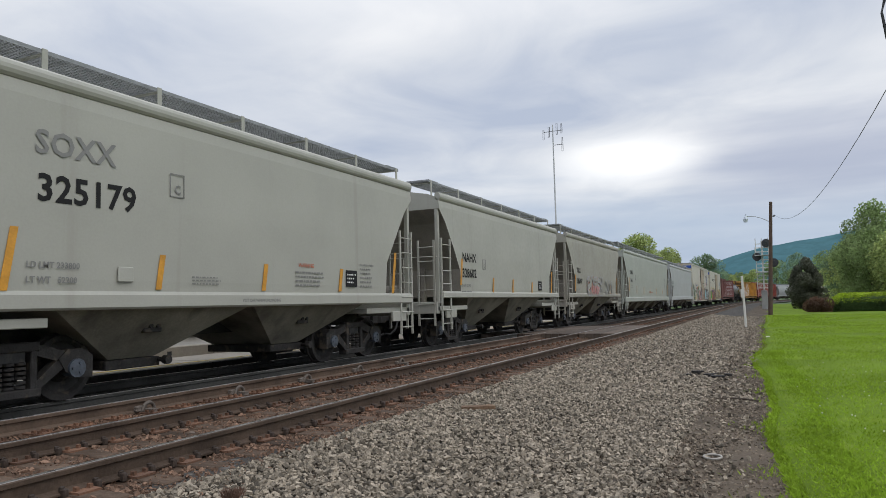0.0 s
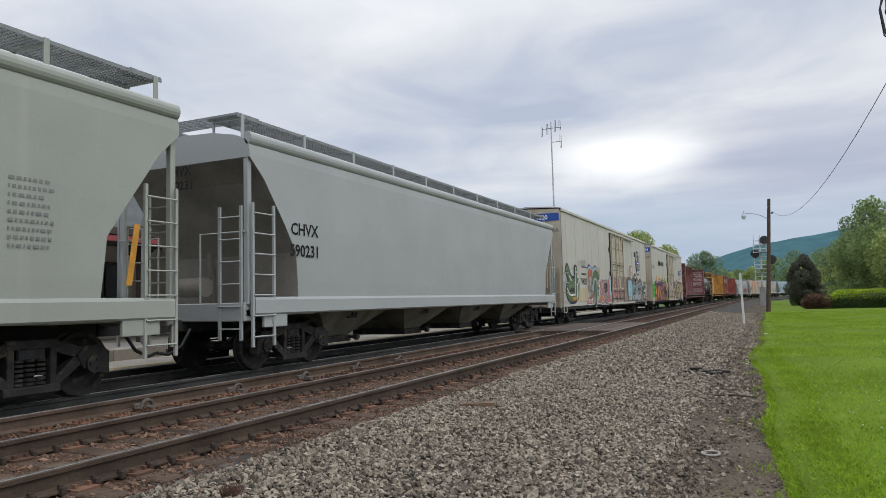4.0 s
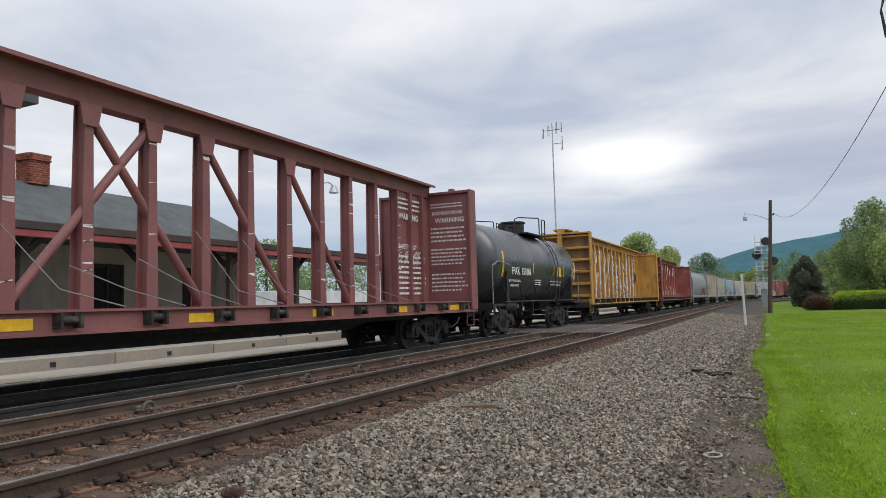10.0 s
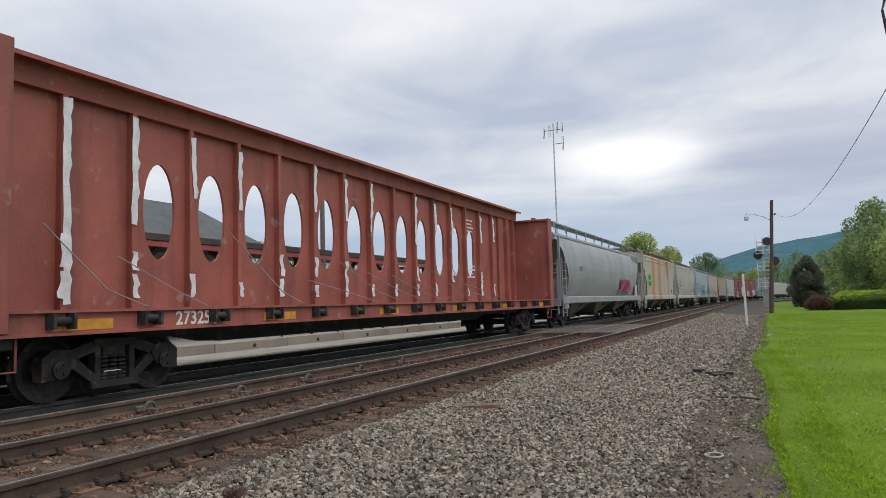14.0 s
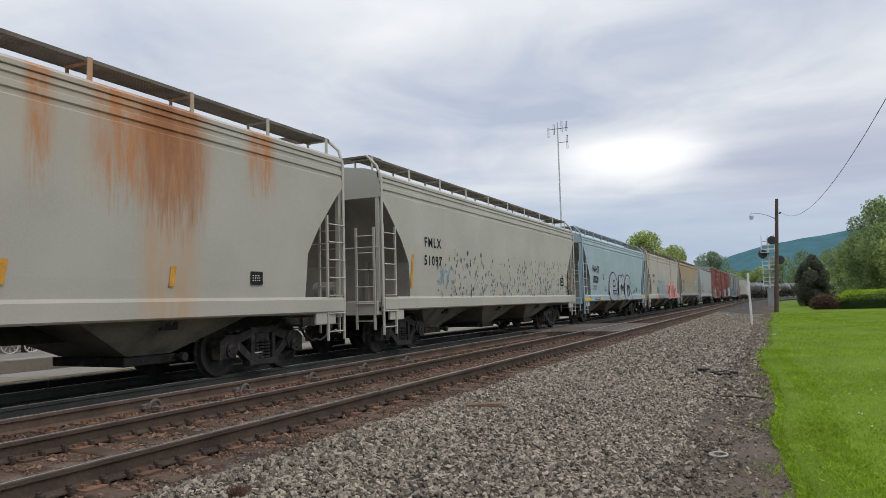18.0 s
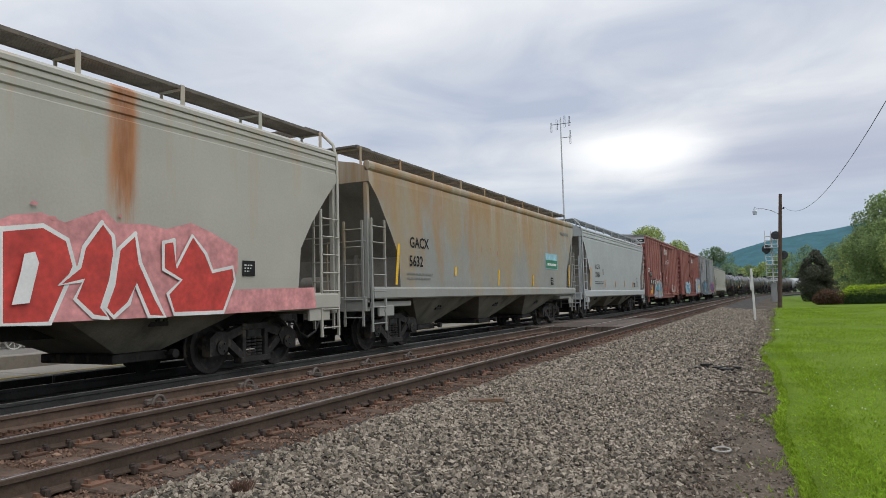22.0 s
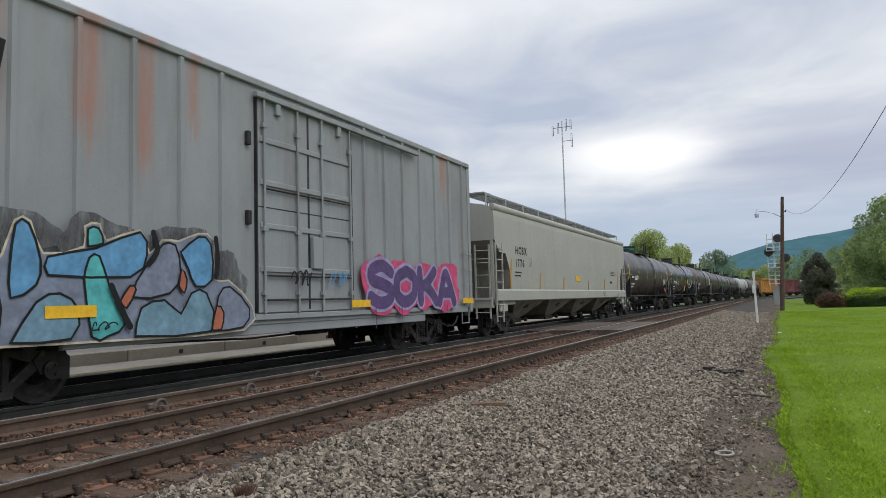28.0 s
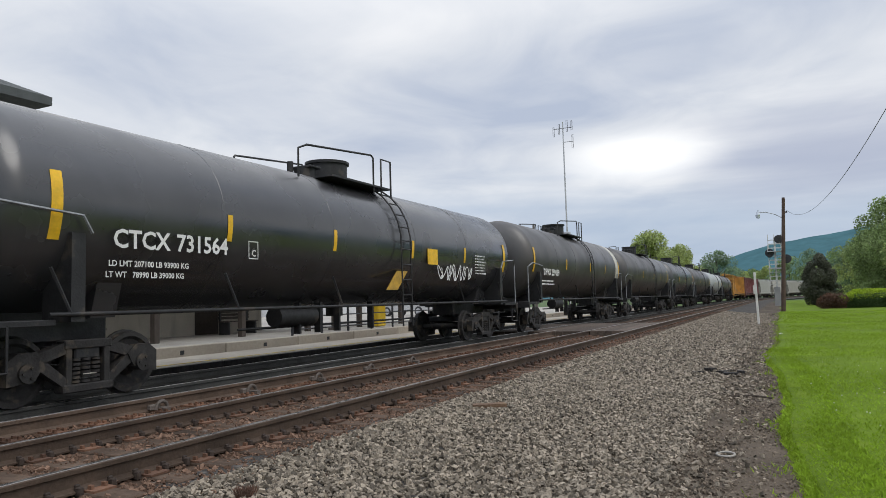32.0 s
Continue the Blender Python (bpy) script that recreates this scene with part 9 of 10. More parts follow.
# the dark body of the letters
shape(car, [(-9.3, 0.83), (-9.35, 1.6), (-9.0, 2.2), (-8.3, 2.4), (-7.6, 2.2), (-7.0, 2.35), (-6.2, 2.4), (-5.5, 2.3), (-5.1, 2.44), (-4.35, 2.48), (-4.05, 2.2), (-3.68, 2.03), (-3.5, 2.3), (-3.19, 2.42), (-2.75, 2.42), (-2.4, 2.28), (-2.06, 1.65), (-2.18, 0.83), (-4.0, 0.82), (-6.0, 0.82)], RS - 0.014, M["g_plum"], M["g_pink"], 0.035)
amber = ([(-5.4, 1.94), (-5.3, 1.95), (-5.05, 1.4), (-4.5, 1.0), (-4.1, 0.9), (-4.4, 0.85), (-5.13, 1.2)], [(-4.85, 1.9), (-4.7, 1.88), (-4.35, 1.4), (-4.05, 1.05), (-3.95, 0.85), (-4.15, 0.9), (-4.5, 1.35)], [(-4.35, 2.2), (-4.1, 2.1), (-4.0, 1.95), (-4.15, 1.75), (-4.35, 1.85)],
         [(-3.24, 2.36), (-2.95, 2.33), (-2.6, 2.05), (-2.36, 1.73), (-2.45, 1.35), (-2.6, 1.6), (-2.85, 1.95)], [(-3.6, 2.1), (-3.4, 2.15), (-3.35, 2.0), (-3.55, 1.9)], [(-3.48, 1.42), (-3.2, 1.62), (-2.98, 1.64), (-2.98, 1.5), (-3.2, 1.48)],
         [(-3.25, 1.03), (-3.2, 1.2), (-3.0, 1.25), (-2.95, 1.05), (-2.6, 0.95), (-2.45, 1.2), (-2.48, 0.87), (-3.0, 0.86)], [(-8.9, 1.9), (-8.6, 2.0), (-8.2, 1.5), (-8.3, 1.1), (-8.7, 1.4)], [(-7.9, 1.0), (-7.6, 1.6), (-7.3, 2.0), (-7.15, 1.5), (-7.5, 0.95)],
         [(-6.8, 1.9), (-6.5, 2.05), (-6.2, 1.6), (-6.35, 1.1), (-6.6, 1.3)], [(-9.2, 0.86), (-9.1, 1.2), (-8.7, 1.1), (-8.5, 0.86)], [(-6.1, 0.86), (-5.9, 1.2), (-5.55, 1.15), (-5.4, 0.9)])
for k, p_ in enumerate(amber):
    shape(car, p_, RS - 0.022 - 0.0004 * k, M["g_amber"], M["g_black"], 0.022)
for k, p_ in enumerate(([(-4.95, 2.15), (-4.6, 2.2), (-4.2, 2.2)], [(-5.05, 2.1), (-4.9, 1.6), (-4.3, 1.1), (-3.95, 0.85)], [(-3.7, 1.95), (-3.72, 1.6), (-3.5, 1.35), (-3.1, 1.4)], [(-3.9, 0.85), (-3.7, 1.2), (-3.3, 1.3)], [(-8.9, 1.2), (-8.4, 1.9), (-8.0, 2.2)], [(-7.0, 1.0), (-6.9, 1.7), (-6.4, 2.2), (-5.8, 2.2)], [(-6.0, 2.0), (-5.6, 1.4), (-5.2, 1.0), (-4.7, 0.86)])):
    spray(car, p_, 0.03, RS - 0.030 - 0.001 * k, M["g_pink"])
for k, (x_, z_) in enumerate(((-4.7, 2.32), (-3.1, 2.0), (-8.4, 2.2), (-6.6, 2.25), (-2.35, 1.2), (-5.6, 1.75))):
    shape(car, [(x_ - 0.3, z_), (x_ - 0.05, z_ + 0.09), (x_ + 0.3, z_ + 0.03), (x_, z_ - 0.03)], RS - 0.028, M["g_lilac"], None)
part("hatch_plate", MB().box(-3.45, -2.5, RS - 0.040, RS - 0.03, 1.28, 1.62, 0.004), M["black"], car)
shape(car, [(-2.0, 1.72), (-1.85, 1.95), (-1.45, 1.8), (-1.38, 1.6)], RS - 0.006, M["g_amber"], None, soft=1)
scrawl(car, -1.9, 1.7, 0.4, 0.14, RS - 0.010, BK, 333, 4, 0.012)
part("small_sign", MB().box(-2.95, -2.65, RS - 0.006, RS, 2.42, 2.52), M["stripe_yellow"], car)
letter(car, "SECURE BOTH", 0.07, -0.75, 2.42, RS - 0.058, GL)
letter(car, "HASPS BEFORE", 0.07, -0.75, 2.32, RS - 0.058, GL)
letter(car, "MOVING CAR", 0.07, -0.70, 2.22, RS - 0.058, GL)
part("lock_plate", MB().box(0.15, 0.42, RS - 0.12, RS - 0.09, 1.5, 2.0, 0.005), M["white"], car, "white door-lock plate")
for x_ in (-2.2, 2.0):
    part("reflector_stripe", MB().box(x_, x_ + 0.55, RS - 0.036, RS - 0.033, 1.2, 1.3), M["stripe"], car)
graffiti(car, "YNSK", 2.35, 0.88, 1.62, RS - 0.03, M["g_straw"], M["g_black"], M["g_purple"], M["g_cream"], 1.15, 43, 0, 0.06, plain=True)
part("grey_patch", MB().box(9.25, 9.75, RS - 0.006, RS, 1.55, 1.95), M["slope"], car, "patch of dull grey paint")
for k in range(8):
    a = k * 0.785
    spray(car, [(8.9 + math.cos(a) * 0.05, 1.75 + math.sin(a) * 0.06), (8.9 + math.cos(a) * 0.2 - math.sin(a) * 0.05, 1.75 + math.sin(a) * 0.24 + math.cos(a) * 0.05), (8.9 + math.cos(a) * 0.2 + math.sin(a) * 0.05, 1.75 + math.sin(a) * 0.24 - math.cos(a) * 0.05), (8.9 + math.cos(a) * 0.05, 1.75 + math.sin(a) * 0.06)], 0.02, RS - 0.004, GL, "flower_petal")
scrawl(car, 7.8, 1.0, 0.9, 0.9, RS - 0.004, M["g_sky"], 47, 5, 0.02)
bars(car, 9.3, 2.1, RS - 0.003, 0.55, 0.5, 6, GL, 48)
scrawl(car, -10.0, 3.25, 1.1, 0.35, RS, BK, 44, 5)
part("shield_emblem", MB().prism([(7.0, 3.55), (7.7, 3.55), (7.7, 3.2), (7.35, 2.95), (7.0, 3.2)], "y", RS - 0.008, RS), M["blue_band"], car, "small blue shield emblem")
bars(car, 7.0, 2.65, RS - 0.003, 0.9, 0.22, 2, GL, 6)
letter(car, "BUILDING", 0.22, 7.72, 3.46, RS - 0.004, BK)
letter(car, "AMERICA", 0.22, 7.72, 3.14, RS - 0.004, BK)
scrawl(car, 7.6, 1.9, 1.7, 0.45, RS, BK, 45, 5, 0.02)
part("reflector_stripe", MB().box(9.0, 9.8, RS - 0.02, RS - 0.016, 1.25, 1.36), M["stripe"], car)
placard(car, 8.2, 1.45, RS)
end_machinery(car, L)

# centre-beam flats, first tank
car, L = centerbeam("centerbeam_flat_car", "empty maroon centre-beam flat car with tall end bulkheads", -85.17, -62.13, "maroon", "maroon", zt=4.53)
letter(car, "561322", 0.14, 0.15, 3.75, -L / 2 - 0.012, GL, end=True)
letter(car, "561322", 0.20, -5.2, 0.98, -1.486, WL)
# notices on the inner face of the trailing bulkhead
XB = L / 2 - 0.345
bars(car, -0.2, 4.05, XB, 1.2, 0.18, 2, WL, 501, end=True)
letter(car, "INSTRUCTIONS", 0.10, -0.25, 3.86, XB, WL, end=True)
letter(car, "WARNING", 0.14, -0.35, 3.62, XB, WL, end=True)
for z_, h_, n_, sd in ((3.0, 0.5, 4, 502), (2.3, 0.55, 5, 503), (1.5, 0.6, 5, 504)):
    bars(car, -0.2, z_, XB, 1.2, h_, n_, WL, sd, end=True)
scrawl(car, 9.2, 2.3, 1.6, 0.4, -0.14, WL, 505, 7, 0.012)
bars(car, 0.2, 3.2, -L / 2 - 0.012, 0.7, 0.25, 3, WL, 3, end=True)
bars(car, 0.2, 2.5, -L / 2 - 0.012, 1.1, 0.35, 3, WL, 4, end=True)
letter(car, "CAUTION", 0.12, 0.9, 4.3, -L / 2 + 0.02, WL, end=True)
frame_mark(car, -L / 2 + 0.06, 3.3, -1.446, 0.24, WL)
letter(car, "WARNING", 0.17, 9.25, 3.6, -0.14, WL)
letter(car, "SAFETY FIRST", 0.13, 9.2, 2.75, -0.14, WL)
bars(car, 9.2, 1.4, -0.14, 1.7, 1.2, 8, WL, 9)
bars(car, 9.2, 3.85, -0.14, 1.6, 0.4, 3, WL, 10)
for k in range(7):
    part("reflector_stripe", MB().box(-9.6 + 3.2 * k, -8.9 + 3.2 * k, -1.487, -1.481, 0.98, 1.12), M["stripe_yellow"], car)

def tank_stripes(ends, middle):
    return [(x, -20, 15, 0.16) for x in ends] + [(x, -13, 4, 0.11) for x in middle]


car, L = tank_car("tank_car", "short satin black tank car with white lettering", -60.6, -49.3, "tankblack", 1.44, 2.50, xd=0.55, reach=1.15, stripes=tank_stripes((-4.55, 4.9), (-1.25, 1.55, 3.05)))
letter(car, "151086", 0.25, -2.73, 2.12, -1.47, WL)
letter(car, "FPAX", 0.25, -3.80, 2.12, -1.47, WL)
letter(car, "LD LMT 201300 LB 91300 KG", 0.08, -4.0, 1.86, -1.36, WL)
letter(car, "LT WT   61700 LB 28000 KG", 0.08, -4.0, 1.70, -1.30, WL)
part("yellow_sign", MB().box(1.9, 2.5, -1.475, -1.455, 2.15, 2.55), M["stripe_yellow"], car)
letter(car, "FPAX 151086", 0.11, 0.35, 3.0, -L / 2 + 0.13, WL, end=True)
bars(car, 0.30, 2.72, -L / 2 + 0.13, 0.7, 0.14, 2, WL, 17, end=True)
bars(car, 4.2, 2.1, -1.47, 0.6, 0.5, 6, WL, 11)
bars(car, -0.85, 1.75, -1.34, 0.9, 0.25, 3, WL, 12)
bars(car, 1.25, 1.75, -1.34, 1.6, 0.25, 2, WL, 13)

car, L = centerbeam("centerbeam_flat_car", "empty ochre-yellow centre-beam flat car with torn white film", -47.23, -24.43, "yellow", "ochre_brown", film=True, zt=4.52)
letter(car, "855", 0.20, -7.6, 0.97, -1.486, WL)
part("road_number_panel", MB().box(-9.4, -6.0, -1.485, -1.481, 0.93, 1.19), M["black"], car)
bars(car, -9.25, 0.98, -1.487, 1.1, 0.17, 1, WL, 14)
scrawl(car, 8.7, 2.2, 1.4, 0.95, -0.12, BK, 51, 8, 0.022)
scrawl(car, -3.5, 0.98, 1.6, 0.2, -1.486, BK, 52, 5, 0.014)
bars(car, 8.3, 3.4, -0.115, 0.9, 0.5, 4, M["ochre_brown"], 15)
placard(car, 5.4, 0.75, -1.486, 0.4, 0.4)

car, L = centerbeam("centerbeam_flat_car", "rusty red centre-beam flat car with oval openings", -22.42, 0.41, "brickred", "brickred", ovals=True, zt=4.44, rise=0.40)
letter(car, "273254", 0.20, -8.4, 0.97, -1.486, WL)
bars(car, 5.8, 3.6, -0.06, 1.0, 0.5, 4, WL, 16)
bars(car, 5.8, 2.0, -0.06, 1.0, 0.5, 4, WL, 17)
for k in range(6):
    part("reflector_stripe", MB().box(-10.4 + 4.0 * k, -9.5 + 4.0 * k, -1.487, -1.481, 0.96, 1.10), M["stripe"], car)

# hoppers
car, L = hopper("hopper_car", "weathered grey round-sided covered hopper car with faded scrawls", 1.53, 20.67, "tank_grey", 3, style="round", stripes=())
letter(car, "0078", 0.22, -6.5, 2.5, -1.61, GL)
for k in range(4):
    x_ = 7.70 + 0.54 * k
    part("name_block", MB().prism([(x_, 0), (x_ + 0.44, 0), (x_ + 0.52, 0.34), (x_ + 0.08, 0.34)], "y", -0.012, 0), M["g_slab"], car, "one of four plain grey blocks of a large name", at=pose(0, -1.500, 3.52, -22, 0, 0))
graffiti(car, "LAGOS", 2.4, 1.55, 0.75, -1.61, M["g_magenta"], M["g_black"], None, M["g_purple"], 1.2, 61, 0, 0.06)
scrawl(car, -6.0, 1.7, 3.4, 0.6, -1.61, GL, 62, 10, 0.010)
part("card_board", MB().box(7.6, 8.3, -1.62, -1.58, 1.2, 2.0, 0.01), M["grey"], car)

car, L = hopper("hopper_car", "cream covered hopper car with broad orange rust runs", 22.31, 39.25, "cream_rust", 3, "ribbed", e_top=3.28, board="grate_rusty", top=0.1, stripes=[(-6.98, 1.6, 0.85), (-4.92, 1.5, 0.4), (1.4, 1.5, 0.3), (3.9, 1.5, 0.3)])
for z, s in ((2.52, "FMLX"), (2.08, "41712")):
    part("green_paint_patch", MB().box(-6.55, -5.35 + (0.2 if z < 2.3 else 0), SIDE - 0.004, SIDE, z - 0.06, z + 0.32), M["green_paint"], car)
    letter(car, s, 0.23, -6.45, z, SIDE - 0.006, BK)
part("end_green_patch", MB().box(-L / 2 - 0.014, -L / 2 - 0.008, -0.2, 0.45, 3.55, 3.95), M["green_paint"], car)
letter(car, "41712", 0.15, 0.42, 3.58, -L / 2 - 0.018, BK, end=True)
placard(car, 5.6, 1.55, w=0.3, h=0.22)

car, L = hopper("hopper_car", "cream covered hopper car with peeling black paint flecks", 40.73, 57.26, "cream_clean", 3, "ribbed", e_top=3.28, board="grate_rusty", top=0.05, stripes=[(-6.91, 1.55, 0.8), (7.2, 1.55, 0.8)])
reporting(car, "FMLX", "51097", -6.16, 2.58, 2.12, 0.24, L=L, sp=1.25)


def flecks(car, x0, x1, z0, z1, n, seed, mats):
    r = random.Random(seed)
    for m in mats:
        mb = MB()
        for i in range(n):
            x, z = r.uniform(x0, x1), z0 + (z1 - z0) * r.random() ** 1.5
            blob(mb, x, z, r.uniform(0.012, 0.05), r.uniform(0.03, 0.17), SIDE - 0.001 - 0.00004 * i, r, 9, 0.5)
        part("paint_flecks", mb, m, car)


flecks(car, -5.5, 7.6, 1.35, 2.6, 290, 3, (BK,))
flecks(car, -5.5, 7.6, 1.35, 2.4, 90, 13, (M["soot"],))
flecks(car, -4.0, 7.0, 1.35, 2.0, 60, 4, (M["g_sky"],))
flecks(car, 2.0, 7.4, 1.1, 2.3, 14, 5, (M["rusty_orange"],))
scrawl(car, -5.4, 1.6, 0.9, 0.5, SIDE, M["g_blue"], 63, 3)
placard(car, 6.0, 1.7)

car, L = hopper("hopper_car", "pale blue-grey covered hopper car with outlined bubble letters", 58.8, 75.13, "ice", 3, "ribbed", stripes=())
reporting(car, "NAHX", "17020", -6.37, 2.43, 1.92, 0.33, L=L)
letter(car, "LD LMT 221800 LD", 0.08, -6.45, 1.70, SIDE, BK)
letter(car, "LT WT    64200", 0.08, -6.45, 1.56, SIDE, BK)
letter(car, "LIFT-JACK", 0.06, -7.3, 1.19, -1.633, BK)
letter(car, "HERE", 0.06, -7.2, 1.10, -1.633, BK)
bars(car, -3.9, 1.52, SIDE, 0.5, 0.2, 3, BK, 19)
frame_mark(car, -4.2, 2.1, s=0.2, m=BK)
PS = -1.640
shape(car, [(-2.95, 1.5), (-2.85, 2.0), (-2.4, 2.42), (-1.8, 2.52), (-1.2, 2.35), (-0.85, 1.95), (-0.9, 1.62), (-1.5, 1.55), (-2.0, 1.55), (-1.8, 1.35), (-1.3, 1.4), (-0.95, 1.3), (-0.9, 1.05), (-1.6, 0.99), (-2.4, 1.05), (-2.8, 1.2)], PS, M["g_mist"], BK, 0.065)
shape(car, [(-2.1, 1.8), (-1.9, 2.05), (-1.6, 2.08), (-1.4, 1.85), (-1.7, 1.78)], PS - 0.008, M["ice"], BK, 0.07)
shape(car, [(-0.57, 1.0), (-0.45, 2.40), (0.11, 2.40), (0.14, 2.28), (0.53, 2.46), (0.85, 2.44), (1.05, 2.31), (1.25, 2.05), (0.64, 1.72), (0.35, 1.90), (0.03, 1.82), (0.01, 1.0)], PS, M["g_mist"], BK, 0.065, 1)
shape(car, [(1.25, 2.07), (0.64, 1.74), (0.40, 1.92), (0.05, 1.84), (0.02, 1.30), (0.11, 1.30), (0.14, 1.66), (0.35, 1.78), (0.64, 1.60), (1.22, 1.93)], PS - 0.010, BK, None, soft=1)
shape(car, [(1.40, 1.06), (1.17, 1.42), (1.20, 1.85), (1.5, 2.25), (1.94, 2.46), (2.4, 2.44), (2.76, 2.30), (2.91, 2.15), (2.54, 1.72), (2.2, 1.91), (1.95, 1.80), (1.86, 1.5), (2.0, 1.3), (2.34, 1.24), (2.6, 1.38), (2.91, 1.6), (3.42, 1.10), (2.6, 1.0)], PS, M["g_mist"], BK, 0.06, 2)
shape(car, [(2.9, 2.1), (2.56, 1.74), (2.2, 1.93), (1.93, 1.82), (1.86, 1.42), (1.96, 1.42), (2.06, 1.72), (2.25, 1.78), (2.54, 1.58)], PS - 0.010, BK, None, soft=1)
spray(car, [(2.95, 2.02), (3.4, 1.8), (3.9, 1.5)], 0.03, PS, M["g_blue"])
for k, (x_, z_, q_) in enumerate(((3.25, 2.04, 0.12), (3.87, 1.88, 0.14), (4.41, 1.72, 0.14), (2.4, 1.75, 0.1), (2.2, 1.62, 0.1), (4.0, 1.22, 0.16), (0.6, 1.18, 0.13))):
    mb = MB()
    blob(mb, x_, z_, q_, q_ * 1.2, PS, random.Random(340 + k), 12, 0.4, 0.001)
    part("paint_blot", mb, M["g_blue"], car)
placard(car, 4.9, 1.5, w=0.34, h=0.26)
bars(car, 3.9, 1.42, SIDE, 0.55, 0.2, 3, BK, 341)
bars(car, 0.5, 1.52, SIDE, 0.5, 0.12, 2, BK, 342)
bars(car, 5.9, 1.45, SIDE, 0.5, 0.2, 3, BK, 343)
for x, w in ((-8.1, 1.1), (-5.0, 0.5), (0.2, 0.4), (3.2, 0.5), (6.6, 1.1)):
    part("reflector_stripe", MB().box(x, x + w, -1.640, -1.632, 1.07, 1.2), M["stripe_yellow"], car)
bars(car, -6.2, 1.06, -1.633, 1.2, 0.16, 2, BK, 21)

car, L = hopper("hopper_car", "rust-marked cream covered hopper car with red and blue graffiti", 76.52, 93.19, "cream_spotted", 3, "ribbed", e_top=3.28, board="grate_rusty", top=0.08, stripes=[(-7.0, 1.6, 0.85), (-4.4, 1.5, 0.4)])
reporting(car, "FMLX", "51417", -6.21, 2.57, 2.13, 0.22, L=L, sp=1.15)
QS = -1.638
blue = M["g_blue"]
shape(car, [(-4.4, 1.92), (-4.22, 2.0), (-3.85, 1.52), (-4.08, 1.42)], QS, blue, None, soft=1)
for k, (w_, p_) in enumerate(((0.08, [(-4.35, 1.95), (-4.0, 2.25), (-3.56, 2.37), (-3.25, 2.33), (-3.1, 2.25)]), (0.10, [(-4.05, 1.45), (-3.83, 1.66), (-3.5, 1.82), (-3.45, 1.72), (-3.7, 1.5), (-3.8, 1.05)]), (0.16, [(-3.08, 2.2), (-3.2, 1.8), (-3.4, 1.5)]), (0.07, [(-3.1, 2.25), (-2.75, 2.3), (-2.41, 2.22), (-2.4, 2.3), (-1.84, 2.53)]),
                     (0.06, [(-1.84, 2.53), (-1.9, 2.2), (-2.05, 1.9), (-2.1, 1.55)]), (0.07, [(-3.0, 1.5), (-2.8, 1.85), (-2.5, 1.9), (-2.55, 1.7), (-2.7, 1.55)]), (0.10, [(-2.45, 1.5), (-2.3, 1.7), (-2.2, 1.5), (-1.9, 1.25)]), (0.06, [(-2.05, 1.9), (-1.7, 2.0), (-1.59, 2.24), (-1.35, 2.36), (-1.1, 2.36), (-0.73, 2.14)]),
                     (0.09, [(-0.73, 2.14), (-0.9, 2.0), (-0.8, 1.85), (-1.0, 1.65)]), (0.06, [(-0.95, 1.95), (-0.5, 1.95), (-0.28, 1.85), (-0.4, 1.6), (-0.3, 1.45)]), (0.07, [(-1.6, 1.5), (-1.4, 1.8), (-1.2, 1.85), (-1.25, 1.6), (-1.5, 1.4)]), (0.08, [(-0.2, 1.5), (0.12, 1.2), (0.0, 1.05), (-0.5, 1.15), (-0.9, 1.03)]),
                     (0.10, [(-0.9, 1.05), (-0.75, 1.3), (-0.95, 1.45)]), (0.12, [(-3.25, 1.02), (-3.3, 1.4), (-3.1, 1.35), (-2.9, 1.12), (-2.53, 1.05), (-2.2, 1.15), (-2.0, 1.12), (-1.9, 1.3)]), (0.07, [(-1.95, 1.1), (-1.6, 1.2), (-1.2, 1.05)]))):
    spray(car, p_, w_, QS - 0.004 - 0.0035 * k, blue)
for k, (x_, z_, w_, h_) in enumerate(((-4.7, 1.12, 0.6, 0.22), (-4.2, 1.18, 0.7, 0.3), (-3.6, 1.12, 0.5, 0.3), (-2.3, 1.05, 0.9, 0.1), (0.3, 1.2, 0.7, 0.4), (0.7, 1.6, 0.5, 0.5), (1.1, 1.9, 0.5, 0.4), (2.2, 1.7, 2.4, 1.1), (4.0, 1.6, 1.0, 0.8), (4.7, 1.2, 0.7, 0.3))):
    mb = MB()
    blob(mb, x_, z_, w_, h_, QS + 0.003 - 0.0001 * k, random.Random(350 + k), 22, 0.35, 0.001)
    part("red_overspray", mb, M["g_pink"], car, "pale red overspray")
dots(car, 0.2, 4.6, 1.6, 2.5, 22, QS, M["g_pink"], 360, 0.09)
shape(car, [(1.51, 2.15), (1.99, 2.24), (2.28, 2.21), (2.65, 2.36), (2.85, 2.44), (3.06, 2.28), (3.57, 2.3), (3.89, 2.26), (4.36, 2.39), (4.77, 2.28), (5.36, 2.05), (5.36, 1.76), (5.26, 1.39), (7.42, 1.43), (7.48, 1.04), (4.95, 1.01), (1.53, 1.0)], QS - 0.004, M["g_pink"], None, soft=1)
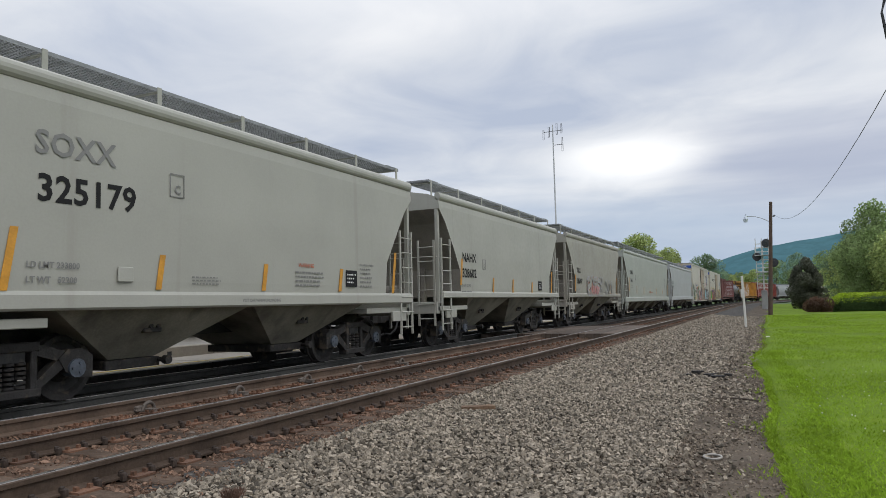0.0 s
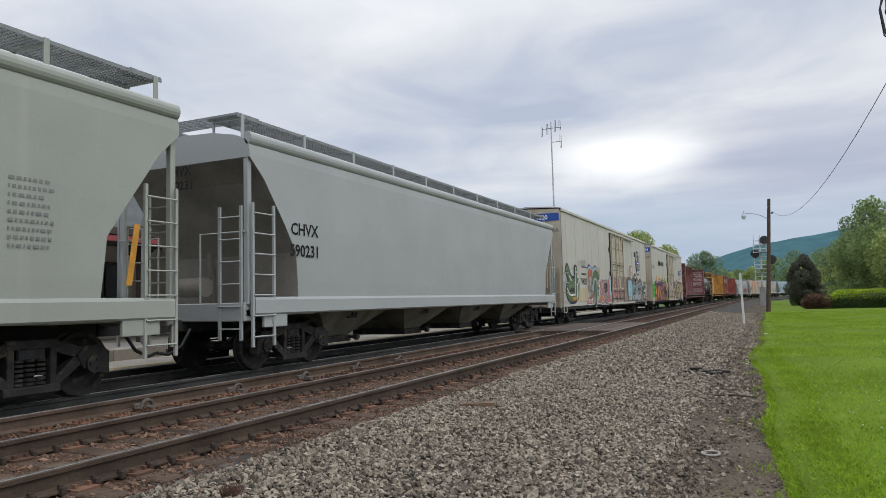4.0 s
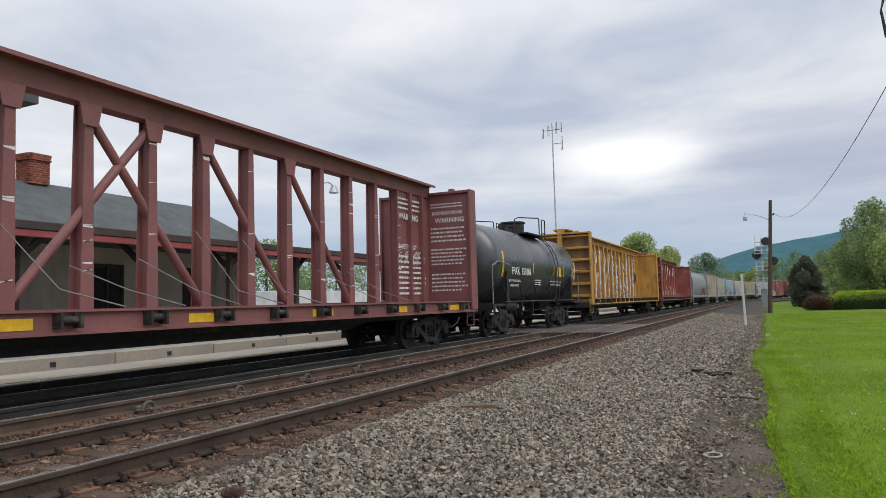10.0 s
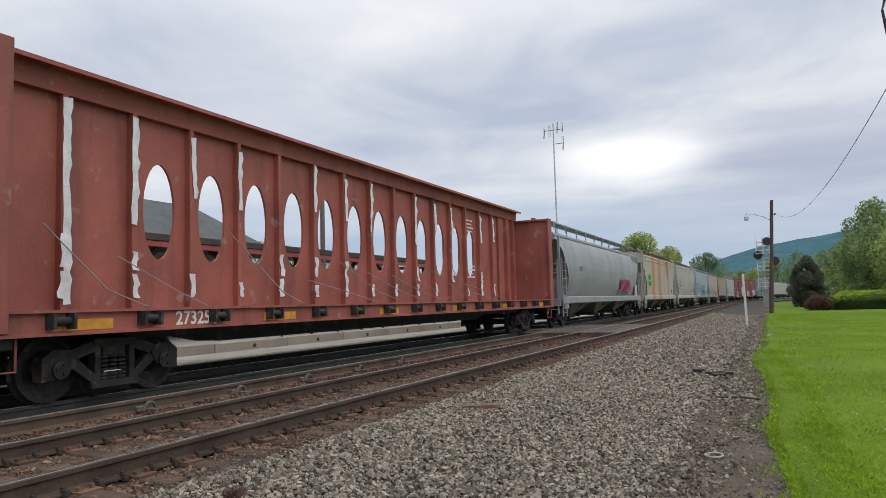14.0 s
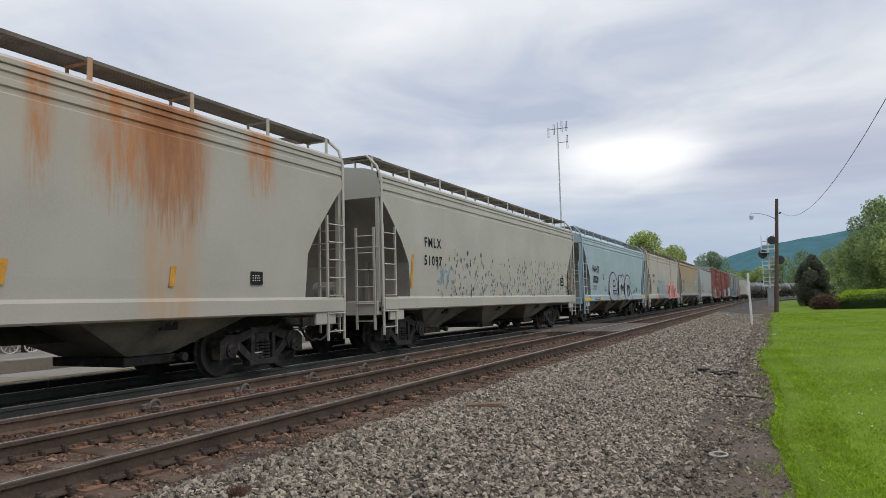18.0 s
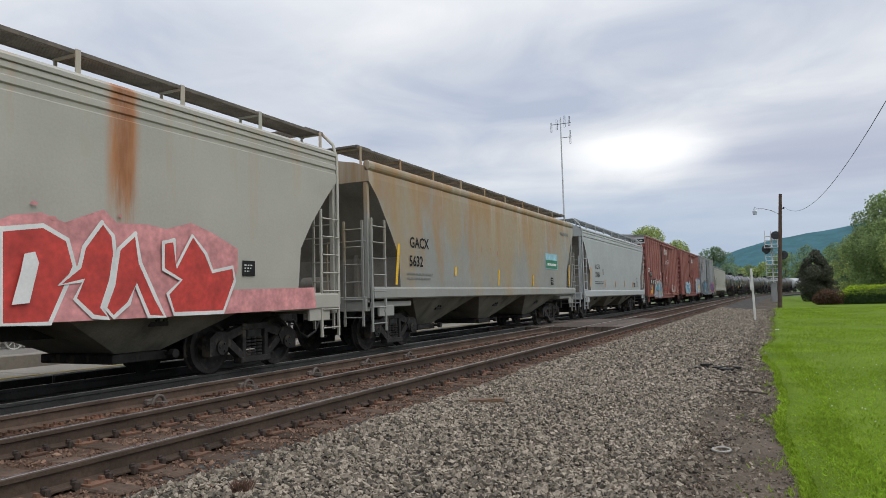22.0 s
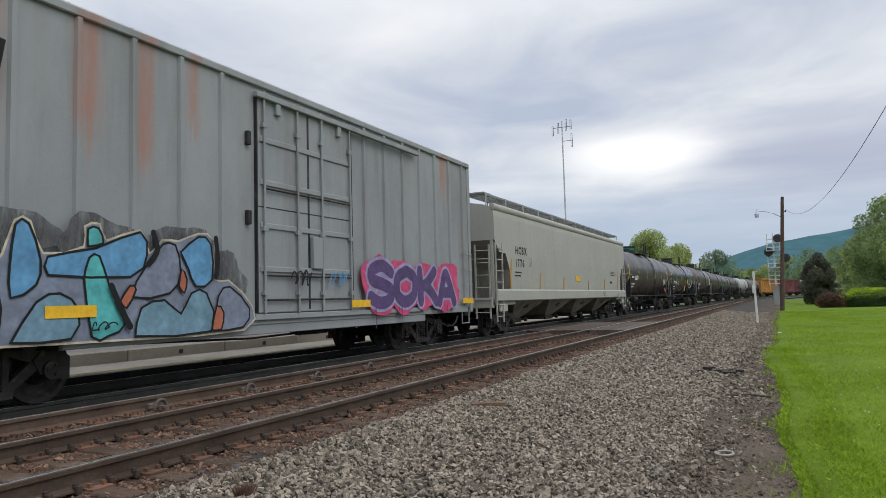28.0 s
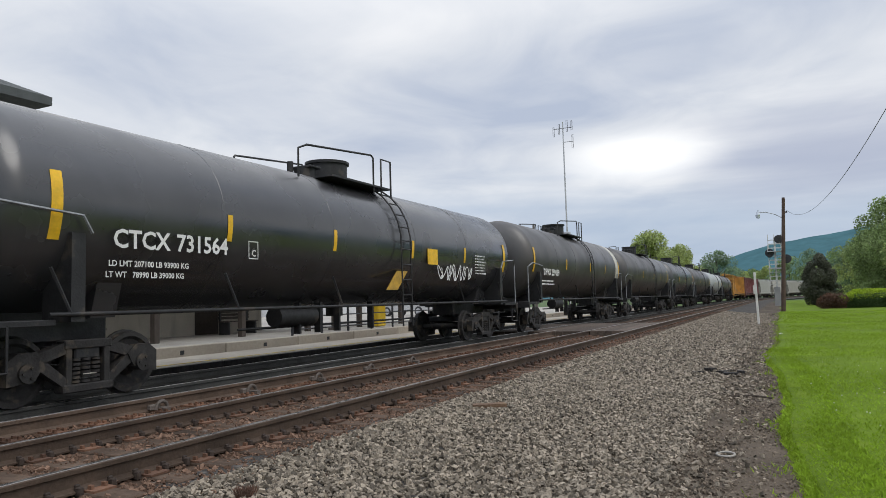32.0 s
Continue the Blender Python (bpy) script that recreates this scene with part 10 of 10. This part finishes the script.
for k, p_ in enumerate(([(1.51, 2.08), (2.02, 2.16), (2.34, 2.01), (2.44, 1.68), (2.12, 0.99), (1.53, 1.0)], [(2.56, 1.93), (2.82, 2.27), (2.99, 2.1), (3.02, 1.87), (2.96, 1.51), (2.83, 1.16), (2.93, 1.02), (2.7, 1.05), (2.44, 1.28), (2.56, 1.51), (2.23, 1.45), (2.5, 1.68)],
                        [(3.07, 1.93), (3.34, 2.16), (3.42, 1.76), (3.69, 1.27), (3.85, 1.01), (3.57, 1.02), (3.35, 1.46), (3.24, 1.21), (3.0, 1.03), (2.87, 1.16), (2.99, 1.45)], [(3.81, 2.06), (4.01, 2.11), (4.05, 1.72), (4.36, 2.2), (4.63, 1.94), (4.77, 1.67), (5.21, 1.75), (5.26, 1.54), (5.0, 1.04), (4.01, 1.04), (3.89, 1.33), (4.14, 1.53), (3.81, 1.68)])):
    shape(car, p_, QS - 0.008 - 0.008 * k, M["g_red"], WL, 0.06, 1)
shape(car, [(1.77, 1.81), (1.9, 1.84), (1.95, 1.71), (1.84, 1.24), (1.63, 1.22), (1.73, 1.6)], QS - 0.046, WL, None, soft=1)
part("card_holder", MB().box(-4.85, -4.5, QS - 0.006, QS, 1.08, 1.26, 0.004), M["grey"], car)
placard(car, 5.5, 1.62, w=0.3, h=0.25)

car, L = hopper("hopper_car", "tan-stained grey covered hopper car with a small green and blue sign", 94.37, 111.04, "tan", 3, zs0=1.18, zs1=1.45, board="grate_rusty", top=0.03, stripe="stripe_yellow",
                stripes=[(-7.24, 1.5, 0.95), (-3.97, 1.75, 0.25), (-0.77, 1.5, 0.5), (2.62, 1.5, 0.4), (7.35, 1.5, 0.9)])
reporting(car, "GACX", "5632", -6.56, 2.40, 1.95, 0.25, L=L, endz=3.65)
part("green_sign", MB().box(4.2, 5.75, SIDE - 0.004, SIDE, 2.15, 2.75), M["g_sky"], car, "green and blue rectangular sign")
part("sign_band", MB().box(4.25, 5.7, SIDE - 0.008, SIDE - 0.004, 2.18, 2.5), mat("sign_green", (0.02, 0.17, 0.09), 0.5), car)
bars(car, 4.4, 2.22, SIDE - 0.009, 1.2, 0.22, 1, WL, 22)
bars(car, 6.3, 3.5, SIDE, 1.2, 0.28, 1, GL, 23)
flecks(car, -3.4, -0.5, 2.5, 2.9, 3, 9, (M["g_rustred"],))
bars(car, -6.7, 1.6, SIDE, 1.5, 0.22, 2, GL, 24)
placard(car, 4.8, 1.55, w=0.3, h=0.28)

car, L = hopper("hopper_car", "clean light grey covered hopper car", 112.51, 127.99, "light_grey", 3, "ribbed", top=0.08, stripes=[(-6.58, 1.5, 0.9), (-3.52, 1.5, 0.35), (-1.02, 1.5, 0.3), (1.4, 1.5, 0.3), (3.7, 1.5, 0.3), (6.9, 1.5, 0.85)])
reporting(car, "ACFX", "27656", -5.45, 2.36, 1.97, 0.22, L=L, sp=1.25)
frame_mark(car, -3.95, 2.1, s=0.22)
bars(car, -5.6, 1.6, SIDE, 1.9, 0.18, 2, BK, 25)
placard(car, 4.1, 1.5, w=0.4, h=0.25)
bars(car, 4.9, 1.5, SIDE, 0.6, 0.55, 7, GL, 26)

# box cars
BS = -1.60
def ribbed_box(label, s0, s1, side, end, ribs=16, z1=5.0):
    car, L = boxcar("box_car", label, s0, s1, side, end, ribs=ribs, z0=1.0, z1=z1, door_at=0.12, door_w=2.9)
    running_gear(car, L, 2.2, 1.1)
    brake_wheel(car, -L / 2 - 0.25, 0.9, 2.35, M[side])
    return car, L


car, L = ribbed_box("oxide-red ribbed box car with white stencils and graffiti", 129.75, 145.42, "boxred", "boxred")
part("grey_end_panel", MB().box(-L / 2 - 0.05, -L / 2 - 0.035, -1.48, 1.48, 4.46, 4.88), M["grey"], car)
part("number_patch", MB().box(-L / 2 - 0.056, -L / 2 - 0.05, -1.44, -0.52, 4.56, 4.76), BK, car)
letter(car, "TR 405384", 0.115, -0.58, 4.60, -L / 2 - 0.06, WL, end=True)
for s, x, z, w in (("TR", -6.95, 2.28, 0.55), ("40", -6.9, 1.78, 0.5), ("53", -6.12, 1.78, 0.5), ("84", -5.36, 1.78, 0.5)):
    part("black_patch", MB().box(x - 0.05, x + w, BS - 0.004, BS, z - 0.06, z + 0.30), BK, car)
    letter(car, s, 0.23, x, z, BS - 0.006, WL, spacing=1.3 if s == "TR" else 1.0)
letter(car, "WORK", 0.11, -7.55, 2.72, BS + 0.02, WL)
letter(car, "SAFELY", 0.11, -7.6, 2.55, BS + 0.02, WL)
letter(car, "LD LMT", 0.10, -7.0, 1.55, BS, WL)
letter(car, "LT WT", 0.10, -7.0, 1.40, BS, WL)
part("yellow_panel", MB().prism([(-6.95, 1.1), (-6.4, 1.1), (-6.4, 1.65), (-6.55, 1.65), (-6.55, 1.3), (-6.95, 1.3)], "y", BS - 0.004, BS), M["stripe_yellow"], car)
for x in (-7.7, -6.9, -4.9, -2.2, 0.6, 3.4, 6.5):
    part("reflector_stripe", MB().box(x, x + 0.5, BS - 0.002, BS + 0.004, 1.02, 1.14), M["stripe" if x > -7.5 else "g_red"], car)
TS = BS - 0.01
shape(car, [(-5.45, 0.9), (-5.4, 1.4), (-5.25, 1.68), (-5.12, 1.68), (-5.02, 1.5), (-5.08, 1.15), (-5.2, 0.9)], TS, M["g_haze"], BK, 0.06)
for k, (x_, z_, w_, h_) in enumerate(((-4.9, 1.55, 0.8, 0.6), (-4.0, 1.75, 0.8, 0.4), (-3.3, 1.8, 0.7, 0.5), (-2.4, 1.2, 0.9, 0.9), (-5.3, 1.0, 0.9, 0.4))):
    mb = MB()
    blob(mb, x_, z_, w_, h_, TS + 0.002 - 0.0004 * k, random.Random(370 + k), 20, 0.3, 0.001)
    part("sprayed_cloud", mb, M["g_silver"], car)
for k, (p_, f_, e_, w_) in enumerate((([(-5.05, 0.85), (-4.9, 1.5), (-4.75, 1.6), (-4.5, 1.3), (-4.4, 0.85)], M["g_lilac"], M["g_white"], 0.03), ([(-4.75, 1.26), (-4.75, 1.45), (-4.3, 1.66), (-3.87, 1.81), (-3.72, 1.75), (-3.72, 1.5), (-3.82, 1.26)], M["g_aqua"], BK, 0.05),
                                      ([(-4.5, 0.82), (-4.33, 1.37), (-4.2, 1.35), (-4.09, 0.82)], M["g_leaf"], BK, 0.03), ([(-4.05, 0.82), (-3.77, 1.37), (-3.5, 1.6), (-3.15, 1.68), (-2.95, 1.5), (-2.9, 0.82)], M["g_lilac"], M["g_white"], 0.04),
                                      ([(-3.7, 1.0), (-3.6, 1.25), (-3.2, 1.3), (-3.1, 1.1)], M["g_haze"], M["g_gold"], 0.04), ([(-3.35, 1.9), (-3.3, 1.72), (-3.0, 1.66), (-2.95, 1.0), (-2.82, 1.0), (-2.81, 1.95), (-3.0, 1.97)], M["g_haze"], BK, 0.05),
                                      ([(-3.0, 1.23), (-2.8, 1.43), (-2.45, 1.48), (-2.6, 1.25), (-1.95, 1.0), (-2.0, 0.80), (-2.75, 0.82), (-2.85, 1.0)], M["g_haze"], BK, 0.05), ([(-2.95, 1.25), (-2.8, 1.4), (-2.5, 1.44), (-2.7, 1.2)], M["g_aqua"], None, 0.03),
                                      ([(-2.85, 1.0), (-2.7, 1.15), (-2.5, 1.05), (-2.6, 0.9)], M["g_leaf"], None, 0.03))):
    shape(car, p_, TS - 0.006 - 0.004 * k, f_, e_, w_, 2)
dots(car, -5.2, -1.7, 1.6, 2.1, 26, TS, M["g_silver"], 380, 0.08)
for k, (x_, z_, q_) in enumerate(((-4.72, 2.14, 0.2), (-4.1, 1.98, 0.12), (-3.25, 1.98, 0.16), (-2.62, 2.1, 0.14))):
    mb = MB()
    blob(mb, x_, z_, q_, q_ * 1.2, TS, random.Random(390 + k), 12, 0.15, 0.001)
    part("paint_blot", mb, M["g_silver"], car)
part("dark_patch", MB().box(-2.75, -2.1, TS - 0.006, TS - 0.002, 1.5, 1.86), M["boxgrey"], car, "patch of dull grey paint")
mb = MB()
for a, b, c, d in ((-4.97, -4.69, 1.80, 1.815), (-4.97, -4.69, 2.06, 2.075), (-4.97, -4.955, 1.815, 2.06), (-4.705, -4.69, 1.815, 2.06)):
    mb.box(a, b, TS - 0.008, TS - 0.004, c, d)
part("plate_mark", mb, WL, car)
letter(car, "PLATE", 0.045, -4.92, 1.98, TS - 0.008, WL)
letter(car, "F", 0.09, -4.86, 1.85, TS - 0.008, WL)
letter(car, "CLOSE AND LOCK", 0.10, 0.02, 3.44, -1.590, WL)
letter(car, "DOORS BEFORE", 0.10, 0.06, 3.30, -1.590, WL)
letter(car, "MOVING CAR", 0.10, 0.10, 3.16, -1.590, WL)
for k, s_ in enumerate(("SECURITY", "DEVICE", "ONLY")):
    letter(car, s_, 0.06, -1.28, 3.30 - 0.09 * k, -1.590, WL)
for x_ in (-1.2, -0.55, 0.2, 0.85):
    part("reflector_stripe", MB().box(x_, x_ + 0.38, -1.594, -1.588, 1.30, 1.40), M["g_red"], car)
part("lock_plate", MB().box(-0.3, 0.1, -1.66, -1.63, 1.9, 2.45, 0.006), M["boxred"], car)
part("round_mark", MB().tube([(-0.1 + math.cos(a) * 0.07, -1.664, 2.2 + math.sin(a) * 0.07) for a in [6.283 * i / 14 for i in range(15)]], 0.01, 5), WL, car)
bars(car, -0.2, 1.95, -1.662, 0.16, 0.12, 2, WL, 391)
part("data_plate", MB().box(-0.8, -0.45, -1.592, -1.586, 1.68, 1.88), M["black"], car)
bars(car, -0.77, 1.72, -1.593, 0.28, 0.13, 3, WL, 392)
part("paper_tag", MB().box(-2.3, -2.2, BS + 0.03, BS + 0.034, 2.45, 2.62), WL, car)
graffiti(car, "BLN", 2.2, 1.1, 0.6, BS - 0.12, M["g_silver"], M["g_rustred"], None, None, 1.3, 82, 3, 0.06)
flecks(car, 1.8, 7.4, 1.2, 2.6, 60, 6, (M["g_silver"],))
scrawl(car, -1.1, 3.95, 1.7, 0.5, BS - 0.10, WL, 401, 8, 0.018)
bars(car, 0.5, 3.3, BS - 0.10, 0.8, 0.35, 3, WL, 27)
bars(car, 0.25, 3.45, -L / 2 - 0.08, 0.9, 0.25, 3, WL, 28, end=True)

car, L = ribbed_box("oxide-red ribbed box car with blue and white graffiti", 147.71, 163.16, "boxred", "boxred", 15)
letter(car, "405380", 0.16, -0.2, 4.57, -L / 2 - 0.06, WL, end=True)
graffiti(car, "NARK", -5.6, 1.0, 1.0, BS - 0.01, M["g_blue"], M["g_white"], M["g_sky"], M["g_black"], 1.2, 83, 0, 0.09)
graffiti(car, "BLOA", 3.0, 1.0, 1.3, BS - 0.01, M["g_silver"], M["g_white"], M["g_blue"], M["g_silver"], 1.0, 84, 0, 0.10)
part("warning_sign", MB().box(5.3, 6.2, BS - 0.05, BS - 0.04, 1.4, 1.75), M["stripe_yellow"], car)
scrawl(car, -1.0, 3.9, 1.4, 0.4, BS - 0.10, WL, 402, 7, 0.018)
part("reflector_stripe", MB().box(7.2, 7.32, BS - 0.004, BS + 0.01, 1.3, 2.3), M["stripe"], car)

car, L = ribbed_box("weathered blue-grey ribbed box car with blue and purple graffiti", 165.41, 180.95, "boxgrey", "boxgrey", 17, 5.10)
letter(car, "EXCESS HEIGHT CAR", 0.12, 0.85, 4.60, -L / 2 - 0.05, GL, end=True)
letter(car, "LW 1052", 0.17, 0.05, 4.32, -L / 2 - 0.05, WL, end=True)
for rr, mm, dy in ((1.0, BK, 0.0), (0.88, M["boxgrey"], 0.004)):
    part("shield_emblem", MB().prism([(-6.3 - 0.6 * rr, 3.85 + 0.48 * rr), (-6.3, 3.85 + 0.56 * rr), (-6.3 + 0.6 * rr, 3.85 + 0.48 * rr), (-6.3 + 0.5 * rr, 3.75), (-6.3 + 0.25 * rr, 3.85 - 0.45 * rr), (-6.3, 3.85 - 0.56 * rr), (-6.3 - 0.25 * rr, 3.85 - 0.45 * rr), (-6.3 - 0.5 * rr, 3.75)], "y", BS - 0.030 - dy, BS - 0.026), mm, car, "large shield emblem")
bars(car, -6.72, 3.55, BS - 0.036, 0.85, 0.62, 3, WL, 30)
letter(car, "LW", 0.24, -7.1, 2.2, BS, WL, spacing=1.3)
letter(car, "10", 0.24, -7.0, 1.8, BS, WL)
VS = BS - 0.028
for k, (x_, z_, w_, h_) in enumerate(((-6.6, 1.75, 1.6, 0.9), (-5.5, 2.1, 1.0, 0.6), (-4.4, 2.05, 1.3, 0.7), (-3.1, 2.05, 1.3, 0.7), (-2.2, 1.6, 1.0, 0.9))):
    mb = MB()
    blob(mb, x_, z_, w_, h_, VS + 0.004 - 0.0004 * k, random.Random(410 + k), 22, 0.25, 0.001)
    part("sprayed_cloud", mb, M["soot"], car, "dark sprayed haze round the letters")
shape(car, [(-7.3, 0.82), (-7.2, 1.6), (-6.8, 2.05), (-6.2, 2.0), (-5.9, 1.7), (-5.7, 1.85), (-5.56, 2.25), (-5.37, 2.25), (-5.21, 1.88), (-4.67, 1.99), (-4.66, 2.25), (-4.44, 2.3), (-4.34, 2.09), (-3.81, 2.27), (-3.65, 1.95), (-3.42, 2.16), (-3.12, 2.16), (-2.73, 2.3), (-2.43, 2.22), (-2.4, 1.6), (-2.1, 1.6), (-1.56, 1.19), (-1.75, 0.8), (-4.0, 0.78), (-5.6, 0.8)], VS, M["g_slate"], M["g_cream"], 0.03, 2)
for k, (p_, f_) in enumerate((([(-5.15, 1.62), (-5.16, 1.84), (-4.5, 1.98), (-3.81, 2.24), (-3.70, 1.92), (-3.97, 1.62)], M["g_blue"]), ([(-4.67, 1.6), (-4.6, 1.85), (-4.45, 1.88), (-4.3, 1.5), (-4.05, 1.0), (-4.3, 0.85), (-4.55, 0.85)], M["g_teal"]), ([(-5.62, 1.7), (-5.56, 2.2), (-5.4, 2.22), (-5.25, 1.8), (-5.3, 1.5), (-5.6, 1.35)], M["g_blue"]),
                              ([(-4.62, 2.0), (-4.62, 2.22), (-4.47, 2.24), (-4.4, 2.05)], M["g_teal"]), ([(-3.42, 2.1), (-3.2, 2.1), (-3.1, 1.7), (-3.3, 1.4), (-3.95, 1.35), (-3.7, 1.8)], M["g_slate"]), ([(-3.1, 2.0), (-2.75, 2.25), (-2.5, 2.15), (-2.48, 1.6), (-2.8, 1.5), (-2.95, 1.75)], M["g_blue"]),
                              ([(-5.6, 0.84), (-5.3, 1.3), (-5.0, 1.4), (-4.75, 1.2), (-4.85, 0.84)], M["g_steel"]), ([(-3.9, 0.82), (-3.8, 1.2), (-3.4, 1.3), (-3.1, 1.1), (-2.9, 1.4), (-2.6, 1.4), (-2.5, 0.82)], M["g_steel"]), ([(-2.45, 0.82), (-2.35, 1.35), (-2.1, 1.5), (-1.65, 1.15), (-1.8, 0.85)], M["g_slate"]),
                              ([(-7.1, 0.86), (-7.05, 1.5), (-6.7, 1.9), (-6.3, 1.85), (-6.4, 1.3), (-6.6, 0.86)], M["g_steel"]), ([(-6.3, 0.86), (-6.1, 1.6), (-5.8, 1.6), (-5.75, 0.86)], M["g_slate"]), ([(-4.15, 1.3), (-4.0, 1.5), (-3.9, 1.45), (-4.05, 1.2)], M["g_rustred"]), ([(-3.15, 1.5), (-3.1, 1.75), (-3.0, 1.6), (-3.05, 1.4)], M["g_rustred"]), ([(-2.5, 0.84), (-2.4, 1.2), (-2.25, 1.1), (-2.3, 0.84)], M["g_rustred"]))):
    shape(car, p_, VS - 0.008 - 0.0025 * k, f_, BK, 0.032, 2)
for k, p_ in enumerate(([(-3.62, 2.25), (-3.55, 2.0), (-3.7, 1.8)], [(-2.42, 2.25), (-2.38, 1.9), (-2.42, 1.65)], [(-4.3, 1.5), (-4.15, 1.2), (-4.0, 0.95)])):
    spray(car, p_, 0.09, VS - 0.046 - 0.003 * k, BK)
scrawl(car, -4.6, 0.92, 0.35, 0.12, VS - 0.056, BK, 420, 3, 0.009)
graffiti(car, "SOKA", 2.0, 1.02, 1.1, BS - 0.028, M["g_purple"], M["g_lilac"], M["g_magenta"], None, 1.25, 86, 4, 0.12, plain=True)
scrawl(car, -7.6, 2.9, 0.5, 1.6, BS, BK, 87, 5, 0.012)
scrawl(car, -0.6, 1.5, 0.6, 0.35, BS - 0.10, BK, 88, 4, 0.014)
scrawl(car, 0.6, 1.5, 0.6, 0.35, BS - 0.10, M["g_blue"], 89, 4, 0.014)
for x in (-5.2, 1.4, 6.9):
    part("reflector_stripe", MB().box(x, x + 0.7, BS - 0.065, BS - 0.06, 1.1, 1.25), M["stripe_yellow"], car)

car, L = hopper("hopper_car", "clean grey-beige four-bay covered hopper car", 182.69, 202.38, "pale", 4, zs0=1.12, zs1=1.5, e_top=2.75, stripes=[(-8.55, 1.5, 1.0), (-5.48, 1.5, 0.6), (-2.4, 1.5, 0.5), (1.6, 1.5, 0.4), (4.75, 1.55, 0.5), (7.82, 1.6, 0.85)])
reporting(car, "HCBX", "1776", -8.02, 2.68, 2.26, 0.25, L=L, sp=1.35, endz=3.6)
frame_mark(car, -6.65, 2.3, s=0.25)
bars(car, -8.1, 1.9, SIDE, 0.7, 0.22, 2, BK, 31)
part("yellow_sign", MB().box(-0.55, 0.2, SIDE - 0.004, SIDE, 1.88, 2.08), M["stripe_yellow"], car)
bars(car, 6.2, 2.22, SIDE, 1.05, 0.25, 3, BK, 32)
placard(car, 6.0, 1.84, w=0.5, h=0.10)
bars(car, 4.4, 1.2, -1.633, 0.5, 0.24, 3, BK, 37)
part("card_holder", MB().box(7.85, 8.1, -1.645, -1.632, 1.08, 1.36, 0.004), M["light_grey"], car)
part("yellow_sign", MB().box(5.75, 5.85, -1.636, -1.632, 1.36, 1.45), M["stripe_yellow"], car)

# tank cars
car, L = tank_car("tank_car", "long dusty black tank car with a teal dome", 203.3, 220.4, "tankdull", 1.47, 2.64, dome="teal_paint", xd=-0.05, stripes=tank_stripes((-7.4, 7.5), (-4.3, -1.15, 2.15, 4.75)))
bars(car, -6.90, 2.18, -1.49, 1.0, 0.24, 1, WL, 33)
letter(car, "232779", 0.25, -5.80, 2.15, -1.49, WL)
letter(car, "LD LMT 195000 88400 KG", 0.085, -6.85, 1.86, -1.42, WL)
letter(car, "LT WT   91000 41300 KG", 0.085, -6.85, 1.70, -1.34, WL)
bars(car, 5.6, 1.9, -1.46, 1.0, 0.6, 7, WL, 34)
part("hazard_placard", MB().prism([(6.0, 1.55), (6.25, 1.8), (6.5, 1.55), (6.25, 1.3)], "y", -1.46, -1.44), M["g_red"], car, "red diamond placard")
letter(car, "1170", 0.09, 6.08, 1.51, -1.465, WL)
letter(car, "DGY 13200090", 0.06, 5.6, 2.55, -1.50, WL)

car, L = tank_car("tank_car", "glossy black tank car with white lettering", 221.0, 238.8, "tankgloss", 1.45, 2.60, stripes=tank_stripes((-7.75, 7.8), (-4.7, -1.7, 1.6, 4.7)))
letter(car, "CTCX", 0.25, -6.95, 2.05, -1.47, WL)
letter(car, "731564", 0.25, -5.85, 2.05, -1.47, WL)
letter(car, "LD LMT 207100 LB 93900 KG", 0.08, -6.95, 1.80, -1.38, WL)
letter(car, "LT WT   78990 LB 39000 KG", 0.08, -6.95, 1.65, -1.32, WL)
letter(car, "CTCX 731564", 0.15, 0.9, 3.1, -L / 2 - 0.02, WL, end=True)
frame_mark(car, -4.3, 2.0, -1.475, 0.24, WL)
part("yellow_sign", MB().box(2.35, 2.9, -1.475, -1.455, 2.15, 2.55), M["stripe_yellow"], car)
part("faded_sign", MB().prism([(0.45, 1.5), (0.95, 1.5), (1.45, 1.95), (0.95, 1.95)], "y", -1.36, -1.34), M["g_gold"], car)
scrawl(car, 3.0, 1.75, 2.2, 0.45, -1.42, WL, 91, 8, 0.018)
bars(car, 5.4, 1.95, -1.46, 0.8, 0.6, 7, WL, 35)

FAR_STRIPES = tank_stripes((-7.2, 7.2), (-3.0, 1.0, 4.0))
car, L = tank_car("tank_car", "black tank car with a white end band", 240.0, 256.0, "tankdull", 1.45, 2.70, band=True, stripes=FAR_STRIPES)
letter(car, "DPRX 259019", 0.24, -6.2, 2.1, -1.47, WL)
bars(car, -6.2, 1.7, -1.36, 1.6, 0.24, 2, WL, 36)
for s0, s1, sh, lb in ((257.1, 274.6, "tankdull", "dusty black tank car"), (275.8, 290.2, "tankblack", "black tank car"), (291.3, 308.6, "tankdull", "dusty black tank car"),
                       (309.8, 326.2, "light_grey", "pale grey tank car"), (327.4, 345.2, "tankdull", "dusty black tank car")):
    tank_car("tank_car", lb + " farther back in the train", s0, s1, sh, 1.45, 2.70, stripes=FAR_STRIPES[1:])
centerbeam("centerbeam_flat_car", "ochre-yellow centre-beam flat car farther back in the train", 346.8, 369.6, "yellow", "yellow", zt=4.45)
centerbeam("centerbeam_flat_car", "maroon centre-beam flat car farther back in the train", 371.6, 394.4, "maroon", "maroon", zt=4.42)
for i in range(4):
    hopper("hopper_car", HOPPERS, 396.0 + 18.2 * i, 412.7 + 18.2 * i, ("pale", "cream_clean", "pale_dirty", "light_grey")[i], 3)
motions()
